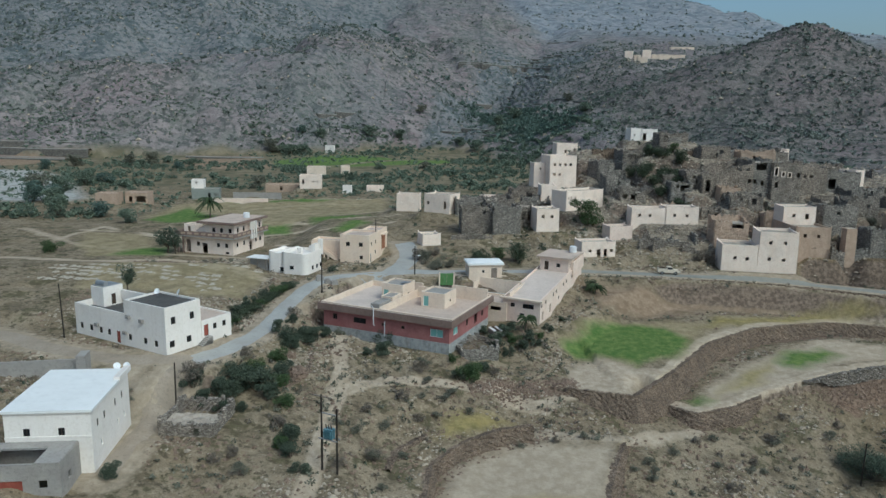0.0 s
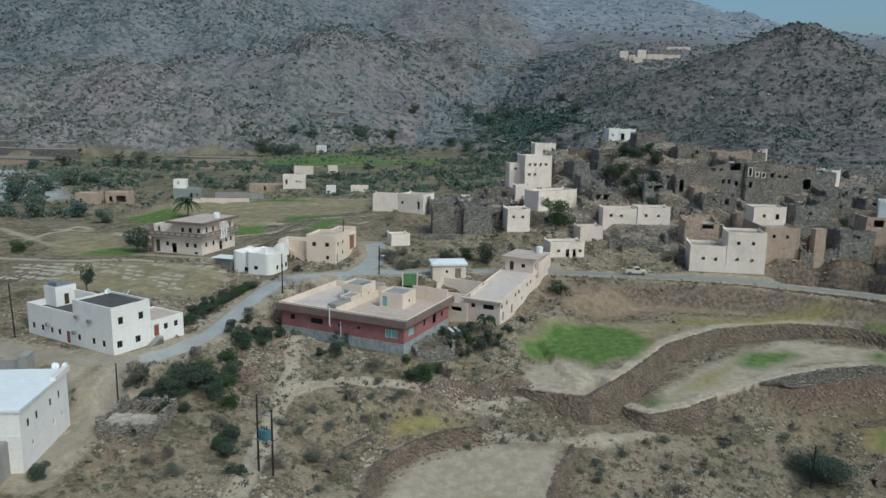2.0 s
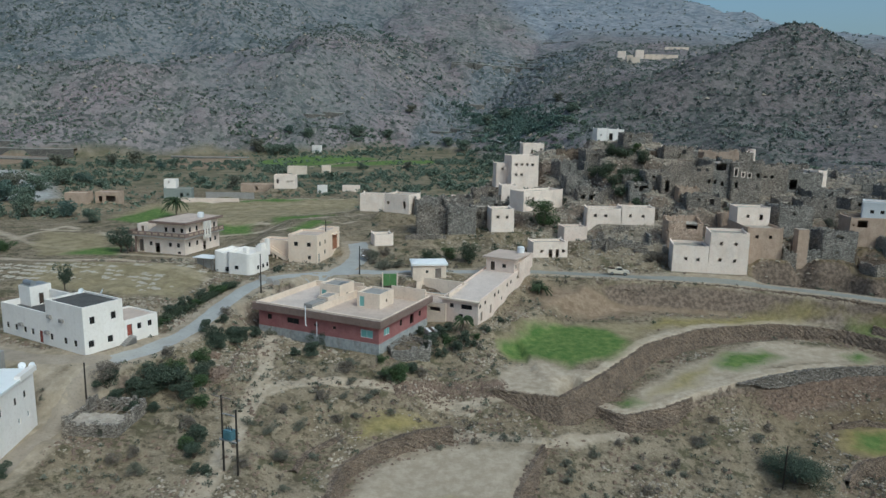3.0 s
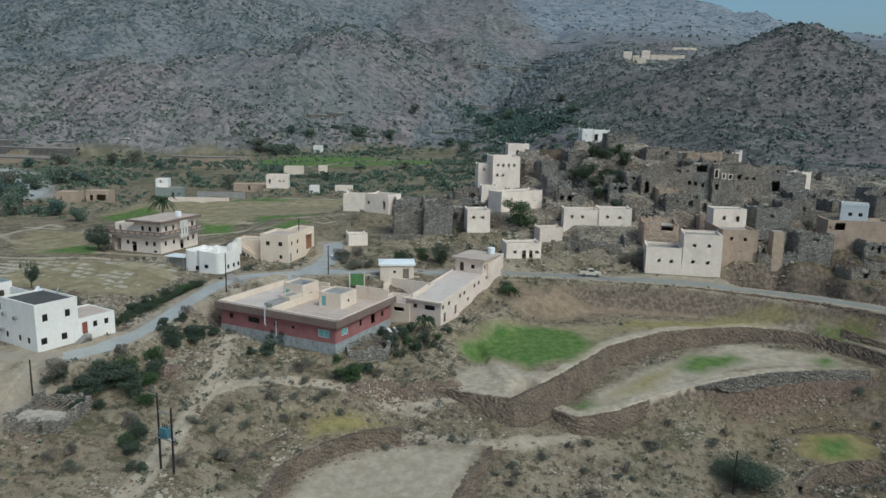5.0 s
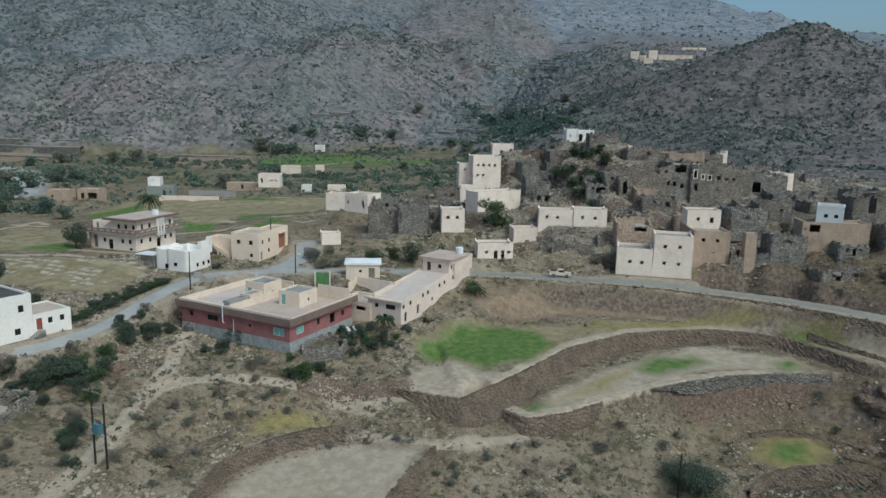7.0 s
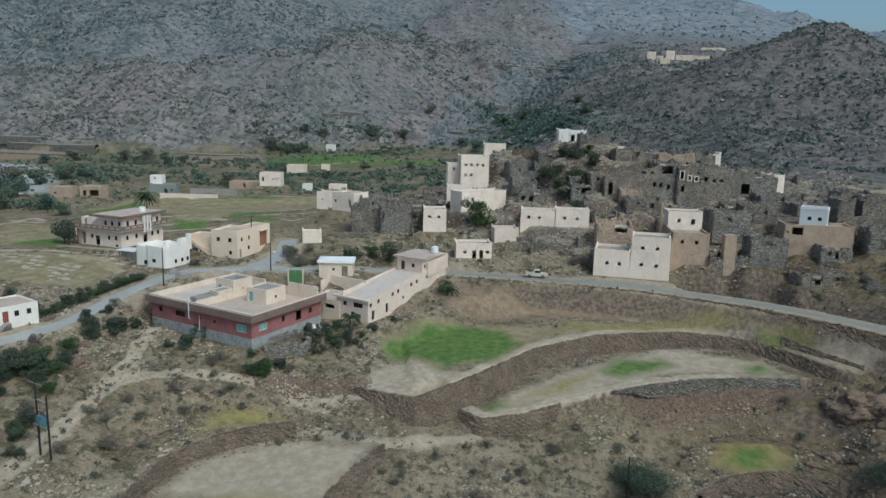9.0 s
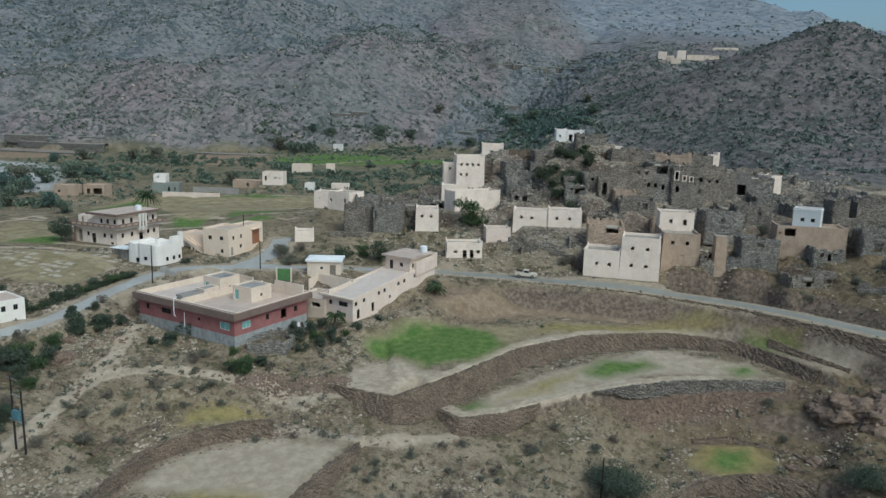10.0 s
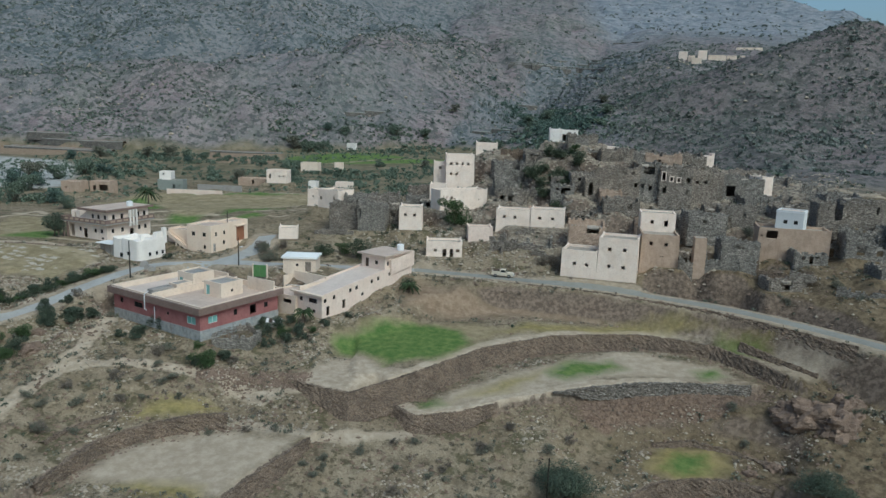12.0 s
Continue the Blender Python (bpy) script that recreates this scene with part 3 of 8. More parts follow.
def ruin_wall(root, p, q, z0, h0, h1, seed, material, thick=0.5, holes=(), cell=0.42, ragged=0.9, name="wall", floor=-2.8):
    """A broken wall of rubble from p to q, about h0 high at p and h1 at q. holes: (u, z, w, h)."""
    rng = random.Random(seed)
    p, q = Vector((*p, 0)), Vector((*q, 0))
    length = (q - p).length
    nu = max(2, int(length / cell))
    top = max(h0, h1) + ragged
    nz = max(2, int((top - floor) / cell))
    du, n = (q - p) / nu, Vector(((q - p).y, -(q - p).x, 0)).normalized()
    ph = [rng.uniform(0, 6.28) for _ in range(3)]

    def crest(u):
        s = u * length
        r = 0.55 * math.sin(s * 0.7 + ph[0]) + 0.3 * math.sin(s * 1.9 + ph[1]) + 0.25 * math.sin(s * 4.1 + ph[2])
        return h0 + (h1 - h0) * u + ragged * 0.7 * r

    full = set()
    for i in range(nu):
        for k in range(nz):
            u, z = (i + 0.5) / nu, floor + (k + 0.5) * (top - floor) / nz
            if z < crest(u) + rng.uniform(-0.2, 0.2) and not any(abs(u * length - a) < w / 2 and b < z < b + hh for a, b, w, hh in holes):
                full.add((i, k))
    g, cache = Geo(), {}

    def vert(i, k, side):
        key = (i, k, side)
        if key not in cache:
            jit = Vector((rng.uniform(-1, 1), rng.uniform(-1, 1), rng.uniform(-1, 1))) * 0.09
            c = p + du * i + n * (thick / 2 if side else -thick / 2) + Vector((0, 0, z0 + floor + k * (top - floor) / nz)) + jit
            cache[key] = len(g.v)
            g.v.append(tuple(c))
        return cache[key]

    for i, k in full:
        g.f.append((vert(i, k, 1), vert(i + 1, k, 1), vert(i + 1, k + 1, 1), vert(i, k + 1, 1)))
        g.f.append((vert(i + 1, k, 0), vert(i, k, 0), vert(i, k + 1, 0), vert(i + 1, k + 1, 0)))
        for (di, dk), (a, b) in (((-1, 0), ((0, 0), (0, 1))), ((1, 0), ((1, 1), (1, 0))), ((0, 1), ((0, 1), (1, 1))), ((0, -1), ((1, 0), (0, 0)))):
            if (i + di, k + dk) not in full:
                x, y = (i + a[0], k + a[1]), (i + b[0], k + b[1])
                g.f.append((vert(*x, 0), vert(*x, 1), vert(*y, 1), vert(*y, 0)))
    return part(name, g, material, root)


def ruin(name, label, w, d, heights, seed, material=None, holes=None, beams=0, roof=0.0, group="ruined stone houses", thick=0.5, ragged=0.9, category="ruin"):
    """A roofless or half-roofed stone house at a site: heights of its four corners from the front left one, counter-clockwise seen from above."""
    x, y, z, yaw = SITES[name]
    root = thing("stone_house", label, category, pose(x, y, z, 0, 0, yaw), group)
    material = material or STONE
    cs = [(0, 0), (w, 0), (w, d), (0, d)]
    holes = holes or {}
    for i, s in enumerate("frbl"):
        ruin_wall(root, cs[i], cs[(i + 1) % 4], 0, heights[i], heights[(i + 1) % 4], seed * 10 + i, material, thick, holes.get(s, ()), ragged=ragged)
    rng = random.Random(seed)
    zt = min(heights) - 0.5
    for k in range(beams):
        u = (k + 0.5) / beams * w
        part("roof_beam", Geo().tube((u + rng.uniform(-0.3, 0.3), 0.1, zt + rng.uniform(-0.6, 0.2)), (u + rng.uniform(-0.6, 0.6), d - 0.1, zt + rng.uniform(-0.4, 0.3)), 0.1, 0.08, 6), GREY_WOOD, root)
    if roof:
        g, n = Geo(), 10
        pts = {}
        for i in range(n + 1):
            for j in range(n + 1):
                pts[i, j] = Vector((w * i / n, d * j / n * roof, min(heights) - 0.3 + 0.25 * math.sin(i * 1.7 + seed) * math.sin(j * 1.3) + rng.uniform(-0.08, 0.08)))
        for i in range(n):
            for j in range(n):
                q = [pts[i, j], pts[i + 1, j], pts[i + 1, j + 1], pts[i, j + 1]]
                g.face(*q).face(*[v - Vector((0, 0, 0.3)) for v in reversed(q)])
        part("roof", g, ROOF_EARTH, root, "sagging earth roof")
    return root

# ---- where the buildings stand: front left corner, height, turn, width, depth ----
site("red_house", -24.3, 135.6, 12.6, -24, 27.4, 20)
site("long_house", 11.8, 143.9, 14.0, -26, 8.2, 6)
site("annex", 5.2, 146.2, 13.6, -24, 8.0, 7)
site("white_shed", 5.0, 155.2, 20.0, 8, 7.5, 5)
site("corner_white_house", -65.0, 120.0, 17.0, -29, 23.2, 11)
site("front_white_house", -52.6, 79.1, 12.0, 6.7, 10, 13.8)
site("round_white_house", -42.0, 161.2, 19.2, -17, 10.6, 8.5)
site("peach_house", -26.0, 169.4, 20.2, -12, 7.4, 8.5)
site("villa", -69.5, 183.8, 19.1, -16, 15, 15)
site("left_old_house", -17.0, 233.0, 24.2, -4, 8, 6)
site("left_door_house", -7.2, 215.0, 26.6, -27, 8.6, 7)
site("small_block", -6.4, 181, 22.3, 18, 5, 5)
site("square_house", 24, 190, 25.1, 8, 6.2, 6.5)
site("tower", 31.4, 222.2, 33.6, 11, 8.8, 9)
site("tower_back", 37.4, 249.5, 42.4, 6, 7.4, 6)
site("tower_front", 28.0, 213.4, 29.6, 6, 5, 6)
site("tower_wing", 33.4, 200.6, 29.4, 36, 15.2, 6)
site("long_low_house", 49.9, 192, 27.6, -1, 18, 6)
site("two_door_house", 34, 177, 20.9, 10, 9, 5.5)
site("pink_block", 43.2, 187.2, 23.6, 12, 6.5, 5)
site("road_house", 67.3, 171.8, 19.3, -10, 17, 8)
site("beige_house", 85.4, 172.9, 22.7, -2, 8.6, 15)
site("mud_house", 112, 176.8, 25.6, -6, 15.3, 7)
site("hilltop_house", 62.2, 247.6, 48.0, 4, 9, 7)
site("white_end", 121.6, 214, 36.5, 20, 3.4, 6)
site("ruin_front_left", 4.0, 192.5, 23.6, 4, 8, 8)
site("ruin_front_mid", 12.5, 191, 24.2, 2, 7.2, 8)
site("ruin_beams", 19.2, 196.5, 26, 8, 5.6, 6)
site("ruin_left_up", 2.5, 211, 26.2, 6, 9, 7)
site("ruin_left_up2", 11.5, 208, 27, 10, 8, 7)
site("ruin_crown_a", 46.5, 222, 37, 12, 9, 8)
site("ruin_crown_b", 55.5, 228, 40, 8, 10, 8)
site("ruin_crown_c", 47.5, 213.5, 33, 8, 7, 6)
site("big_ruin_a", 73.2, 205.4, 34.2, 3, 14.4, 11)
site("big_ruin_b", 87.7, 206.6, 34.8, 2, 5.2, 10)
site("big_ruin_c", 93.0, 205.6, 35.2, 3, 8.4, 10)
site("big_ruin_d", 101.8, 207.4, 35.0, 6, 8.2, 9)
site("mud_front", 77.4, 202.2, 33.2, 4, 5.4, 3.2)
site("flat_ruin", 69.5, 208.5, 37.2, 8, 6.4, 5)
site("ruin_back_a", 84, 234, 42.5, 6, 12, 8)
site("ruin_back_b", 97, 233, 41.5, 4, 13, 8)
site("ruin_back_c", 110.4, 209.6, 35.6, 8, 11, 9)
site("ruin_behind_road", 69, 182, 24.6, 0, 8.5, 5)
site("stone_box", 103, 171.3, 23.2, 0, 8, 6)
site("mid_ruin", 97.5, 184, 29, 4, 9, 7)
site("mid_ruin_b", 106, 189, 31, -4, 8, 7)
site("right_ruin_a", 126.5, 183, 32.5, -4, 6, 7)
site("right_ruin_b", 133, 184.5, 32.8, -6, 9, 8)
site("right_ruin_c", 129.5, 172.5, 27.5, -8, 10, 8)
site("front_ruin", -39.2, 91.4, 11.8, -3, 7.4, 8.6)
site("far_left_huts", -132, 264, 20.3, 4, 15, 6)
site("far_teal_house", -105, 289.5, 19.8, 10, 10, 6)
site("far_white_house", -66, 315, 22.2, 6, 10, 7)
HILL_RUINS = [(50, 206, 7, 5, 2.6), (64, 204.5, 6, 5, 2.8), (69.5, 194.5, 6, 4, 2.2), (86, 192, 7, 4, 2.4), (79, 199.8, 6, 4, 2.6), (97, 194.6, 6, 4, 2.8), (104, 178.8, 6, 4, 2.6), (119, 172, 7, 5, 3.0), (112, 163.6, 7, 5, 2.8), (126, 178, 5, 4, 3.2), (94, 178.6, 5, 4, 2.8), (58, 199.5, 6, 5, 2.9), (78, 196.5, 9, 6, 3.1), (92, 198, 9, 6, 3.2), (104, 198.5, 8, 6, 3.6), (115, 203, 9, 7, 3.1), (121, 194, 9, 7, 2.9), (133, 198, 9, 7, 2.7), (78, 222, 9, 7, 3.4),
              (91, 224, 10, 7, 3.6), (68, 233, 9, 7, 3.2), (104, 242, 10, 7, 3.1), (118, 232, 9, 7, 2.2), (140, 176, 9, 7, 2.9), (144, 190, 9, 8, 3.1), (22, 209, 8, 6, 3.2), (20, 222, 9, 7, 3.4),
              (2, 222, 9, 6, 3.1), (49, 203, 7, 5, 2.9), (84, 187, 7, 5, 2.9), (114, 184.5, 7, 6, 2.5), (133, 162, 8, 6, 2.0), (64, 212, 6, 5, 2.5), (92, 186.5, 6, 5, 2.7)]
for i, (x, y, w, d, h) in enumerate(HILL_RUINS):
    site(f"hill_ruin_{i}", x, y, float(land(np.array([x + w / 2]), np.array([y + 1.0]))[0]) - 0.3, (i * 7) % 19 - 6, w, d)

# ---- ground: one sheet from under the camera to the horizon ----
def spread(lo, hi, a, b, step, growth, most):
    """Grid lines: even between a and b, wider and wider outside."""
    mid = list(np.arange(a, b + step / 2, step))
    for sgn, end in ((1, hi), (-1, lo)):
        s, p = step, mid[-1] if sgn > 0 else mid[0]
        while (p - end) * sgn < 0:
            s = min(s * growth, most)
            p += sgn * s
            mid.append(p) if sgn > 0 else mid.insert(0, p)
    return np.array(mid)


XS = spread(-2600, 2600, -72, 130, 0.62, 1.035, 90)
YS = np.concatenate([spread(-2200, 232, 82, 206, 0.62, 1.06, 150)[:-1], spread(232, 2700, 232, 300, 1.6, 1.025, 60)])
YS = np.unique(np.round(YS, 3))
GX, GY = np.meshgrid(XS, YS)
GZ = land(GX, GY)


def ground(x, y):
    """Height of the built sheet."""
    i, j = min(max(np.searchsorted(XS, x) - 1, 0), len(XS) - 2), min(max(np.searchsorted(YS, y) - 1, 0), len(YS) - 2)
    a, b = (x - XS[i]) / (XS[i + 1] - XS[i]), (y - YS[j]) / (YS[j + 1] - YS[j])
    return float((GZ[j, i] * (1 - a) + GZ[j, i + 1] * a) * (1 - b) + (GZ[j + 1, i] * (1 - a) + GZ[j + 1, i + 1] * a) * b)


def patch(polys, soft):
    m = 0
    wx, wy = GX + fbm(GX, GY, 5, 3) * 1.6, GY + fbm(GX + 90, GY, 5, 3) * 1.6
    for poly in polys:
        m = np.maximum(m, inside(wx, wy, poly, soft))
    return m * np.ones_like(GX)


GREEN_FIELDS = [[(23.3, 136), (25.3, 131.9), (36.4, 127.5), (45.7, 132), (51, 141), (47, 147), (40, 149), (30, 144)],
                [(65.6, 134.2), (69, 139.4), (78.6, 141.4), (80.8, 138.3), (73.6, 133.4), (66.9, 132)], [(92, 139.5), (97, 142), (98.5, 138.4), (94, 136)],
                [(43.3, 120.9), (46, 122.8), (48, 120.6), (45, 118.4)], [(84.5, 118.3), (88.5, 123.4), (93.4, 123), (93, 118.9), (87.2, 116)],
                [(98.5, 150), (106, 144.5), (106, 142.5), (99, 147)]]
GREEN_FAR = [[(-46, 232), (-26, 236), (-24, 228), (-42, 222)], [(-92, 278), (-60, 296), (-34, 298), (-60, 288)], [(-106, 430), (-116, 474), (-90, 508), (-64, 512), (-34, 488), (-62, 458), (-82, 434)], [(-74, 438), (-56, 456), (-26, 486), (-2, 492), (8, 480), (-24, 456), (-52, 440)],
             [(-86, 176), (-84, 184), (-76, 190), (-72, 179)], [(-104, 238), (-100, 270), (-72, 238), (-90, 230)], [(-61.8, 224.5), (-50.3, 223.5), (-48.3, 212.7), (-56.7, 211.6)], [(-33.8, 201.6), (-30, 220), (-23, 213), (-27.9, 197)]]
YELLOW = [[(-101, 188), (-110, 212), (-90, 209), (-73, 178), (-91, 175)], [(22, 138), (24, 131), (36, 126.5), (46.5, 131), (53, 141), (58, 147), (50, 152), (40, 151), (29, 146)], [(0.4, 103.6), (0.3, 108.3), (6.6, 111.2), (9.5, 110.7), (4, 105.6)], [(55.5, 146.7), (61.9, 155.8), (91.8, 156), (97, 152), (86, 153.4), (66.5, 149.6)], [(36, 143), (44, 151), (58, 152), (56, 145), (50, 140)],
          [(81, 117), (86, 125.5), (96, 125), (97, 118), (87, 114)], [(-82, 156), (-81, 165), (-60, 168), (-39, 157), (-41, 140), (-52, 139), (-78, 143)],
          [(-108, 245), (-106, 282), (-74, 292), (-26, 300), (-20, 240), (-38, 238), (-55, 216), (-86, 255)], [(50, 125), (60, 134), (70, 140), (64, 130)]]
PALE = [[(22.4, 119.4), (22.8, 127), (28.6, 130.5), (36.4, 126.7), (38.9, 124.3), (32.5, 116.2)], [(-0.6, 88), (-0.7, 97.6), (5.4, 103.4), (17.3, 106.5), (28.3, 106), (22.4, 88)], [(105, 143.6), (112.8, 141.4), (119, 135), (112, 134.6)],
        [(52, 141.5), (60, 148.5), (66, 148.6), (57, 141)], [(-62, 108), (-62, 114), (-46, 105), (-44, 98)], [(43.8, 116), (46, 124), (58.5, 135), (70, 141), (78.8, 147), (98, 144), (101, 137), (89, 134.6), (78.6, 132.6), (61, 125)]]
BROWN = [[(31, 163), (75, 162), (100, 152), (110, 147), (108.5, 144), (92, 156), (62, 157.9), (34, 151)], [(-330, 405), (-253, 408), (-240, 440), (-262, 458), (-340, 458)], [(-187, 457), (-165, 485), (-125, 485), (-106, 436), (-104, 419), (-141, 408)]]
TRACKS = [[(-17.4, 76), (-17.4, 83), (-17.5, 95.4), (-17.5, 107.9), (-18.1, 118.8), (-21, 130), (-23.7, 140), (-25, 147)], [(-15.5, 110), (-9.7, 115.1), (-0.1, 116.6), (9.7, 116.9), (17.4, 115.1), (23.1, 118.4)], [(-40, 152), (-55, 160), (-75, 168), (-110, 172)],
          [(-50, 176), (-75, 180), (-100, 190), (-130, 215)], [(-95, 250), (-60, 246), (-20, 250)], [(-80, 430.6), (-60.7, 455), (-31.7, 484.3), (2.6, 487.4), (14, 474)], [(16, 108), (28, 106.5), (38, 111), (43, 113)], [(112, 241), (129, 230), (136, 216), (149, 206), (180, 192)]]
masks = {"grass": patch(GREEN_FIELDS + GREEN_FAR, 2.4), "yellow": patch(YELLOW, 2.2) * 0.8, "pale": patch(PALE, 2.4) * 0.88, "brown": patch(BROWN, 4.0)}
for tr in TRACKS:
    d, _ = along(GX, GY, tr)
    masks["pale"] = np.maximum(masks["pale"], smooth(2.3, 0.6, np.abs(d) + fbm(GX, GY, 5, 3) * 1.3) * 0.8)
masks["lip"] = 0 * GX
for edge in ([(-62, 203), (-42, 220), (-16, 227)], [(-78, 224), (-46, 237), (-14, 243)], [(-46, 194), (-30, 206), (-17, 213)], [(-112, 214), (-92, 212), (-74, 200)], [(-100, 240), (-60, 262), (-20, 266)], [(-92, 170), (-70, 172), (-48, 168)], [(-88, 262), (-50, 280), (-16, 284)], [(-110, 196), (-109, 221), (-98, 213.6), (-84, 204), (-70, 188)], [(-84, 166), (-60, 163), (-44, 158)], [(-72, 212), (-48, 226), (-22, 222)], [(-60, 236), (-36, 250), (-12, 254)], [(-100, 274), (-64, 294), (-30, 300)]):
    d, _ = along(GX, GY, edge)
    masks["lip"] = np.maximum(masks["lip"], smooth(1.7, 0.6, np.abs(d + fbm(GX, GY, 9, 3) * 2.2)) * 0.95 * smooth(-0.4, 0.1, fbm(GX + 40, GY, 14, 3)))
for tr in TRACKS[:3]:
    d, _ = along(GX, GY, tr)
    d = np.abs(d + fbm(GX, GY, 8, 2) * 0.8)
    masks["lip"] = np.maximum(masks["lip"], smooth(0.7, 0.3, np.abs(d - 0.9)) * 0.75 * smooth(-0.6, 0.0, fbm(GX, GY, 12, 3)))
masks["lip"] = np.maximum(masks["lip"], patch(PALE[:1], 3.0) * 0.95)
for line in (TERRACE_UPPER, TERRACE_LOWER):
    d, _ = along(GX, GY, line)
    masks["lip"] = np.maximum(masks["lip"], smooth(3.0, 1.8, d + fbm(GX, GY, 3, 2) * 0.5) * (d > 0.1) * 1.1 * (1 - 0.55 * smooth(86, 92, GX)))
for line, half in ROADS:
    d, _ = along(GX, GY, line)
    masks["pale"] = np.maximum(masks["pale"], smooth(half + 2.6, half + 0.6, np.abs(d) + fbm(GX, GY, 4, 2) * 1.0) * 0.7)
masks["pale"] = np.maximum(masks["pale"], GORGE(GX, GY) * smooth(0.10, 0.0, np.abs(np.mod(mountains(GX, GY) / 5.5 + fbm(GX, GY, 70, 2) * 0.5, 1) - 0.05)) * smooth(0.0, 0.3, fbm(GX, GY, 40, 3) + 0.05) * 0.45)
masks["lush"] = np.clip(GORGE(GX, GY) * 0.75 + 0.5 * smooth(-120, -240, GX) * smooth(560, 680, GY) + smooth(0.1, 0.5, fbm(GX, GY, 120, 3) + 0.1 + 0.4 * smooth(650, 800, GY)) * 0.45, 0, 1) * (GY > 420)
back, _ = along(GX, GY, FOOT)
masks["lush"] = np.maximum(masks["lush"], smooth(150, 200, back + fbm(GX, GY, 90, 3) * 25) * smooth(60, -140, GX))
masks["valley"] = smooth(310, 350, GY + fbm(GX, GY, 30, 2) * 12)
masks["hill"] = smooth(92, 128, GX) * smooth(700, 600, GY) * smooth(198, 232, GY)
MUSTARD = [[(-0.5, 102.8), (-0.5, 108.6), (6.6, 112), (11, 111), (5, 105)], [(54, 147), (60, 153.5), (78, 156.2), (93, 155.6), (97, 152), (86, 153.6), (66.5, 150)], [(98, 151.5), (108, 145.5), (107, 141.5), (98.5, 147)], [(81, 117), (86, 125.5), (96, 125), (97, 118), (87, 114)], [(48, 121.5), (58, 131), (64, 133), (60, 126.5)], [(4, 87), (10, 91), (19, 91), (20, 86)]]
masks["mustard"] = patch(MUSTARD, 2.0) * 0.85
d_low, _ = along(GX, GY, TERRACE_LOWER)
masks["tumble"] = smooth(-5.2, -4.0, d_low + fbm(GX, GY, 4, 3) * 1.4) * (d_low < 0) * smooth(68, 73, GX + fbm(GX, GY, 6, 2) * 2) * smooth(103, 98, GX)
# the far ridge, where distance haze is put into the rock colour
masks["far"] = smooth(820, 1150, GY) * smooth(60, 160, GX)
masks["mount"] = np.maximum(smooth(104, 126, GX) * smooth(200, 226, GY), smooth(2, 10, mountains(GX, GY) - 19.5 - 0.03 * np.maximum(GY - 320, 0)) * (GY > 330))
gy, gx = np.gradient(GZ, YS, XS)
masks["steep"] = smooth(0.75, 1.5, np.hypot(gx, gy)) * (GY < 330)
hillside = np.exp(-(((GX - 80) / 62) ** 2 + ((GY - 218) / 42) ** 2))
masks["stony"] = np.clip(smooth(0.25, 0.6, hillside) * smooth(165, 176, GY), 0, 1)
masks["rocky"] = (1 - 0.85 * smooth(134, 142, GY) * smooth(168, 162, GY) * smooth(112, 104, GX)) * smooth(62, 92, GX + fbm(GX, GY, 30, 3) * 14) * (GY < 330) * smooth(60, 100, GY) * 0.9
masks["wadi"] = inside(GX, GY, [(-300, 330), (-190, 268), (-150, 277), (-148, 290), (-174, 332), (-208, 377), (-230, 395), (-320, 400)], 7.0)

nx, ny = len(XS), len(YS)
me = bpy.data.meshes.new("ground")
me.vertices.add(nx * ny)
me.vertices.foreach_set("co", np.stack([GX, GY, GZ], -1).ravel())
ii, jj = np.meshgrid(np.arange(nx - 1), np.arange(ny - 1))
k0 = (jj * nx + ii).ravel()
quads = np.stack([k0, k0 + 1, k0 + nx + 1, k0 + nx], -1)
me.loops.add(quads.size)
me.loops.foreach_set("vertex_index", quads.ravel().astype(np.int32))
me.polygons.add(len(quads))
me.polygons.foreach_set("loop_start", np.arange(0, quads.size, 4, dtype=np.int32))
me.polygons.foreach_set("use_smooth", np.ones(len(quads), bool))
me.update(calc_edges=True)
for key, val in masks.items():
    at = me.attributes.new(key, "FLOAT", "POINT")
    at.data.foreach_set("value", np.ascontiguousarray(val, np.float32).ravel())


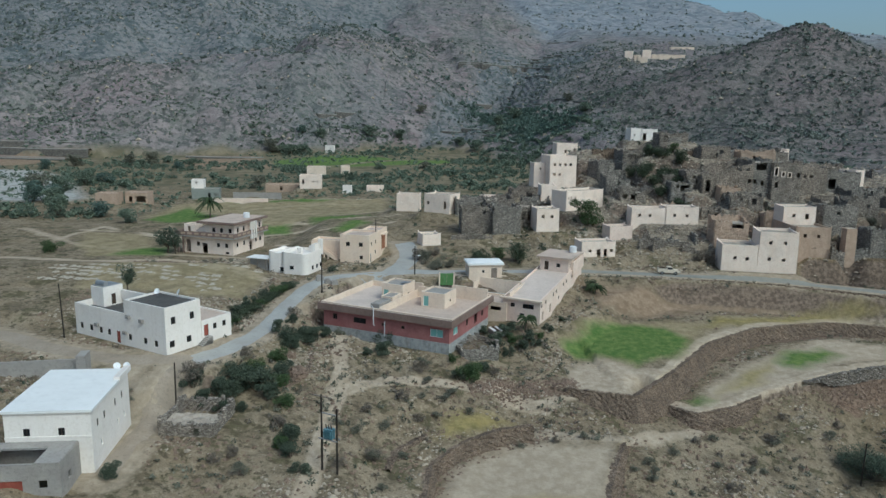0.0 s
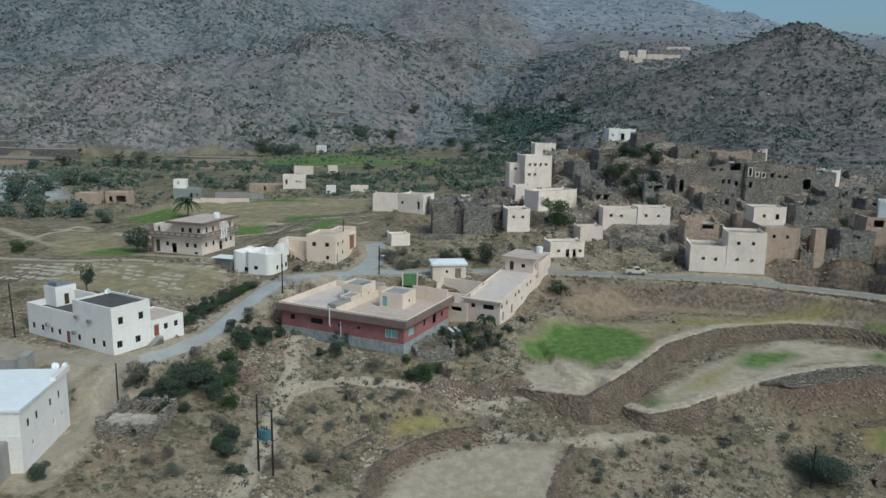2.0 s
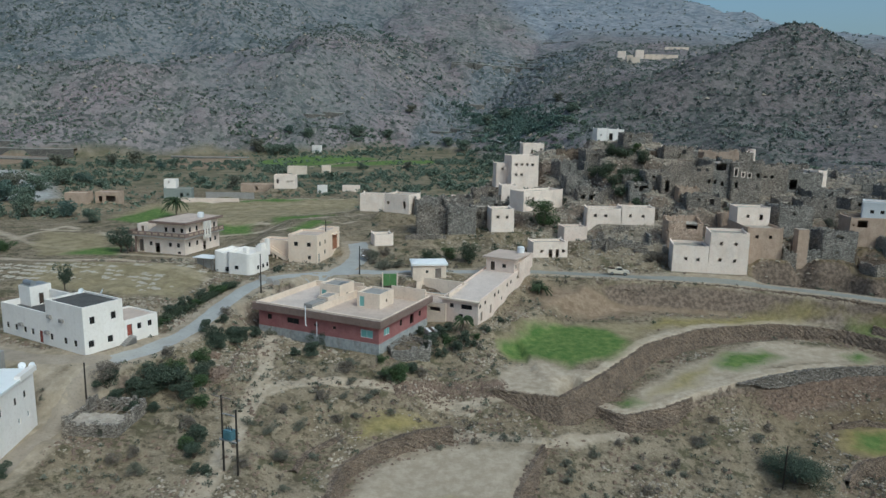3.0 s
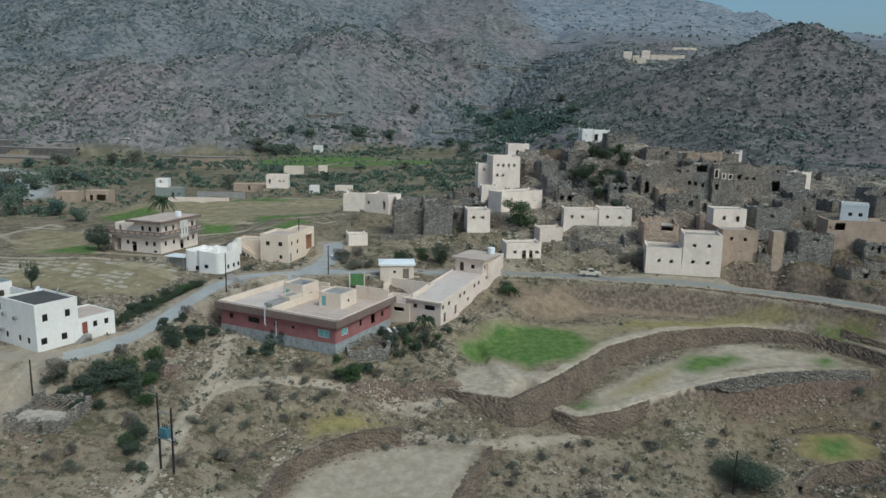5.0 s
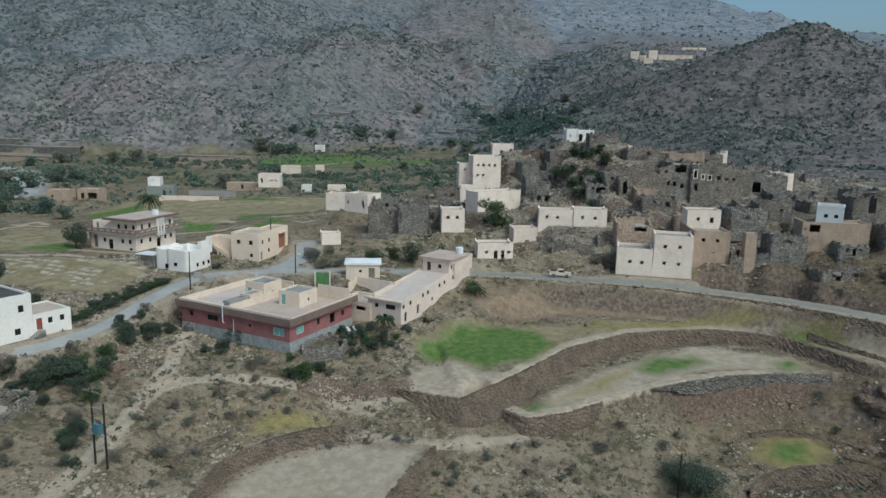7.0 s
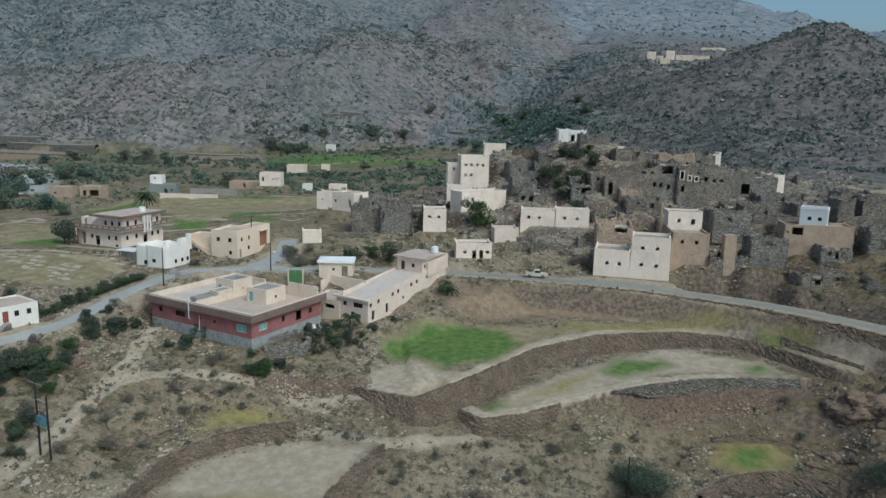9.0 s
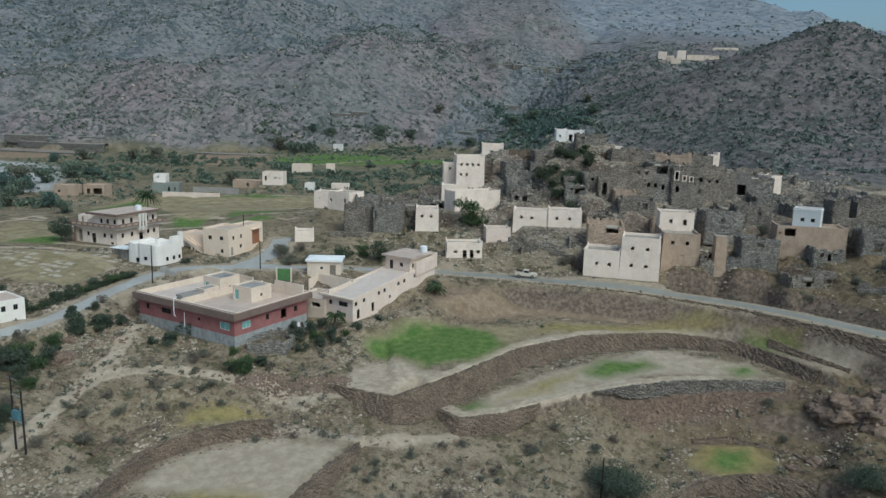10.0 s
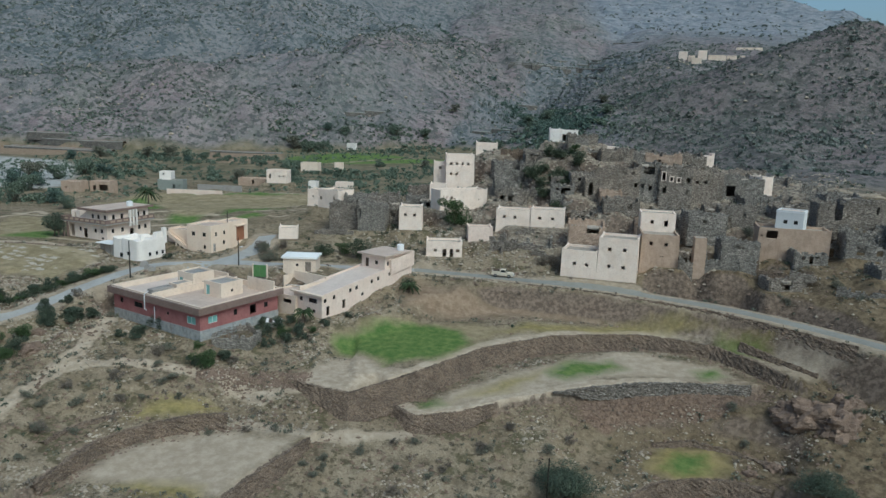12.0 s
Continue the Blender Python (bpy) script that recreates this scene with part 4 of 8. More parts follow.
def land_material():
    m = bpy.data.materials.new("dry_land")
    m.use_nodes = True
    n, l = m.node_tree.nodes, m.node_tree.links
    p = n["Principled BSDF"]
    p.inputs["Roughness"].default_value = 1.0
    p.inputs["Specular IOR Level"].default_value = 0.1
    geo = n.new("ShaderNodeNewGeometry")

    def tex(size, detail=5, rgh=0.6):
        t = n.new("ShaderNodeTexNoise")
        t.inputs["Scale"].default_value, t.inputs["Detail"].default_value, t.inputs["Roughness"].default_value = 1 / size, detail, rgh
        l.new(geo.outputs["Position"], t.inputs["Vector"])
        return t.outputs["Fac"]

    def ramp(fac, lo, hi):
        r = n.new("ShaderNodeMapRange")
        r.inputs["From Min"].default_value, r.inputs["From Max"].default_value = lo, hi
        l.new(fac, r.inputs["Value"])
        return r.outputs["Result"]

    def mix(fac, x, y):
        k = n.new("ShaderNodeMix")
        k.data_type = "RGBA"
        l.new(fac, k.inputs["Factor"]) if not isinstance(fac, float) else setattr(k.inputs["Factor"], "default_value", fac)
        for s, v in ((k.inputs["A"], x), (k.inputs["B"], y)):
            if isinstance(v, tuple):
                s.default_value = (*v, 1)
            else:
                l.new(v, s)
        return k.outputs["Result"]

    def calc(op, a, b):
        k = n.new("ShaderNodeMath")
        k.operation, k.use_clamp = op, True
        for s, v in zip(k.inputs, (a, b)):
            if isinstance(v, (int, float)):
                s.default_value = v
            else:
                l.new(v, s)
        return k.outputs[0]

    def mask(key, size=1.2, lo=0.35, hi=0.75):
        a = n.new("ShaderNodeAttribute")
        a.attribute_name = key
        s = calc("ADD", calc("MULTIPLY", a.outputs["Fac"], 0.75), calc("MULTIPLY", calc("SUBTRACT", tex(size, 4), 0.25), 0.5))
        return calc("MULTIPLY", ramp(s, lo, hi), ramp(a.outputs["Fac"], 0.0, 0.12))

    def tint(x, rgb):
        k = n.new("ShaderNodeMix")
        k.data_type, k.blend_type = "RGBA", "MULTIPLY"
        k.inputs["Factor"].default_value, k.inputs["B"].default_value = 1.0, (*rgb, 1)
        l.new(x, k.inputs["A"])
        return k.outputs["Result"]

    wide, mid, fine, grit = tex(14, 5), tex(3.2, 5, 0.65), tex(0.7, 4), tex(0.22, 3)
    soil = mix(ramp(wide, 0.4, 0.6), (0.268, 0.208, 0.144), (0.345, 0.278, 0.206))
    soil = mix(calc("MULTIPLY", ramp(tex(6, 6, 0.66), 0.49, 0.58), 0.85), soil, (0.182, 0.145, 0.103))
    soil = mix(calc("MULTIPLY", ramp(mid, 0.51, 0.59), 0.5), soil, (0.4, 0.328, 0.248))
    soil = mix(calc("MULTIPLY", ramp(fine, 0.53, 0.68), 0.55), soil, (0.5, 0.415, 0.312))
    soil = mix(calc("MULTIPLY", ramp(grit, 0.54, 0.66), 0.65), soil, (0.13, 0.105, 0.078))
    # sparse dry herbs
    soil = mix(calc("MULTIPLY", ramp(tex(4.4, 6, 0.7), 0.53, 0.6), 0.85), soil, (0.13, 0.118, 0.07))
    soil = mix(calc("MULTIPLY", ramp(tex(1.1, 5, 0.7), 0.53, 0.6), 0.8), soil, (0.115, 0.093, 0.066))
    soil = mix(mask("rocky", 3, 0.25, 0.8), soil, mix(ramp(tex(1.3, 5, 0.7), 0.4, 0.64), (0.125, 0.093, 0.062), (0.29, 0.222, 0.15)))
    # mountain sides: mauve-brown and grey-olive rock, pale scree, dark scrubby hollows
    def broken(a, b, dark, pale, coarse, small):
        """Rock in two tones, broken by drifts of scree and dark hollows at two scales."""
        c = mix(ramp(tex(70, 4, 0.6), 0.42, 0.58), a, b)
        c = mix(calc("MULTIPLY", ramp(tex(coarse, 6, 0.62), 0.5, 0.6), 0.85), c, pale)
        c = mix(calc("MULTIPLY", ramp(tex(coarse * 0.7, 6, 0.62), 0.51, 0.6), 0.85), c, dark)
        c = mix(calc("MULTIPLY", ramp(tex(small, 4, 0.6), 0.53, 0.6), 0.9), c, pale)
        return mix(calc("MULTIPLY", ramp(tex(small * 1.25, 4, 0.6), 0.52, 0.59), 0.95), c, dark)

    rock = broken((0.262, 0.206, 0.195), (0.228, 0.218, 0.186), (0.125, 0.124, 0.108), (0.335, 0.285, 0.258), 24, 4.2)
    rock = mix(calc("MULTIPLY", mask("lush", 14, 0.25, 0.8), 0.9), rock, broken((0.195, 0.205, 0.195), (0.235, 0.22, 0.205), (0.092, 0.116, 0.115), (0.285, 0.276, 0.26), 30, 4.6))
    rock = mix(calc("MULTIPLY", mask("hill", 10, 0.25, 0.7), 0.9), rock, broken((0.212, 0.172, 0.158), (0.178, 0.168, 0.142), (0.088, 0.088, 0.074), (0.262, 0.22, 0.196), 17, 3.4))
    # far ridge: paler, bluer rock tones, with haze painted into the base colour
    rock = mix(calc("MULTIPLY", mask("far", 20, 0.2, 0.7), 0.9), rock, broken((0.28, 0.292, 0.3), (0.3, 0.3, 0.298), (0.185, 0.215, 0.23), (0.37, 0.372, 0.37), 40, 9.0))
    scree = mix(ramp(tex(1.3, 6, 0.72), 0.42, 0.62), (0.15, 0.125, 0.096), (0.4, 0.338, 0.268))
    valley = mix(ramp(tex(9, 6, 0.7), 0.42, 0.6), (0.16, 0.142, 0.096), (0.285, 0.235, 0.168))
    col = tint(mix(mask("valley", 8, 0.2, 0.7), soil, valley), (0.82, 0.822, 0.762))
    # mountain rock; its bluish tint paints the haze of distance into the colour
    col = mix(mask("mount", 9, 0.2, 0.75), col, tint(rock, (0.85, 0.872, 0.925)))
    col = mix(mask("brown", 3), col, mix(ramp(tex(1.8, 7, 0.75), 0.4, 0.62), (0.215, 0.152, 0.1), (0.33, 0.248, 0.172)))
    col = mix(calc("MULTIPLY", mask("stony", 2.5), 0.85), col, scree)
    col = mix(calc("MULTIPLY", mask("steep", 1.0), 0.8), col, mix(ramp(tex(0.8, 4), 0.42, 0.62), (0.12, 0.092, 0.072), (0.27, 0.205, 0.16)))
    col = mix(mask("tumble", 1.2), col, mix(ramp(tex(0.6, 5, 0.7), 0.4, 0.62), (0.118, 0.08, 0.057), (0.26, 0.186, 0.134)))
    col = mix(mask("pale", 1.4), col, mix(ramp(tex(2.0, 7, 0.75), 0.42, 0.6), (0.375, 0.306, 0.22), (0.48, 0.396, 0.296)))
    col = mix(mask("lip", 1.2, 0.34, 0.72), col, mix(ramp(tex(1.6, 6, 0.75), 0.4, 0.62), (0.38, 0.305, 0.218), (0.52, 0.43, 0.325)))
    col = mix(calc("MULTIPLY", mask("yellow", 1.6), 0.75), col, mix(ramp(tex(4, 7, 0.7), 0.42, 0.58), (0.265, 0.216, 0.12), (0.385, 0.315, 0.188)))
    col = mix(calc("MULTIPLY", mask("mustard", 2.0, 0.3, 0.8), 0.75), col, mix(ramp(tex(1.4, 5), 0.4, 0.62), (0.225, 0.19, 0.06), (0.36, 0.285, 0.105)))
    col = mix(mask("grass", 2.0, 0.3, 0.8), col, mix(ramp(tex(1.6, 5), 0.38, 0.66), (0.088, 0.15, 0.04), (0.178, 0.228, 0.072)))
    col = mix(mask("wadi", 4), col, mix(ramp(tex(3, 5), 0.42, 0.62), (0.44, 0.43, 0.4), (0.3, 0.29, 0.26)))
    l.new(col, p.inputs["Base Color"])
    b1, b2 = n.new("ShaderNodeBump"), n.new("ShaderNodeBump")
    b1.inputs["Strength"].default_value, b1.inputs["Distance"].default_value = 0.6, 0.5
    a = n.new("ShaderNodeAttribute")
    a.attribute_name = "mount"
    l.new(calc("MULTIPLY", tex(1.2, 6, 0.7), 1.0), b1.inputs["Height"])
    l.new(calc("MULTIPLY", a.outputs["Fac"], 0.9), b2.inputs["Strength"])
    b2.inputs["Distance"].default_value = 5.0
    l.new(tex(16, 7, 0.66), b2.inputs["Height"])
    l.new(b1.outputs["Normal"], b2.inputs["Normal"])
    l.new(b2.outputs["Normal"], p.inputs["Normal"])
    return m


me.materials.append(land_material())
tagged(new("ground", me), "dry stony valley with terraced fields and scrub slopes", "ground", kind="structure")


def ribbon(name, label, line, half, material, lift=0.05, step=1.2, kind="structure", category="road", ragged=0.15, crown=0.04):
    """A road laid along a line of x, y, z."""
    pts = [Vector(p) for p in line]
    fine_pts = []
    for i in range(len(pts) - 1):
        p0, p1, p2, p3 = pts[max(i - 1, 0)], pts[i], pts[i + 1], pts[min(i + 2, len(pts) - 1)]
        m = max(2, int((p2 - p1).length / step))
        for k in range(m):
            t = k / m
            fine_pts.append(0.5 * ((2 * p1) + (p2 - p0) * t + (2 * p0 - 5 * p1 + 4 * p2 - p3) * t * t + (3 * p1 - p0 - 3 * p2 + p3) * t ** 3))
    fine_pts.append(pts[-1])
    g, rng = Geo(), random.Random(5)
    cols = (-1.0, -0.55, 0.0, 0.55, 1.0)
    for i, c in enumerate(fine_pts):
        t = (fine_pts[min(i + 1, len(fine_pts) - 1)] - fine_pts[max(i - 1, 0)]).normalized()
        s = Vector((t.y, -t.x, 0)).normalized()
        for k in cols:
            w = half * k + (rng.uniform(-ragged, ragged) if abs(k) == 1 else 0)
            q = c + s * w
            z = ground(q.x, q.y) + lift + crown * (1 - k * k) - (0.12 if abs(k) == 1 else 0)
            g.v.append((q.x, q.y, z))
    m = len(cols)
    for i in range(len(fine_pts) - 1):
        for k in range(m - 1):
            a = i * m + k
            g.f.append((a, a + 1, a + m + 1, a + m))
    return single(name, g, material, label, category, kind=kind, smooth_shade=True)


ribbon("road", "worn grey asphalt village road with dusty edges", ROAD_LEFT[3:], 2.1, ASPHALT, 0.07)
ribbon("road", "narrow grey asphalt road under the ruined village", ROAD_RIGHT, 1.9, OLD_ASPHALT, 0.08)
ribbon("road", "grey asphalt side road between the houses", ROAD_UP, 2.6, ASPHALT, 0.11)
ribbon("road", "pale dirt lane beside the white house", ROAD_LEFT[:4], 1.7, GRAVEL, 0.06)
ribbon("road", "pale dirt lane below the white house", LANE_YARD, 2.0, GRAVEL, 0.1)

# ---- houses ----
def house(key, name, label, category="house", group="village houses"):
    x, y, z, yaw = SITES[key]
    return thing(name, label, category, pose(x, y, z, 0, 0, yaw), group)


def dish(root, x, y, z, r=0.5, turn=0):
    """A white satellite dish on a short mast."""
    g, n = Geo(), 12
    c = Vector((x, y, z + 0.75))
    q = Euler((radians(60), 0, radians(turn))).to_matrix()
    prev = None
    for k in range(4):
        rr = r * k / 3
        ring = [c + q @ Vector((rr * math.cos(2 * math.pi * i / n), rr * math.sin(2 * math.pi * i / n), 0.28 * rr * rr / r - 0.1)) for i in range(n)]
        if prev:
            for i in range(n):
                g.face(prev[i], prev[(i + 1) % n], ring[(i + 1) % n], ring[i])
        prev = ring
    part("satellite_dish", g, WHITE_PAINT, root, "white satellite dish")
    part("dish_mast", Geo().tube((x, y, z), (x, y, z + 0.7), 0.03, 0.03, 6), STEEL, root)


def tank(root, x, y, z, r=0.7, h=1.3, material=None, lying=False):
    g, prof = Geo(), [(0, 0.0), (0.85, 0.0), (1, 0.06), (1, 0.3), (0.97, 0.33), (1, 0.36), (1, 0.85), (0.75, 0.95), (0.25, 1.0), (0, 1.0)]
    n, prev = 14, None
    for a, b in prof:
        ring = [Vector((x + r * a * math.cos(2 * math.pi * i / n), y + r * a * math.sin(2 * math.pi * i / n), z + h * b)) for i in range(n)]
        if prev:
            for i in range(n):
                g.face(prev[i], prev[(i + 1) % n], ring[(i + 1) % n], ring[i])
        prev = ring
    part("water_tank", g, material or WHITE_PAINT, root, "white round water tank", True)


def air_conditioner(root, p, n):
    g = Geo()
    m = Matrix.Translation(p) @ Vector(n).to_track_quat("-Y", "Z").to_matrix().to_4x4()
    g.box(-0.42, -0.45, 0, 0.42, 0.05, 0.55, m)
    for k in range(5):
        g.box(-0.36, -0.47, 0.06 + k * 0.095, 0.36, -0.45, 0.1 + k * 0.095, m)
    part("air_conditioner", g, CONCRETE, root, "grey box air conditioner in the wall")


# red house: grey plinth, red wall under a broad brown fascia, flat roof with stair heads
r = house("red_house", "red_house", "single-storey faded red house with broad brown fascia and flat tan roof")
W, D = 27.4, 20
Block(r, 0.05, 0.05, 0, W - 0.1, D - 0.1, 2.05, PLINTH, 0, 2.2, wall_label="grey-blue rendered plinth, stained").build()
b = Block(r, 0.12, 0.12, 2.05, W - 0.24, D - 0.24, 3.3, RED, 0, 0, roof=None, wall_label="faded red painted wall")
b.hole("f", 2.6, 1.4, 1.0, 1.1).hole("f", 8.2, 1.3, 2.8, 1.1).hole("f", 13.5, 1.5, 0.9, 0.5).hole("f", 24.6, 0.9, 2.6, 1.5, "w", WHITE_PAINT, AQUA).hole("f", 17.6, 1.5, 0.7, 0.6)
b.hole("r", 3.0, 1.0, 2.2, 1.4, "w", WHITE_PAINT, AQUA).hole("r", 8.5, 1.3, 0.9, 1.2).hole("r", 13, 0.6, 1.6, 1.9, "h").hole("r", 16.5, 1.2, 1.0, 1.1)
b.hole("l", 6, 1.2, 1.2, 1.1).hole("l", 13, 1.2, 1.2, 1.1).build()
g, o = Geo(), 0.75
for x0, y0, x1, y1 in ((-o, -o, W + o, -o + 0.3), (W + o - 0.3, -o + 0.3, W + o, D + o), (-o, D + o - 0.3, W + o - 0.3, D + o), (-o, -o + 0.3, -o + 0.3, D + o - 0.3)):
    g.box(x0, y0, 5.3, x1, y1, 6.6)
part("fascia", g, FASCIA, r, "broad dark brown roof fascia")
slab(r, "roof", -o + 0.3, -o + 0.3, 5.2, 12.6, D + o - 0.3, 5.62, ROOF_PALE, "pale flat roof")
slab(r, "roof", 12.6, -o + 0.3, 5.2, W + o - 0.3, D + o - 0.3, 5.59, ROOF_TAN, "tan flat roof")
g = Geo()
for x0, y0, x1, y1 in ((-0.4, 0.4, W + 0.4, 0.02), (W + 0.15, 0, W + 0.44, D), (-0.4, D + 0.1, W + 0.4, D + 0.42), (-0.44, 0, -0.15, D)):
    g.box(min(x0, x1), min(y0, y1), 5.5, max(x0, x1), max(y0, y1), 6.76)
part("parapet", g, CREAM, r, "cream roof parapet")
g = Geo().box(12.45, 0.4, 5.5, 12.75, 19.9, 7.0).box(19.6, 18.6, 5.5, 27.5, 18.9, 8.3).box(12.75, 16.2, 5.5, 17, 16.5, 7.8).box(4.2, 19.4, 5.5, 12.4, 19.7, 7.7).box(15.2, 13.0, 5.5, 15.5, 19.4, 7.4)
part("parapet_wall", g, CREAM, r, "cream dividing wall on the roof")
for x0, y0, w, d, h, dx in ((7.4, 10.4, 4.9, 5.4, 3.5, 1.0), (16.8, 9.6, 5.2, 5.6, 3.0, 1.1)):
    s = Block(r, x0, y0, 5.6, w, d, h, CREAM, 0.3, 0.0, roof=CONCRETE)
    s.hole("f", dx, 0.15, 1.15, 2.1, "d", WHITE_PAINT, AQUA).hole("r", d / 2, 0.9, 0.6, 0.6).build()
s = Block(r, 9.4, 6.6, 5.6, 2.6, 3.8, 1.9, CREAM, 0.1, 0, roof=CONCRETE).build()
s = Block(r, 10.3, 1.0, 5.6, 1.9, 4.6, 1.8, CONCRETE, 0.1, 0, roof=CONCRETE).build()
part("drain_pipe", Geo().tube((14.0, -0.2, 4.6), (14.0, -0.2, 1.6), 0.08, 0.08), WHITE_PAINT, r, "white plastic drain pipe")
part("drain_pipe", Geo().tube((12.0, -0.95, 6.9), (12.0, -0.95, 3.9), 0.09, 0.09).tube((12.0, -0.95, 3.9), (12.05, -0.6, 3.6), 0.09, 0.09).tube((10.4, 1.2, 6.95), (12.0, -0.95, 6.9), 0.07, 0.07), WHITE_PAINT, r, "white plastic drain pipe")
g = Geo()
for k in range(6):
    g.box(11.0 + 0.25 * k, 12 + 0.12 * k, 9.1 + 0.06 * (k % 2), 11.2 + 0.25 * k, 13.2 + 0.1 * k, 9.22 + 0.06 * (k % 2))
part("roof_clutter", g, STEEL, r, "scrap metal on the stair head")

# long pink house stepping up the slope
r = house("long_house", "long_house", "long pale pink two-level house with a roof room")
b = Block(r, 0, 0, 0, 8.2, 30, 4.9, PINK, 0.35, 3.0, roof=ROOF_PALE, lift=3.2)
b.row("r", (1.0, 3.6, 8.6, 10.6, 15.6, 17.8, 21.8, 24.6), 3.1, 0.8, 0.85)
b.row("r", (1.8, 6.6), 0.15, 0.95, 2.0, "h").hole("r", 12.5, 1.2, 0.7, 0.7)
b.hole("f", 5.6, 2.9, 2.4, 1.0, "w", DARK_WOOD).hole("f", 4.3, 0.9, 1.0, 0.9).hole("f", 5.9, 0.8, 0.8, 0.8).hole("f", 2.2, 2.9, 0.9, 0.9).build()
slab(r, "roof_edge", -0.6, -0.6, 4.62, 8.75, 0.25, 4.95, CREAM, "projecting roof edge")
b = Block(r, 0.9, 20.5, 6.6, 6.9, 8.2, 3.3, PINK, 0.0, 0.3, roof=None)
b.hole("f", 1.6, 0.4, 1.0, 2.0, "d", DARK_WOOD, DARK_WOOD).hole("f", 4.4, 1.2, 0.9, 0.9).row("r", (1.2, 4.0, 6.6), 1.1, 0.8, 0.95).build()
slab(r, "roof", 0.2, 19.7, 9.9, 8.6, 29.4, 10.25, ROOF_TAN, "overhanging flat roof")
b = Block(r, 7.6, 22, 6.0, 0.9, 8.6, 3.0, PINK, 0, 0.4, roof=CREAM, lift=1.0).build()
tank(r, 6.6, 27.6, 10.25, 0.85, 1.6)

# yard between the red and the long house
r = house("annex", "yard_annex", "low cream annex with a flat roof and a dark door", "outbuilding")
Block(r, 0, 0, 0, 8.0, 7, 4.0, CREAM, 0.35, 2.0, roof=ROOF_TAN).hole("f", 1.6, 0.3, 1.1, 2.1, "d", DARK_WOOD, DARK_WOOD).hole("f", 5.6, 2.2, 2.4, 0.9, "h").build()
g = Geo().box(-2.2, 6.5, -1, -1.95, 13.5, 5.9).box(-2.2, 13.5, -1, 3, 13.75, 6.6).box(8.05, 1.0, 1, 8.35, 15.5, 6.1).box(-8.5, 9.6, 0, -2.2, 9.85, 6.4)
g.box(-8, 9.5, 3.0, 8, 9.75, 6.6)
part("yard_wall", g, CREAM, r, "cream plastered yard wall")
part("yard_floor", Geo().box(-8, 7.05, -1, 8, 9.45, 3.62), CONCRETE, r, "raised concrete yard")
r = house("white_shed", "white_shed", "small cream shed with a bright white roof", "shed")
Block(r, 0, 0, 0, 7.5, 5, 3.0, CREAM, 0.0, 2.5, roof=None).hole("f", 5.7, 0.0, 1.3, 2.2, "d", DARK_WOOD, GREY_WOOD).hole("f", 3.2, 1.2, 0.6, 0.6).build()
g = Geo()
g.box(-0.35, -0.4, 2.95, 7.85, 5.4, 3.4)
g.face((-0.35, -0.4, 3.4), (7.85, -0.4, 3.4), (6.4, 2.5, 3.85), (1.2, 2.5, 3.85)).face((7.85, 5.4, 3.4), (-0.35, 5.4, 3.4), (1.2, 2.5, 3.85), (6.4, 2.5, 3.85))
g.face((7.85, -0.4, 3.4), (7.85, 5.4, 3.4), (6.4, 2.5, 3.85)).face((-0.35, 5.4, 3.4), (-0.35, -0.4, 3.4), (1.2, 2.5, 3.85))
part("roof", g, SHEET, r, "bright white sheet roof")
r = thing("metal_gate", "bright green painted metal gate between cream piers", "gate", pose(-1.7, 153.6, 18.4, 0, 0, 6))
part("gate_leaf", Geo().box(0.3, 0, 0.2, 1.72, 0.08, 2.9).box(1.78, 0, 0.2, 3.2, 0.08, 2.9).box(0.3, -0.04, 1.7, 3.2, 0, 1.85), GREEN, r)
part("pier", Geo().box(0, -0.15, -1, 0.28, 0.25, 3.1), CREAM, r)
part("pier", Geo().box(3.22, -0.15, -1, 3.5, 0.25, 3.1), CREAM, r)

# white house at the road corner
r = house("corner_white_house", "corner_white_house", "two-storey white plastered house with small windows and a dark flat roof")
b = Block(r, 13.2, 0, 0, 10, 7.2, 7.9, WHITE, 0.3, 1.8, roof=ROOF_DARK)
b.row("f", (1.2, 5.0, 7.6), 1.1, 0.85, 1.05).hole("f", 2.6, 1.0, 0.01, 0.01, "h").row("r", (1.6, 5.4), 4.9, 0.9, 1.2).row("r", (1.2, 4.6), 1.1, 1.0, 1.1)
b.build()
b = Block(r, 0, 0, 0, 13.2, 7.2, 5.5, WHITE, 1.1, 1.8, roof=ROOF_DARK)
b.row("f", (1.6, 4.2, 6.8, 9.0), 1.1, 0.85, 1.05).hole("f", 11.4, 0.1, 1.0, 2.1, "d", DARK_WOOD, RED_DOOR).build()
Block(r, 0.1, 3.2, 4.4, 3.4, 3.9, 3.5, WHITE, 0.2, 0, roof=CONCRETE).hole("r", 2, 0.15, 0.9, 1.95, "d", DARK_WOOD, DARK_WOOD).build()
Block(r, 3.6, 6.6, 5.2, 6.2, 0.5, 1.7, WHITE, 0.0, 0, roof=WHITE).build()
b = Block(r, 15.6, 7.2, 0.3, 7.7, 6.6, 3.7, WHITE, 0.25, 2.0, roof=ROOF_TAN)
b.hole("r", 1.0, 0.9, 1.0, 2.0, "d", DARK_WOOD, RED_DOOR).row("r", (2.9, 5.0), 1.7, 0.8, 1.0).build()
g = Geo()
for k in range(6):
    g.box(23.3, 6.2 + 0.32 * k, -0.6, 24.4, 8.6, 0.2 * (k + 1))
part("stair", g, CONCRETE, r, "short concrete outside stair")
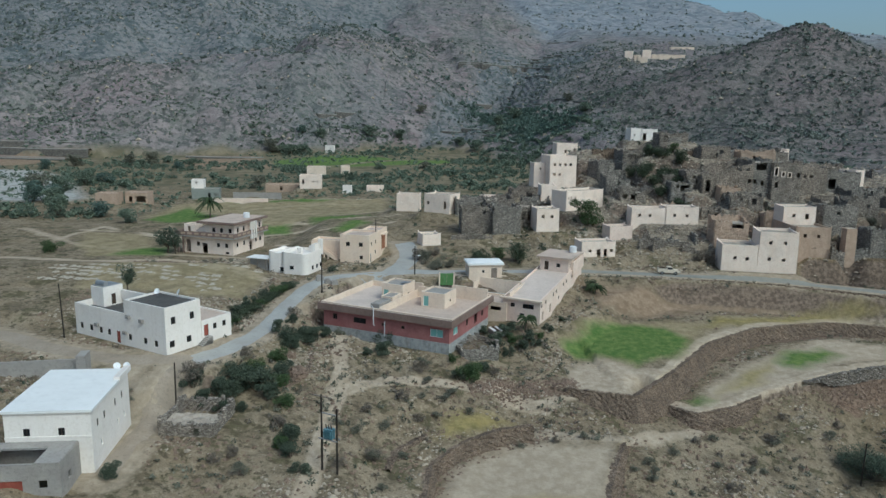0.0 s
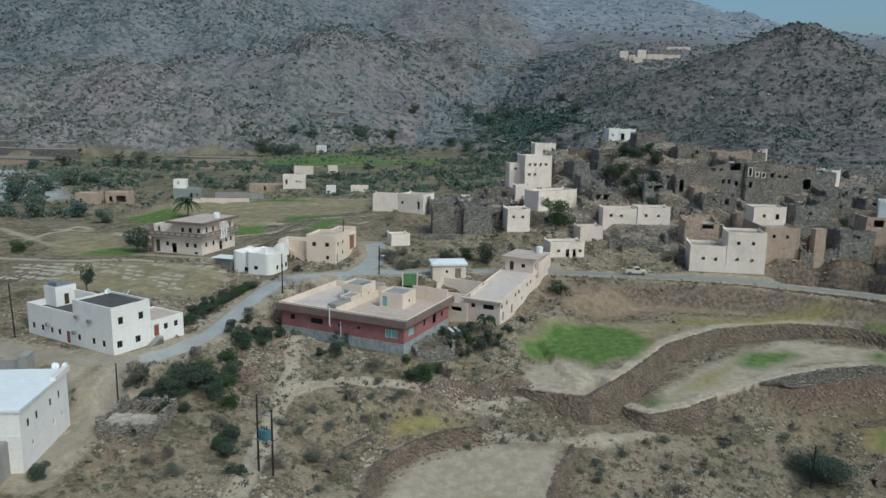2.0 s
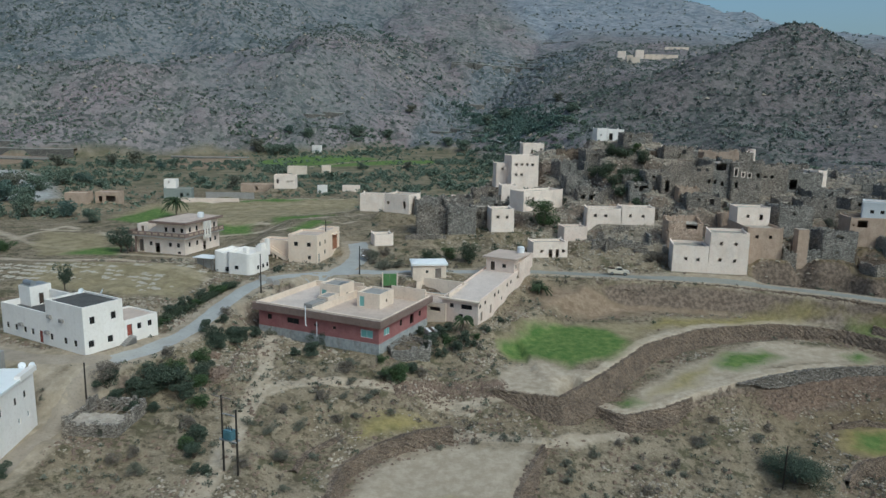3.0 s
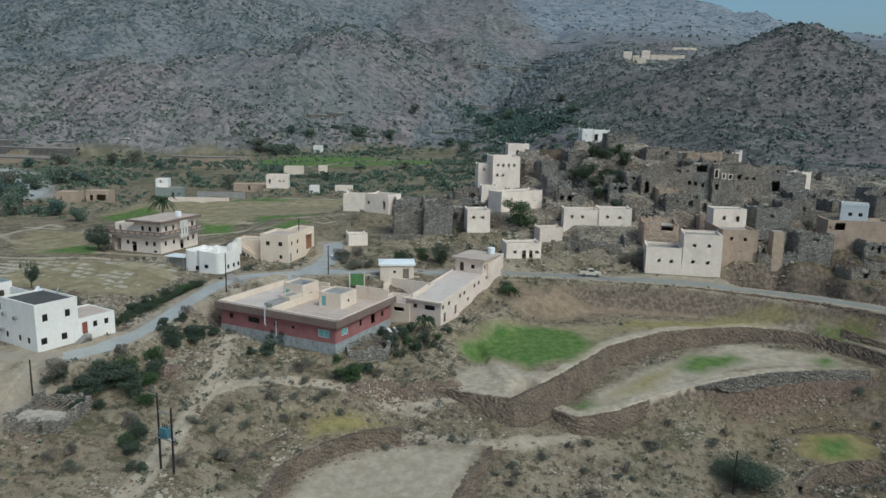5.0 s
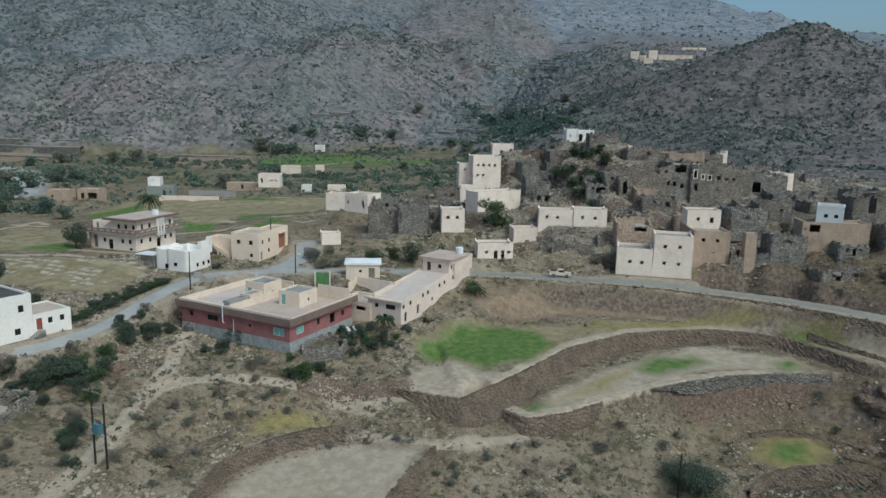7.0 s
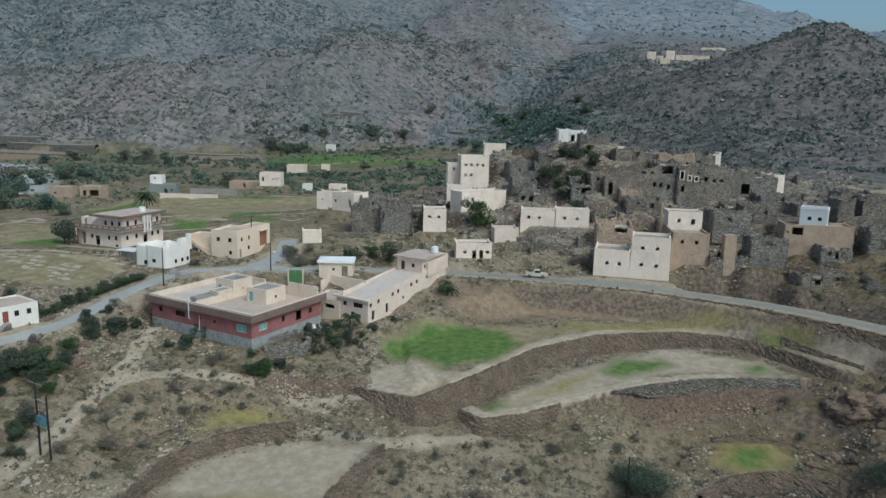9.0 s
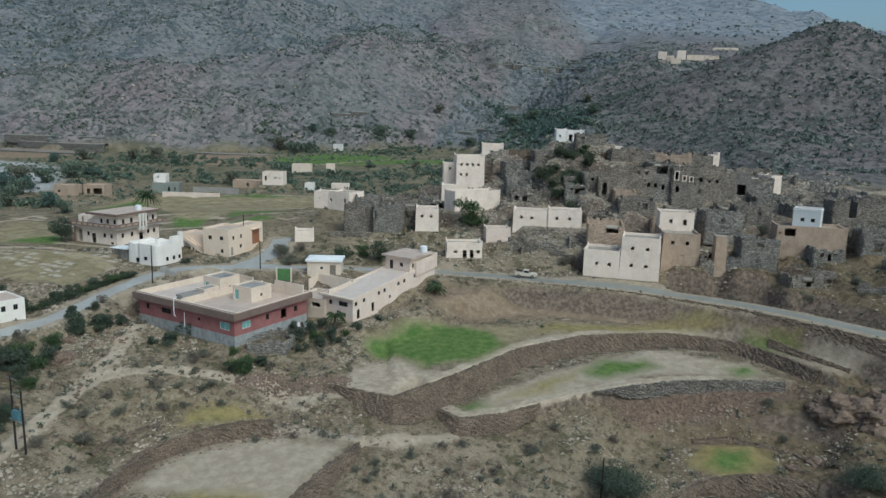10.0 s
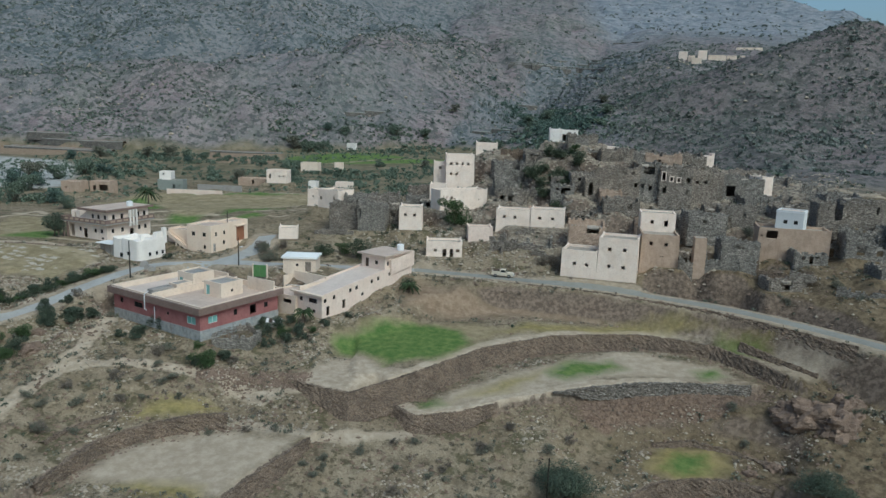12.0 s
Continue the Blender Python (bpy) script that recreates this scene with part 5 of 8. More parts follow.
for u, z in ((3.6, 3.9), (6.9, 3.7)):
    air_conditioner(r, (13.2 + u - 2.4, 0.0, z + 1.0), (0, -1, 0))
for u, z in ((6.0, 2.2), (13.4, 2.0)):
    air_conditioner(r, (u, 0.0, z), (0, -1, 0))
part("awning", Geo().box(0.3, 3.4, 7.9, 3.2, 6.8, 8.02).tube((0.4, 3.6, 7.9), (0.4, 3.6, 8.5), 0.03, 0.03, 5).tube((0.6, 4.2, 8.35), (3.0, 4.2, 8.35), 0.5, 0.5, 12), STEEL, r, "steel tank on the stair head")
dish(r, 14.6, 5.6, 7.6, 0.5, 20)
dish(r, 18.5, 6.8, 7.8, 0.5, -30)

# white house with the bright roof near the dirt lane
r = house("front_white_house", "front_white_house", "two-storey white house with a bright white roof")
b = Block(r, 0, 0, 0, 10, 13.8, 8.1, WHITE, 0, 3.0, roof=None)
b.row("r", (2.1, 4.4, 8.4, 11.0), 5.2, 0.7, 1.05).row("r", (3.0, 9.0, 11.6), 2.3, 0.6, 0.8, "w", WHITE_PAINT, CONCRETE)
b.row("f", (2.5, 6.5), 5.0, 0.8, 1.0).build()
g = Geo().box(-0.25, -0.25, 8.0, 10.25, 14.05, 8.32)
part("roof", g, SHEET, r, "bright white sheet roof")
Block(r, 9.55, 9.6, 8.0, 0.8, 4.6, 0.75, WHITE, 0, 0, roof=WHITE).build()
part("cornice", Geo().box(-0.06, -0.06, 4.7, 10.06, 0.0, 4.95), WHITE, r)
dish(r, 8.6, 13.9, 8.0, 0.5, 30)
dish(r, 9.9, 13.9, 8.0, 0.5, -10)
r = thing("broken_room", "half-collapsed concrete room with a torn roof", "outbuilding", pose(-54.5, 73.2, 12.0, 0, 0, 6.7))
b = Block(r, 0, 0, 0, 11, 5.7, 4.2, CONCRETE, 0, 3.0, roof=None)
b.hole("f", 5.5, 0.0, 2.6, 2.2, "d", RED_DOOR, RED_DOOR).hole("f", 9, 1.2, 1.0, 1.0, "h").hole("r", 2.5, 1.2, 0.9, 1.0, "h").build()
g = Geo()
for x0, y0, x1, y1 in ((0, 0, 3.0, 5.6), (8.2, 0, 10.9, 5.6), (3, 3.9, 8.2, 5.6)):
    g.box(x0, y0, 4.1, x1, y1, 4.35)
part("roof", g, CONCRETE, r, "broken concrete roof with a hole")
single("yard_wall", Geo().box(0, 0, -1.5, 12, 0.35, 1.2).box(11.6, -2.4, -1.5, 12.9, 0.4, 2.4), CONCRETE, "low grey yard wall with an end pier", "wall", pose(-66.5, 99.8, 17.4, 0, 0, 12))

# rounded white house by the road
r = house("round_white_house", "round_white_house", "low white plastered house with rounded corners and uneven parapet")
g, n = Geo(), 26
def rounded(w, d, h, rad, lean):
    pts = []
    for cx, cy, a0 in ((rad, rad, 180), (w - rad, rad, 270), (w - rad, d - rad, 0), (rad, d - rad, 90)):
        for k in range(7):
            a = radians(a0 + 15 * k)
            pts.append((cx + rad * math.cos(a), cy + rad * math.sin(a)))
    return pts
for ox, oy, w, d, h in ((0, 0.4, 4.2, 7.6, 4.7), (3.8, -0.2, 6.8, 8.6, 4.9)):
    ps = rounded(w, d, h, 1.3, 0.02)
    m = len(ps)
    k = len(g.v)
    for z, s in ((-1.6, 0.0), (h, 0.12)):
        for x, y in ps:
            zz = z + (0.18 * math.sin(x * 1.7 + y) if z > 0 else 0)
            g.v.append((ox + x + (w / 2 - x) * s * 0.2, oy + y + (d / 2 - y) * s * 0.2, zz))
    for x, y in ps:
        g.v.append((ox + x + (w / 2 - x) * 0.09, oy + y + (d / 2 - y) * 0.09, h - 0.05))
    for x, y in ps:
        g.v.append((ox + x + (w / 2 - x) * 0.09, oy + y + (d / 2 - y) * 0.09, h - 0.6))
    for lv in range(3):
        for i in range(m):
            a, b2 = k + lv * m + i, k + lv * m + (i + 1) % m
            g.f.append((a, b2, b2 + m, a + m))
    g.f.append(tuple(k + 3 * m + i for i in range(m)))
part("wall", g, WHITE, r)
for x, z, w, h in ((3.9, 0.5, 0.8, 1.0), (6.4, 1.2, 0.9, 0.8)):
    part("window", Geo().box(x, -0.24, z, x + w, -0.05, z + h), GLASS, r, "dark window")
for y in (2.5, 4.6, 6.4):
    part("window", Geo().box(10.45, y, 0.9, 10.66, y + 0.6, 1.8), GLASS, r, "dark window")
for x0, y0, x1, y1, h in ((6.4, 3.2, 7.4, 4.2, 5.6), (8.8, 5.6, 9.8, 8.2, 6.2), (9.6, 7.4, 10.5, 8.3, 7.2), (7.8, 6.4, 8.4, 7, 5.6)):
    part("parapet_stub", Geo().box(x0, y0, 3.4, x1, y1, h), WHITE, r, "broken white parapet stub")
r = thing("lean_to", "small lean-to with a white sheet roof", "shed", pose(-46.5, 163.6, 19.5, 0, 0, -17))
part("roof", Geo().box(-0.4, -0.6, 2.55, 5.0, 3.2, 2.7), SHEET, r, "white sheet roof")
part("wall", Geo().box(0, 0.4, -0.8, 4.6, 0.65, 2.5).box(0, 0.65, -0.8, 0.25, 3, 2.5), CONCRETE, r)
for x in (0.1, 2.3, 4.4):
    part("post", Geo().box(x, -0.4, -0.6, x + 0.14, -0.26, 2.55), GREY_WOOD, r)

# peach house with an outside stair and a brown garage door
r = house("peach_house", "peach_house", "two-storey peach plastered house with an outside stair")
b = Block(r, 0, 0, 0, 7.4, 8.5, 6.8, ORANGE, 0.5, 1.6, roof=ROOF_TAN)
b.row("f", (2.0, 5.3), 4.0, 1.0, 1.0).hole("f", 5.4, 0.9, 0.8, 0.9).row("r", (2.0, 5.2), 4.0, 0.8, 1.0).hole("r", 1.3, 0.2, 0.9, 2.0, "d", DARK_WOOD, CONCRETE).hole("r", 5.0, 1.5, 0.9, 1.0).build()
b = Block(r, -8.3, 2.6, 0, 8.3, 4.6, 4.7, ORANGE, 0.5, 1.6, roof=ROOF_TAN).hole("f", 0.9, 2.6, 0.5, 1.6).build()
b = Block(r, 2.6, 8.5, 1.4, 4.7, 6.6, 5.4, ORANGE, 0.4, 2.6, roof=ROOF_TAN)
b.hole("r", 3.4, 0.1, 3.4, 3.7, "d", BROWN_DOOR, BROWN_DOOR).hole("r", 5.9, 3.8, 0.6, 0.5).build()
part("door_canopy", Geo().box(7.3, 9.8, 5.4, 8.0, 13.8, 5.7), ORANGE, r)
for k in range(13):
    part("stair_step", Geo().box(-7.8 + 0.52 * k, 1.1, 3.55 - 0.3 * k, -7.2 + 0.52 * k, 2.5, 3.8 - 0.3 * k), ORANGE, r)
for y in (1.0, 2.4):
    g = Geo()
    g.face((-7.9, y, 3.6), (-1.0, y, -0.4), (-1.0, y, 0.6), (-7.9, y, 4.6)).face((-7.9, y + 0.16, 4.6), (-1.0, y + 0.16, 0.6), (-1.0, y + 0.16, -0.4), (-7.9, y + 0.16, 3.6))
    g.face((-7.9, y, 4.6), (-1.0, y, 0.6), (-1.0, y + 0.16, 0.6), (-7.9, y + 0.16, 4.6))
    part("stair_rail", g, ORANGE, r, "sloping plastered stair rail")
for x, h in ((-4.7, 1.5), (-3.7, 1.0)):
    part("pillar", Geo().box(x, 1.05, -0.8, x + 0.35, 1.4, h), ORANGE, r)

# villa with a balcony all round
r = house("villa", "villa", "large off-white villa with a brown balcony band and two storeys")
b = Block(r, 0, 0, 0, 15, 15, 4.4, OLD_WHITE, 0, 1.6, roof=ROOF_TAN)
b.row("f", (4.6, 10.6, 13.0), 1.9, 0.9, 1.1).hole("f", 6.6, 0.1, 1.5, 2.6, "h").hole("f", 13.2, 0.2, 1.0, 0.6).hole("f", 1.6, 0.1, 1.4, 3.3, "h").hole("f", 0.75, 0.1, 0.01, 0.01, "h")
b.row("r", (2.0, 5.2, 11.0, 13.2), 1.9, 0.9, 1.2).hole("r", 8.4, 0.1, 1.4, 2.4, "h").build()
g = Geo().box(-1.3, -1.4, 4.4, 16.3, 0, 4.75).box(15, 0, 4.4, 16.3, 15.4, 4.75)
part("balcony", g, CONCRETE, r, "balcony slab")
g = Geo().box(-1.3, -1.4, 4.75, 16.3, -1.2, 5.85).box(16.1, -1.2, 4.75, 16.3, 15.4, 5.85).box(-1.3, -1.2, 4.75, -1.1, 6, 5.85)
SLOPE = Geo()
SLOPE.face((1.6, 1.2, 4.8), (6.4, 1.2, 4.8), (6.4, 1.2, 7.6)).face((6.4, 1.5, 7.6), (6.4, 1.5, 4.8), (1.6, 1.5, 4.8)).face((1.6, 1.2, 4.8), (6.4, 1.2, 7.6), (6.4, 1.5, 7.6), (1.6, 1.5, 4.8))
part("stair_wall", SLOPE, OLD_WHITE, r, "sloping white stair wall")
part("balcony_rail", g, FASCIA, r, "brown balcony parapet")
for k in range(8):
    part("rail_panel", Geo().box(0.4 + 2.05 * k, -1.46, 5.05, 1.7 + 2.05 * k, -1.4, 5.6), MUD, r, "pale panel in the balcony parapet")
for k in range(7):
    part("rail_panel", Geo().box(16.3, 0.2 + 2.2 * k, 5.05, 16.36, 1.7 + 2.2 * k, 5.6), MUD, r, "pale panel in the balcony parapet")
b = Block(r, 6.4, 0.6, 4.75, 8.6, 13.8, 3.3, OLD_WHITE, 0, 0.2, roof=None)
b.row("f", (2.6, 4.9), 0.9, 0.9, 1.2).hole("f", 7.4, 0.9, 0.9, 1.2).row("r", (1.8, 4.6, 10.2, 12.4), 0.9, 0.9, 1.3).build()
slab(r, "roof", 5.2, -0.9, 8.05, 16.1, 15.2, 8.5, ROOF_TAN, "overhanging flat roof")
part("roof_edge", Geo().box(5.05, -1.05, 8.0, 16.25, -0.9, 8.62).box(16.1, -0.9, 8.0, 16.25, 15.3, 8.62).box(5.05, -0.9, 8.0, 5.2, 15.3, 8.62), FASCIA, r, "brown roof edge")
for y in (6.6, 7.7, 8.8):
    part("pilaster", Geo().box(15.9, y, 3.4, 16.5, y + 0.45, 8.0), WHITE, r, "white vertical pilaster")
Block(r, -0.6, 1.5, 4.6, 3.4, 3.2, 2.6, OLD_WHITE, 0.2, 0, roof=ROOF_TAN).hole("f", 1.6, 0.3, 0.8, 1.7, "h").build()
for x in (-0.9, 0.6):
    part("column", Geo().box(x, -1.2, -1, x + 0.35, -0.85, 4.4), FASCIA, r)
tank(r, 13.2, 9.6, 8.5, 0.85, 1.5)

# old limewashed houses
def old_house(key, label, blocks, material=None, category="house"):
    r = house(key, "old_house", label, category)
    for i, (ox, oy, oz, w, d, h, holes) in enumerate(blocks):
        b = Block(r, ox, oy, oz, w, d, h, material or OLD_WHITE, 0.55, 2.2, 0.012, ROOF_EARTH, 0.55, wobble=0.12, seed=i + 3, thick=0.4)
        for q in holes:
            b.hole(*q)
        b.build()
    return r


sq = (0.78, 0.8, "h")
old_house("left_old_house", "blank limewashed old house with uneven parapet", [(0, 0, 0, 7.6, 6, 5.6, [("f", 2.0, 3.0, 0.5, 0.6, "h")])])
old_house("left_door_house", "limewashed old house with a dark doorway and one window", [(0, 0, 0, 8.6, 7, 5.6, [("f", 1.3, 2.4, 0.85, 1.0, "h"), ("f", 7.0, 1.4, 0.9, 2.2, "h"), ("r", 3, 2.4, *sq)])])
old_house("small_block", "small blank limewashed hut", [(0, 0, 0, 5, 5, 2.9, [])])
old_house("square_house", "square limewashed tower house with two small windows", [(0, 0, 0, 6.2, 6.5, 6.2, [("f", 1.7, 3.7, *sq), ("f", 4.2, 3.7, *sq), ("r", 3, 3.6, *sq)])])
old_house("tower", "tall limewashed tower house with rows of small windows", [(0, 0, 0, 8.8, 9, 10.2, [("f", u, 7.1, *sq) for u in (1.6, 3.4, 5.2, 6.9)] + [("f", 1.5, 4.0, *sq), ("f", 3.3, 4.0, *sq), ("r", 3, 7.4, *sq)]), (-3.6, 4.6, 2.2, 3.7, 4.4, 5.4, [("f", 2.0, 3.2, *sq)])])
old_house("tower_back", "small limewashed house behind the tower on the hilltop", [(0, 0, 0, 7.4, 6, 4.2, [("f", 3.2, 0.7, 0.8, 1.3, "h"), ("f", 6.4, 1.0, 0.8, 1.6, "h")])])
old_house("tower_front", "limewashed house front with a tall dark slot below the tower", [(0, 0.2, 0, 5.0, 5, 5.8, [("f", 4.1, 3.0, 0.7, 1.7, "h"), ("f", 1.5, 1.0, 0.5, 0.7, "h")])])
old_house("tower_wing", "long limewashed house with a small window beside a leafy tree", [(0, 0, 0, 15.2, 6, 5.6, [("f", 3.6, 3.0, 0.9, 0.8, "h"), ("f", 1.0, 3.2, 0.35, 0.9, "h"), ("f", 2.0, 3.2, 0.35, 0.9, "h"), ("f", 12.4, 2.6, 0.3, 0.3, "h")])])
old_house("long_low_house", "long low limewashed house with four small windows", [(0, 0, 0, 9.2, 6, 4.2, [("f", 2.2, 1.9, *sq), ("f", 5.0, 1.8, *sq)]), (9.2, -0.3, 0.3, 8.8, 6.3, 4.4, [("f", 2.3, 1.8, *sq), ("f", 5.6, 1.7, *sq)])])
old_house("two_door_house", "low limewashed house with two dark doorways", [(0, 0, 0, 9, 5.5, 3.9, [("f", 2.2, 1.2, 0.8, 0.8, "h"), ("f", 4.6, 0.0, 0.95, 2.1, "h"), ("f", 6.4, 0.0, 0.95, 2.1, "h"), ("f", 8.0, 1.2, 0.8, 0.8, "h")])])
old_house("pink_block", "blank pinkish plastered block", [(0, 0, 0, 6.5, 5, 3.7, [("f", 2, 1.8, 0.2, 0.25, "h")])], PINK)
old_house("road_house", "pair of limewashed tower houses beside the road", [(0, 0, 0, 8.4, 8, 6.5, [("f", 3.2, 2.9, *sq), ("f", 6.0, 2.8, *sq)]), (8.4, 0.0, 0, 9.0, 8, 10.0, [("f", u, z, *sq) for u in (2.6, 6.0) for z in (3.0, 7.0)])])
r = old_house("beige_house", "beige mud-plastered house with a limewashed upper room", [(0, 0, 0, 8.6, 15, 7.5, [("f", 2.3, 5.0, *sq), ("f", 5.6, 4.9, *sq), ("f", 4.6, 2.2, 0.25, 0.3, "h"), ("f", 5.1, 2.2, 0.25, 0.3, "h")])], MUD)
b = Block(r, 0.2, 8.6, 7.1, 8.2, 6, 4.4, OLD_WHITE, 0.4, 0.2, 0.012, ROOF_EARTH, 0.3, wobble=0.1)
b.hole("f", 2.7, 1.7, 0.8, 0.9, "h").hole("f", 6.0, 1.2, 0.9, 1.4, "h").build()
r = old_house("mud_house", "ochre mud-plastered house with a broken window", [(0, 0, 0, 15.3, 7, 7.1, [("f", 2.9, 4.7, 2.4, 1.8, "h"), ("f", 0.7, 5.0, 0.5, 0.5, "h")])], MUD)
r = thing("blue_roof_house", "small pale blue roof room on the mud house", "house", pose(116.2, 179.6, 32.1, 0, 0, -26), "village houses")
b = Block(r, 0, 0, 0, 5.9, 4.8, 4.6, BLUE, 0.3, 0.3, 0.0, ROOF_TAN)
b.row("f", (2.1, 4.3), 1.5, 0.85, 0.85).hole("r", 2.6, 0.4, 0.8, 2.2, "d", WHITE_PAINT, CONCRETE).hole("r", 1.0, 1.0, 0.5, 0.7, "w", WHITE_PAINT).build()
part("cornice", Geo().box(-0.08, -0.08, 4.1, 5.98, -0.0, 4.3).box(5.9, -0.08, 4.1, 5.98, 4.88, 4.3), WHITE_PAINT, r)
old_house("hilltop_house", "white house on the hilltop with a dark doorway", [(0, 0, 0, 3.6, 6, 4.2, [("f", 1.3, 1.6, 0.6, 0.7, "h")]), (3.6, -0.2, 0, 5.6, 6.4, 4.0, [("f", 1.2, 0.2, 1.3, 2.4, "h")])], WHITE)
old_house("white_end", "white plastered end wall of a stone house", [(0, 0, 0, 3.4, 6, 5.0, [])])
single("old_house", Geo().box(0, 0, -2, 4.2, 4, 1.9), OLD_WHITE, "small limewashed parapet room among the ruins", "house", pose(80.6, 247, 45.2, 0, 0, 5), "village houses")
single("old_house", Geo().box(0, 0, -2, 4.6, 4, 1.6).box(0, 0, 1.6, 0.8, 4, 2.2).box(3.9, 0, 1.6, 4.6, 4, 2.4), OLD_WHITE, "white parapet with raised corners on the ruins", "house", pose(109.4, 241, 44.0, 0, 0, 5), "village houses")

# far houses of the valley
def far_house(x, y, yaw, w, d, h, material, label, holes=(), sink=2.0, roof=None):
    z = ground(x, y)
    r = thing("far_house", label, "house", pose(x, y, z, 0, 0, yaw), "far houses")
    b = Block(r, 0, 0, 0, w, d, h, material, 0.4, sink, 0, roof or ROOF_TAN)
    for q in holes:
        b.hole(*q)
    b.build()
    return r


far_house(-132, 264, 4, 8, 6, 4.4, MUD, "plain tan block hut by the fields", [("f", 2, 1.5, 0.8, 0.9, "h")])
far_house(-123.5, 270, 4, 8.6, 6, 4.2, MUD, "tan hut with wide dark openings", [("f", 2.0, 0.4, 1.3, 2.2, "h"), ("f", 5.8, 0.4, 3.6, 2.4, "h")])
far_house(-105, 289.5, 10, 11, 5, 4.4, TEAL, "grey-green farm house under a white upper room", [("f", 7, 0.5, 1.0, 2.0, "h"), ("f", 9.4, 1.4, 0.8, 0.9, "h")])
far_house(-106.4, 293.5, 10, 5, 5, 7.6, WHITE, "white upper room of the farm house", [("f", 2, 6.0, 0.8, 0.9, "h")])
far_house(-66, 315, 6, 9.5, 7, 6.0, OLD_WHITE, "white two-storey farm house", [("f", 1.6, 2.2, 0.9, 2.0, "h"), ("f", 6, 2.8, 0.7, 0.9, "h"), ("f", 7.8, 2.8, 0.7, 0.9, "h")])
far_house(-83, 322, 6, 16, 6, 3.6, MUD, "long tan farm annex", [("f", 7, 0.8, 1.0, 1.8, "h")])
far_house(-78, 392, 6, 10, 8, 5.0, CREAM, "plain cream hut by the green field")
far_house(-60, 398, 14, 5, 4, 5.2, CREAM, "slim cream hut by the field")
far_house(-90.5, 524, 0, 6.5, 5, 5.2, WHITE, "small white watch house at the foot of the slope", [("f", 3.6, 2.4, 1.0, 1.2, "h")])
far_house(-98, 540, 0, 7, 5, 4.4, CONCRETE, "grey sheet-roofed shed at the foot of the slope")
far_house(-47.5, 319, 4, 4, 4, 3.4, WHITE, "small white pump house")
far_house(-38, 330, 4, 8, 4, 2.6, OLD_WHITE, "low white sheds in the trees")
far_house(13.5, 281, 10, 9, 5, 4.2, OLD_WHITE, "low white hut behind the hill", [("f", 6, 0.5, 1.2, 2.4, "h")])
single("field_wall", Geo().box(0, 0, -1.5, 24, 0.5, 1.8), PINK, "low pink field wall", "wall", pose(-96, 281, ground(-90, 281) , 0, 0, 4))
single("field_wall", Geo().box(0, 0, -1.5, 20, 0.5, 2.2), CONCRETE, "low grey field wall", "wall", pose(-90, 296, ground(-85, 296), 0, 0, 3))
for x, y, w, d, h in ((176, 744, 8, 7, 7.5), (184, 738, 6, 6, 6), (186, 730, 9, 7, 6), (194, 744, 8, 7, 9), (204, 746, 16, 6, 4.5), (222, 750, 16, 6, 4), (250, 840, 26, 8, 4.5)):
    far_house(x, y, -6, w, d, h, OLD_WHITE if h > 6 else CREAM, "small white house of the far hillside hamlet", [("f", w * 0.3, h * 0.5, 1.3, 1.5, "h"), ("f", w * 0.68, h * 0.5, 1.3, 1.5, "h")], 8.0)

# ---- ruined stone village ----
w1, d1 = (0.95, 1.1), (1.0, 1.9)
ruin("ruin_front_left", "roofless ruin with tall rubble walls", 8, 8, (7.4, 8.0, 7.2, 6.8), 11, holes={"f": [(5.8, 5.6, *w1)]})
ruin("ruin_front_mid", "rubble stone house with one small window", 7.2, 8, (7.8, 7.0, 6.4, 7.2), 12, STONE_GREY, {"f": [(3.2, 5.0, 0.6, 0.7), (0.4, 3.8, 0.6, 2.0)]})
ruin("ruin_beams", "collapsed house with bare roof beams", 5.6, 6, (5.4, 5.2, 5.6, 5.6), 13, holes={"f": [(1.5, 1.4, 1.3, 2.2), (3.9, 1.2, 1.5, 2.4)]}, beams=6, roof=0.55)
ruin("ruin_left_up", "grey rubble house with a patch of old render", 9, 7, (5.0, 5.4, 5.2, 4.6), 14, STONE_GREY, {"f": [(4.0, 2.6, *w1), (7.6, 2.0, 0.9, 1.6)]}, roof=1.0)
ruin("ruin_left_up2", "low rubble house with an earth roof", 8, 7, (4.2, 5.0, 5.2, 4.6), 15, holes={"f": [(3.0, 1.4, *d1)]}, roof=1.0)
ruin("ruin_crown_a", "tall broken rubble house on the hill", 9, 8, (5.0, 5.2, 5.0, 5.6), 16, STONE_GREY, holes={"f": [(3.0, 2.6, 0.9, 1.2), (6.4, 2.8, 2.2, 2.0)]}, beams=5)
ruin("ruin_crown_b", "broken house with sagging roof beams", 10, 8, (5.6, 4.8, 5.2, 5.8), 17, holes={"f": [(2.6, 2.6, 2.8, 2.2), (7.0, 3.0, 2.6, 2.0)]}, beams=7, roof=0.5)
ruin("ruin_crown_c", "small rubble ruin below the hilltop", 7, 6, (5.6, 4.4, 4.8, 5.4), 18, STONE_GREY, {"f": [(3.6, 2.8, *w1)]})
ruin("big_ruin_a", "large rubble house with dark windows", 14.4, 11, (5.4, 9.8, 10.2, 6.4), 21, STONE_WARM, holes={"f": [(10.4, 6.9, *w1), (12.6, 6.9, *w1), (13.6, 3.7, 0.9, 1.3), (1.6, 1.2, 1.4, 3.4), (7.4, 0.2, 1.1, 1.6)]}, roof=0.9, ragged=0.7)
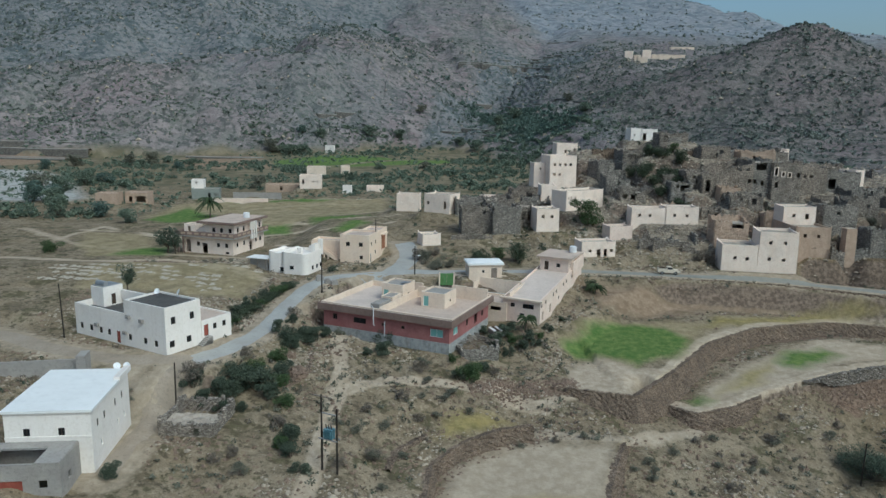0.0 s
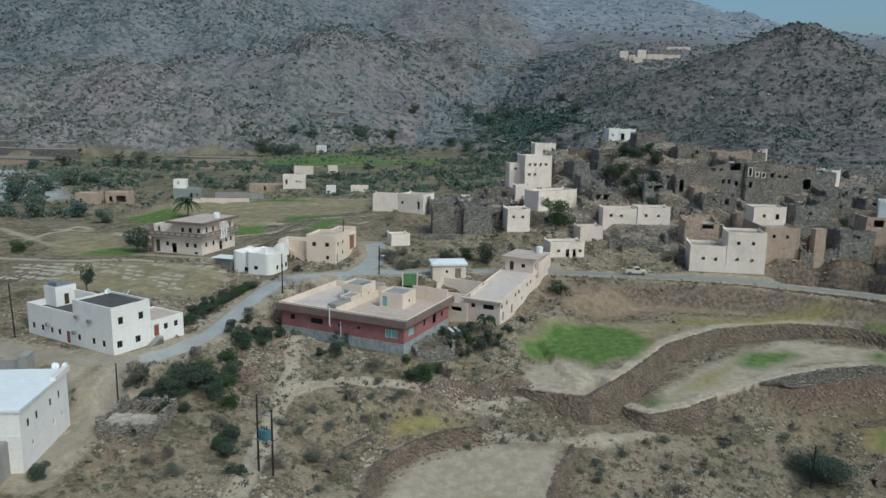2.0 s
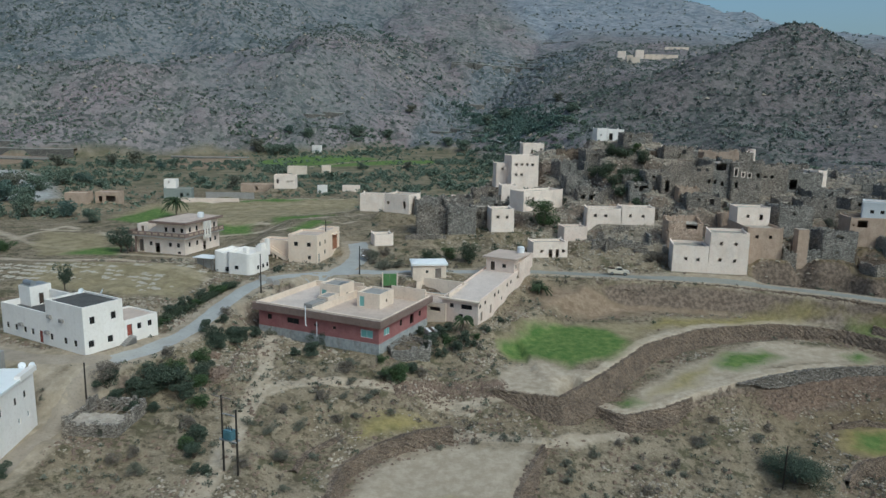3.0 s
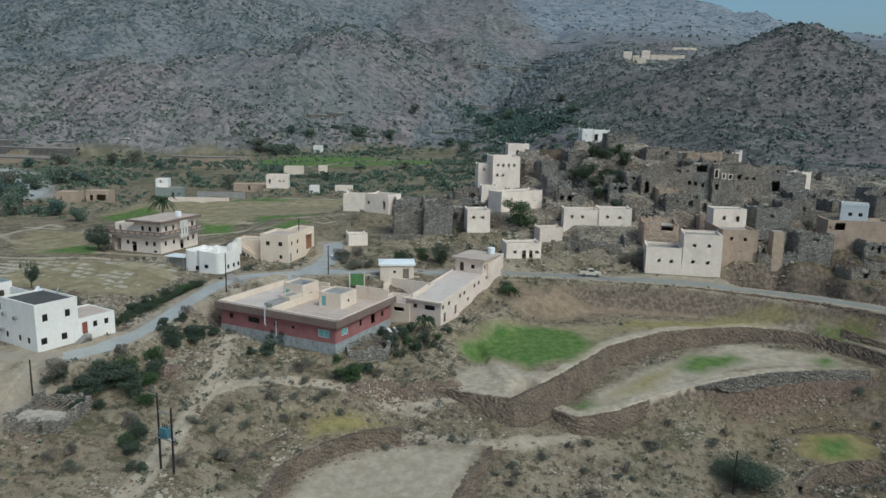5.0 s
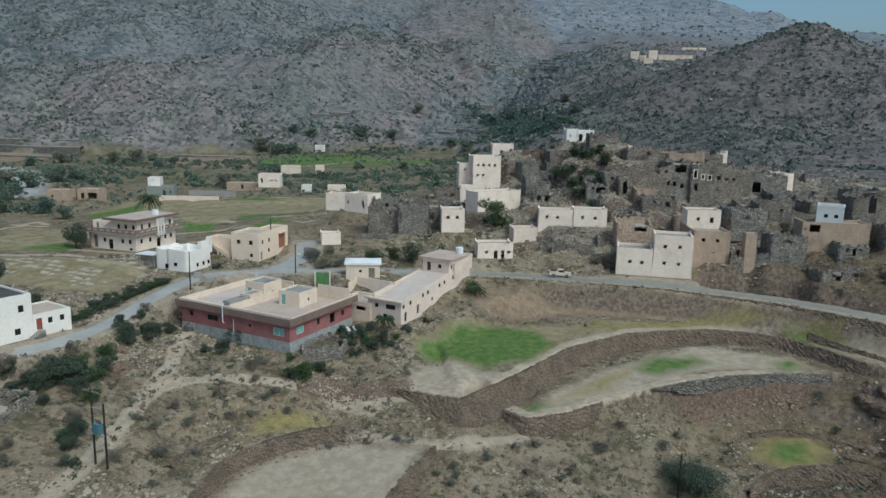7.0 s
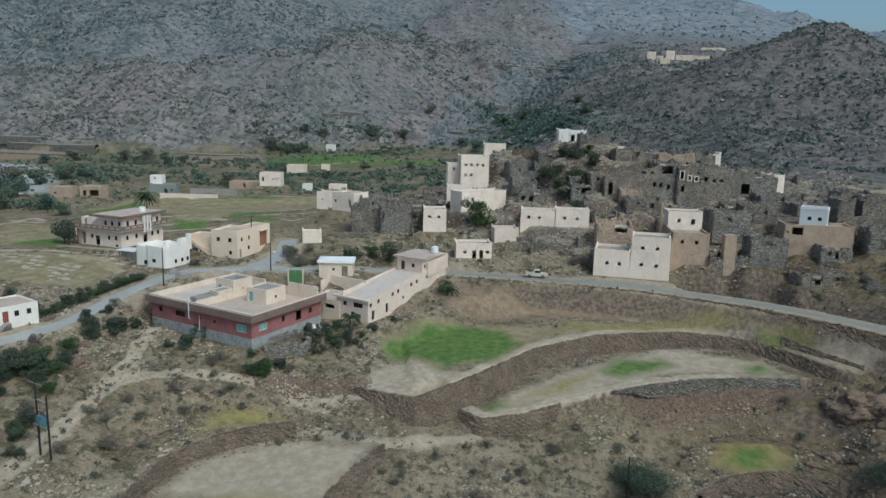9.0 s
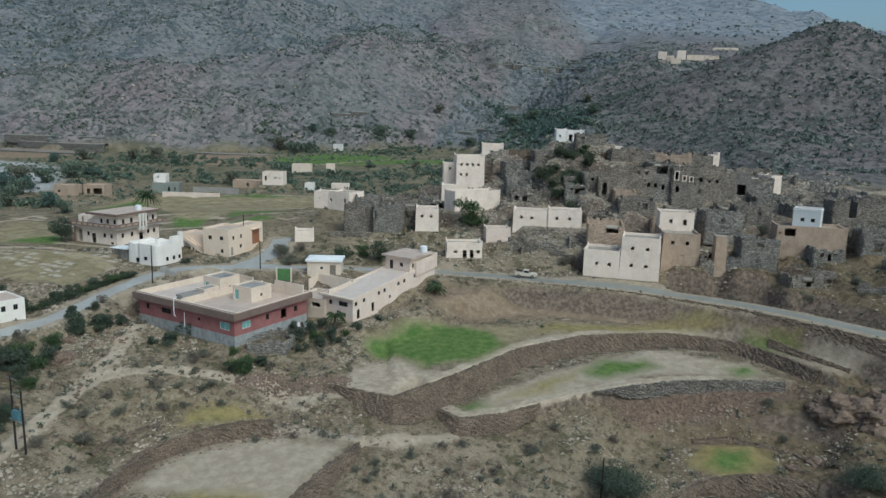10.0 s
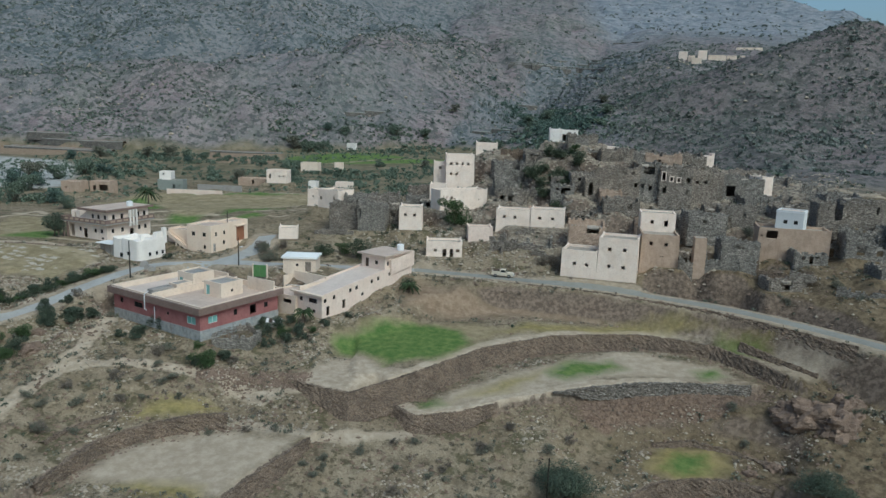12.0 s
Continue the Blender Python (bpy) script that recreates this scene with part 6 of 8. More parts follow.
ruin("big_ruin_b", "large rubble house with an open upper gallery", 5.2, 10, (9.2, 9.6, 9.8, 9.4), 22, STONE_GREY, {"f": [(0.9, 2.9, 0.8, 1.4), (2.4, 6.6, 3.4, 2.2), (3.2, 2.4, 0.9, 1.5)]}, beams=4, roof=0.8, ragged=0.6)
ruin("big_ruin_c", "large rubble house with white-rimmed windows", 8.4, 10, (8.8, 8.9, 8.6, 9.0), 23, holes={"f": [(0.9, 5.0, 0.9, 2.2), (3.0, 4.8, 0.8, 1.2), (4.9, 4.6, 0.8, 1.2), (1.4, 1.6, 1.1, 1.7), (7.2, 1.4, 0.6, 0.8), (7.4, 4.7, 0.7, 0.9)]}, roof=1.0, ragged=0.35)
ruin("big_ruin_d", "tall rubble house with two small windows", 8.2, 9, (8.2, 7.6, 7.4, 8.0), 37, STONE_WARM, holes={"f": [(1.2, 4.5, 0.7, 0.9), (3.4, 4.4, 0.6, 0.8), (5.4, 2.6, 0.5, 0.6)]}, roof=1.0, ragged=0.5)
x, y, z, yaw = SITES["big_ruin_c"]
for u, v, w, h in ((0.9, 5.0, 0.9, 2.2), (3.0, 4.8, 0.8, 1.2), (4.9, 4.6, 0.8, 1.2)):
    g = Geo()
    for a, b, c, e in ((u - w / 2 - 0.2, v - 0.2, u + w / 2 + 0.2, v), (u - w / 2 - 0.2, v + h, u + w / 2 + 0.2, v + h + 0.2), (u - w / 2 - 0.2, v, u - w / 2, v + h), (u + w / 2, v, u + w / 2 + 0.2, v + h)):
        g.box(a, -0.42, b, c, -0.2, e)
    rim = [o for o in bpy.data.objects if o.name.startswith("stone_house") and o.get("label") == "large rubble house with white-rimmed windows"][0]
    part("window_rim", g, OLD_WHITE, rim, "whitewashed window surround")
ruin("mud_front", "mud-plastered low house front with a dark door below the ruins", 5.4, 3.2, (3.6, 3.4, 3.8, 3.8), 35, MUD, {"f": [(4.3, 0.2, 0.9, 1.7)]}, roof=1.0, ragged=0.25)
ruin("flat_ruin", "rubble house with a level pale earth roof", 6.4, 5, (3.6, 3.5, 3.7, 3.6), 36, STONE, {"f": [(2.2, 1.4, 0.7, 0.9)]}, roof=1.0, ragged=0.15)
ruin("ruin_back_a", "low ruin on the back of the hill", 12, 8, (4.0, 3.4, 4.2, 4.4), 24, STONE_GREY, {"f": [(4, 1.4, *w1)]}, roof=0.8)
ruin("ruin_back_b", "broken ruin row on the back of the hill", 13, 8, (4.6, 4.0, 4.8, 4.2), 25, holes={"f": [(3, 1.2, 1.2, 1.6), (8, 1.4, 1.0, 1.2)]}, beams=6, roof=0.6)
ruin("ruin_back_c", "rubble house joined to a white end wall", 11, 9, (6.0, 5.2, 5.4, 6.0), 26, STONE_GREY, holes={"f": [(2.0, 0.6, 2.6, 3.0)]}, roof=0.9)
ruin("ruin_behind_road", "beige ruin with a wide dark opening", 8.5, 5, (5.6, 5.2, 6.4, 6.4), 27, MUD, {"f": [(5.6, 3.4, 3.0, 1.9)]}, roof=0.95, thick=0.45, ragged=0.14)
ruin("stone_box", "tall grey rubble house with a broken top window", 8, 6, (7.0, 6.6, 6.2, 6.8), 28, STONE_GREY, {"f": [(3.6, 4.8, 2.2, 0.9), (3.8, 1.6, 0.5, 0.5)], "r": [(3, 2, 1.0, 2.0)]}, ragged=0.5, roof=0.6)
ruin("mid_ruin", "rubble house behind the beige house", 9, 7, (5.4, 5.2, 4.4, 5.4), 29, STONE_GREY, {"f": [(3.8, 3.0, 0.7, 0.7)]}, roof=0.8, ragged=0.6)
ruin("mid_ruin_b", "broken rubble house with a dark doorway", 8, 7, (4.6, 5.4, 4.4, 4.0), 30, STONE, {"f": [(2.0, 0.4, 1.2, 2.0), (5.6, 2.4, 0.8, 0.9)]}, beams=4)
ruin("right_ruin_a", "tall rubble ruin with an open doorway", 6, 7, (5.6, 6.4, 5.6, 6.0), 31, STONE, {"f": [(4.2, 2.0, 1.6, 3.6)]}, ragged=0.7)
ruin("right_ruin_b", "tall rubble house with one high window", 9, 8, (6.2, 6.0, 5.6, 6.0), 32, STONE, {"f": [(6.6, 3.4, 0.7, 1.4)]}, ragged=0.5, roof=0.6)
ruin("right_ruin_c", "collapsed rubble house full of fallen stones", 10, 8, (5.0, 2.6, 6.0, 5.4), 33, STONE_GREY, {"f": [(3.0, 0.6, 2.0, 2.2), (6.6, 0.6, 1.2, 1.6)]}, beams=8, ragged=1.4)
ruin("front_ruin", "roofless low stone ruin near the dirt lane", 7.4, 8.6, (2.1, 1.8, 1.7, 2.2), 34, STONE, {"f": [(5.2, 0.2, 1.2, 1.3)]}, beams=7, roof=0.5, ragged=0.7, group="low stone ruins")
LABELS = ("roofless rubble house on the old village hill", "rubble house with a sagging earth roof", "low broken rubble house with dark openings")
for i, (x, y, w, d, h) in enumerate(HILL_RUINS):
    rng = random.Random(900 + i)
    hs = tuple(h * rng.uniform(0.75, 1.2) for _ in range(4))
    hl = [(w * rng.uniform(0.45, 0.55), h * rng.uniform(0.0, 0.25), rng.uniform(0.8, 1.8), rng.uniform(1.2, 2.0)), (w * rng.uniform(0.2, 0.4), h * rng.uniform(0.2, 0.5), rng.uniform(0.6, 1.2), rng.uniform(0.8, 1.5)), (w * rng.uniform(0.6, 0.85), h * rng.uniform(0.2, 0.5), rng.uniform(0.6, 1.4), rng.uniform(0.8, 1.5))]
    ruin(f"hill_ruin_{i}", LABELS[i % 3], w, d, hs, 700 + i, (STONE, STONE_GREY, STONE_WARM, MUD)[i % 4] if i % 8 == 3 or i % 4 < 3 else STONE_GREY, {"f": hl}, beams=(0, 0, 4)[i % 3], roof=(0.0, 1.0, 0.5)[i % 3], ragged=0.7)
# plastered pillar between the ruins
r = thing("plastered_pillar", "tall beige plastered remnant of a house wall", "ruin", pose(97.2, 171.8, 22.6, 0, 0, 2), "ruined stone houses")
Block(r, 0, 0, 0, 2.7, 2.4, 7.6, MUD, 0, 2, 0.01, ROOF_EARTH, wobble=0.15).build()
# free-standing broken walls, terraces of the old village
for i, (xa, ya, xb, yb, h0, h1) in enumerate((
        (94, 171.8, 97.2, 171.6, 5.6, 4.0), (99.9, 172.2, 103, 171.4, 3.0, 3.6), (111, 169.6, 117, 168, 3.4, 3.0), (117, 168, 127, 166.4, 3.6, 2.6), (100, 172.5, 101, 182, 4.0, 4.4), (111, 171, 112, 178, 3.6, 5.0),
        (60, 183, 67, 183.4, 0.7, 0.9), (60, 199.5, 76, 198, 1.6, 1.8), (76, 197, 95, 196.5, 1.8, 1.6), (94, 199, 112, 199.5, 1.8, 2.2), (88, 190, 100, 192, 2.2, 1.6),
        (20, 204, 31, 204.5, 1.8, 2.2), (1, 188.5, 12, 187.6, 1.4, 1.8), (52, 214, 62, 216.5, 1.8, 2.2), (66, 226, 80, 228, 2.0, 1.8), (112, 192, 124, 190, 3.2, 2.4), (118, 200, 132, 198, 2.4, 3.0), (106, 203, 116, 204, 2.2, 2.0),
        (132, 168, 141, 166, 2.8, 1.6), (124, 160, 134, 157, 1.8, 1.2), (47, 236, 62, 240, 2.4, 2.0), (70, 240, 84, 242, 2.2, 2.4), (138, 178, 147, 180, 3.4, 2.6), (31, 197, 37, 199, 1.8, 1.5))):
    z = min(ground(xa, ya), ground(xb, yb))
    r = thing("broken_wall", "broken rubble wall among the ruins", "wall", pose(xa, ya, z, 0, 0, math.degrees(math.atan2(yb - ya, xb - xa))), "broken walls")
    ruin_wall(r, (0, 0), (math.hypot(xb - xa, yb - ya), 0), 0, h0, h1, 300 + i, (STONE, STONE_GREY, DRYWALL)[i % 3], 0.55, [(4.2, 0.2, 0.9, 1.5)] if i == 3 else (), ragged=0.7)

# low stubs of fallen houses and yard walls stepping up the hill
stub_rng = random.Random(41)
placed = 0
while placed < 46:
    x, y = stub_rng.uniform(46, 132), stub_rng.uniform(178, 236)
    yaw = stub_rng.choice((0, 0, 0, 90)) + stub_rng.uniform(-14, 14)
    n = stub_rng.uniform(3.5, 9.5)
    ex, ey = math.cos(radians(yaw)), math.sin(radians(yaw))
    clear = True
    for px, py, a, hw, hd, z in PADS:
        ca, sa = math.cos(radians(a)), math.sin(radians(a))
        for k in (0, n / 2, n):
            dx, dy = x + ex * k - px, y + ey * k - py
            if abs(dx * ca + dy * sa) < hw + 0.3 and abs(dy * ca - dx * sa) < hd + 0.3:
                clear = False
    if not clear:
        continue
    placed += 1
    z = min(ground(x, y), ground(x + ex * n, y + ey * n))
    r = thing("broken_wall", "low stub of a fallen rubble wall on the village hill", "wall", pose(x, y, z, 0, 0, yaw), "broken walls")
    ruin_wall(r, (0, 0), (n, 0), 0, stub_rng.uniform(1.0, 3.0), stub_rng.uniform(0.6, 2.2), 800 + placed, stub_rng.choice((STONE, STONE_GREY)), 0.55, [(n * 0.5, 0.3, 1.0, 1.4)] if placed % 4 == 0 else (), ragged=0.8)


# ---- dry-stone faces of the terraces ----
def dry_stone(name, label, line, batter=0.22, cell=0.45, seed=1, kind="structure", material=None):
    """The battered stone face below the edge of a terrace: x, y, top, drop."""
    pts = []
    for p, q in zip(line, line[1:]):
        m = max(1, int(math.hypot(q[0] - p[0], q[1] - p[1]) / cell))
        pts += [tuple(a + (b - a) * k / m for a, b in zip(p, q)) for k in range(m)]
    pts.append(line[-1])
    rows = 13
    rng, g = random.Random(seed), Geo()
    for i, (x, y, top, drop) in enumerate(pts):
        a, b = pts[max(i - 2, 0)], pts[min(i + 2, len(pts) - 1)]
        tx, ty = b[0] - a[0], b[1] - a[1]
        n = math.hypot(tx, ty)
        ox, oy = ty / n, -tx / n
        rag = rng.uniform(-0.12, 0.16)
        for k in range(rows):
            f = (k - 1) / (rows - 3)
            z = top + 0.12 + rag * 0.8 - max(f, 0) * (drop + 0.9 * min(1.0, drop))
            off = -0.7 if k == 0 else 0.45 + batter * max(f, 0) * drop + rng.uniform(-0.13, 0.13)
            g.v.append((x + ox * off + rng.uniform(-0.08, 0.08), y + oy * off + rng.uniform(-0.08, 0.08), z + rng.uniform(-0.05, 0.05) - (0.25 if k == 0 else 0)))
    for i in range(len(pts) - 1):
        for k in range(rows - 1):
            a = i * rows + k
            g.f.append((a, a + 1, a + rows + 1, a + rows))
    return single(name, g, material or DRYWALL, label, "wall", kind=kind)


dry_stone("terrace_wall_upper", "long brown dry-stone terrace wall", TERRACE_UPPER, 0.55, seed=1)
dry_stone("terrace_wall_lower", "low brown dry-stone terrace wall, partly fallen", [(x, y, z, min(h, 1.8)) for x, y, z, h in TERRACE_LOWER[:3]] + [(56.5, 121.3, 7.0, 0.7)], 0.8, seed=2)
dry_stone("terrace_wall_middle", "grey dry-stone terrace face above a tumbled slope", [(66.5, 125.9, 8.2, 0.05), (70.4, 127.3, 8.65, 0.5)] + [(x, y, z, min(h, 1.3)) for x, y, z, h in TERRACE_LOWER[4:]], 0.35, seed=12, material=DRY_GREY)
dry_stone("terrace_wall_front", "curved low dry-stone field wall", TERRACE_FRONT, 0.5, seed=3)
dry_stone("terrace_wall_pale", "low dry-stone wall beside the pale field", TERRACE_PALE, 0.6, seed=4)
dry_stone("terrace_wall_pocket", "curved dry-stone wall below the small green field", TERRACE_POCKET, 0.5, seed=5)
ROAD_BANK = [(x + dx, y - 3.0, z - 0.1, 1.5) for (x, y, z), dx in zip(ROAD_RIGHT[1:8], (0, 0, -0.5, -1, -1.4, -1.9, -2.2))]
dry_stone("road_bank_wall", "rough stone edge below the village road", ROAD_BANK, 0.7, seed=6)
for i, line in enumerate((
        [(-26, 107.5, 14.0, 1.6), (-23, 113, 14.6, 1.8), (-23.5, 119, 15.2, 1.5)],
        [(84, 124.5, 3.2, 1.2), (91, 126.2, 4.0, 1.6), (98, 124.4, 4.2, 1.6), (103, 121, 4.0, 1.2)], [(-8, 92.5, 8.2, 0.8), (-7, 98, 9.0, 1.0), (-3, 103, 9.2, 0.9)], [(103, 147, 13.6, 1.3), (109, 141, 13.4, 1.6), (114, 136, 13.0, 1.6)])):
    line = [(x, y, ground(x, y) + 0.25, h) for x, y, z, h in line]
    dry_stone("field_bank", "low tumbled dry-stone field bank", line, 0.6, seed=20 + i)


# ---- old stepped fields of the gorge and the mountain foot ----
STEP_WALL = surface("pale_step_wall", (0.3, 0.298, 0.275), (0.37, 0.36, 0.33), (0.22, 0.215, 0.195), 6, 0.8, 0.95, 0.3)
STEP_STONE = rubble("dark_step_stone", (0.1, 0.095, 0.086), (0.23, 0.215, 0.195), (0.155, 0.145, 0.13), 0.6, 0.6)
STEP_FIELD = surface("stubble_field", (0.2, 0.208, 0.172), (0.265, 0.268, 0.22), (0.13, 0.14, 0.115), 8, 1.0, 1.0, 0.2, stained=0.6, stain=(0.11, 0.125, 0.09))
BROWN_FIELD = surface("ploughed_field", (0.205, 0.148, 0.111), (0.262, 0.193, 0.148), (0.164, 0.119, 0.0902), 8, 1.0, 1.0, 0.2)


def stepped_field(x, y, length, width, h, field, seed, stone=None):
    """A narrow level field cut across a slope and held by a low straight wall with a pale earth lip."""
    rng = random.Random(seed)
    e = 24.0
    gx_, gy_ = ground(x + e, y) - ground(x - e, y), ground(x, y + e) - ground(x, y - e)
    n = math.hypot(gx_, gy_) or 1
    ux, uy = gx_ / n, gy_ / n
    m = max(6, int(length / 4))
    bow, z0 = rng.uniform(-0.05, 0.08) * length, ground(x, y) + h * 0.75
    g, w, lip = Geo(), Geo(), Geo()
    for i in range(m + 1):
        t = 2 * i / m - 1
        px, py = x - uy * t * length / 2 + ux * bow * t * t, y + ux * t * length / 2 + uy * bow * t * t
        z = z0 + 0.5 * t * rng.uniform(0.6, 1.0)
        k = width * (1 - 0.6 * abs(t) ** 3) * rng.uniform(0.85, 1.1)
        for q, zz in ((0.3, z), (k, z + 0.15), (k + 2.5, z - 3.0)):
            g.v.append((px + ux * q, py + uy * q, zz))
        for q, zz in ((0.2, z - 0.05), (-0.1 - rng.uniform(0, 0.3), z - h * 0.5), (-0.7, z - h - 4.0)):
            w.v.append((px + ux * q, py + uy * q, zz))
        for q, zz in ((-0.15, z - 0.3), (-0.1, z + 0.1 + rng.uniform(-0.1, 0.12)), (0.9, z + 0.06)):
            lip.v.append((px + ux * q, py + uy * q, zz))
    for i in range(m):
        for o in (g, w, lip):
            o.f += [(3 * i + k, 3 * i + k + 1, 3 * i + k + 4, 3 * i + k + 3) for k in range(2)]
    r = thing("stepped_field", "narrow stepped field with a stone wall on the slope", "terrace", pose(0, 0, 0), "stepped fields", "structure")
    part("field", g, field, r)
    part("wall", w, stone or STEP_STONE, r)
    part("lip", lip, STEP_WALL, r, "pale earth lip")


STEPS = [(60, 822, 120), (80, 840, 110), (45, 800, 80), (85, 862, 70), (150, 965, 50), (120, 880, 70), (30, 728, 26), (40, 680, 34), (78, 645, 44), (82, 678, 36), (62, 700, 24), (95, 632, 30), (70, 618, 26),
         (14, 602, 44), (34, 578, 44), (44, 530, 40), (-85, 575, 46), (96, 655, 30), (105, 610, 26), (60, 745, 34), (90, 770, 44), (30, 560, 34)]
def contour(x, y, run):
    """A place that many metres further along the contour."""
    for _ in range(int(abs(run) / 4)):
        e = 24.0
        gx_, gy_ = ground(x + e, y) - ground(x - e, y), ground(x, y + e) - ground(x, y - e)
        k = math.copysign(4 / (math.hypot(gx_, gy_) or 1), run)
        x, y = x - gy_ * k, y + gx_ * k
    return x, y


pieces = []
for x, y, n in STEPS:
    m = max(1, round(n / 26))
    pieces += [(*contour(x, y, (k - (m - 1) / 2) * n / m), n / m * 1.15) for k in range(m)]
for i, (x, y, n) in enumerate(pieces):
    stepped_field(x, y, n, 5.5 + (i * 7) % 5, 1.6 + 0.3 * (i % 3), STEP_FIELD, i)
for i, (x, y, n) in enumerate(((-275, 444, 70), (-272, 452, 76), (-270, 460, 70), (-276, 467, 60), (-150, 478, 50))):
    stepped_field(x, y, n, 9, 1.5, BROWN_FIELD, 50 + i)

# ---- poles, vehicle, rocks ----
def pole(x, y, h, label, lean=0.0, arm=0.0, lamp=False):
    z = ground(x, y)
    r = thing("utility_pole", label, "pole", pose(x, y, z, 0, lean, 0), "utility poles")
    part("shaft", Geo().tube((0, 0, -0.8), (0, 0, h), 0.15, 0.1, 8), POLE, r)
    if arm:
        part("crossarm", Geo().box(-arm, -0.06, h - 0.35, arm, 0.06, h - 0.22), POLE, r)
        for k in (-0.9, 0.0, 0.9):
            part("insulator", Geo().tube((k * arm, 0, h - 0.22), (k * arm, 0, h + 0.05), 0.06, 0.035, 6), WHITE_PAINT, r)
    if lamp:
        part("lamp_arm", Geo().tube((0, 0, h - 2.6), (0.7, -0.2, h - 2.2), 0.035, 0.03, 6), STEEL, r)
        part("lamp_head", Geo().blob((0.9, -0.25, h - 2.15), 0.42, 0.2, 0.14, random.Random(3), 0.05, 5, 8), WHITE_PAINT, r, "white street lamp head", True)
    return r


pole(-39.5, 98.4, 7.9, "dark wooden pole at the road corner", 0.5)
pole(-65.3, 116.4, 9.6, "dark wooden pole behind the white house", -1.5)
pole(-26.1, 144.7, 8.3, "dark wooden pole at the roadside", 0.4)
pole(-7.3, 158.7, 6.6, "dark pole with a white street lamp", 0.0, 0, True)
pole(-18.0, 175.3, 9.6, "dark wooden pole beside the peach house", 0.6)
pole(66.4, 104.7, 7.2, "dark wooden pole beside a large bush", 0.5)
z = ground(-16.3, 88.7)
r = thing("transformer_poles", "two dark poles carrying a small blue-grey transformer", "transformer", pose(-16.3, 88.7, z, 0, 0, math.degrees(math.atan2(-1.0, 2.2))))
part("shaft", Geo().tube((0, 0, -0.8), (0, 0, 10.8), 0.16, 0.11, 8), POLE, r)
part("shaft", Geo().tube((2.4, 0, -0.8), (2.4, 0, 9.2), 0.16, 0.12, 8), POLE, r)
part("crossarm", Geo().box(-1.6, -0.08, 10.45, 1.6, 0.08, 10.6), GREY_WOOD, r, "pale wooden crossarm")
part("platform", Geo().box(-0.25, -0.45, 4.7, 2.65, -0.28, 4.85).box(-0.25, 0.28, 4.7, 2.65, 0.45, 4.85), STEEL, r)
t = part("transformer_tank", Geo().box(0.55, -0.4, 4.85, 1.85, 0.4, 6.1).box(0.5, -0.45, 6.1, 1.9, 0.45, 6.18), TRANSFORMER, r, "blue-grey transformer tank")
g = Geo()
for k in range(6):
    g.box(0.6 + 0.21 * k, -0.56, 5.0, 0.66 + 0.21 * k, -0.4, 6.0)
part("cooling_fin", g, TRANSFORMER, t)
for k in range(3):
    part("bushing", Geo().tube((0.8 + 0.4 * k, 0, 6.18), (0.65 + 0.4 * k, 0, 6.75), 0.09, 0.06, 7), DARK_WOOD, t, "dark porcelain bushing")
part("fuse_bar", Geo().box(-0.1, -0.06, 8.2, 2.5, 0.06, 8.32), STEEL, r)


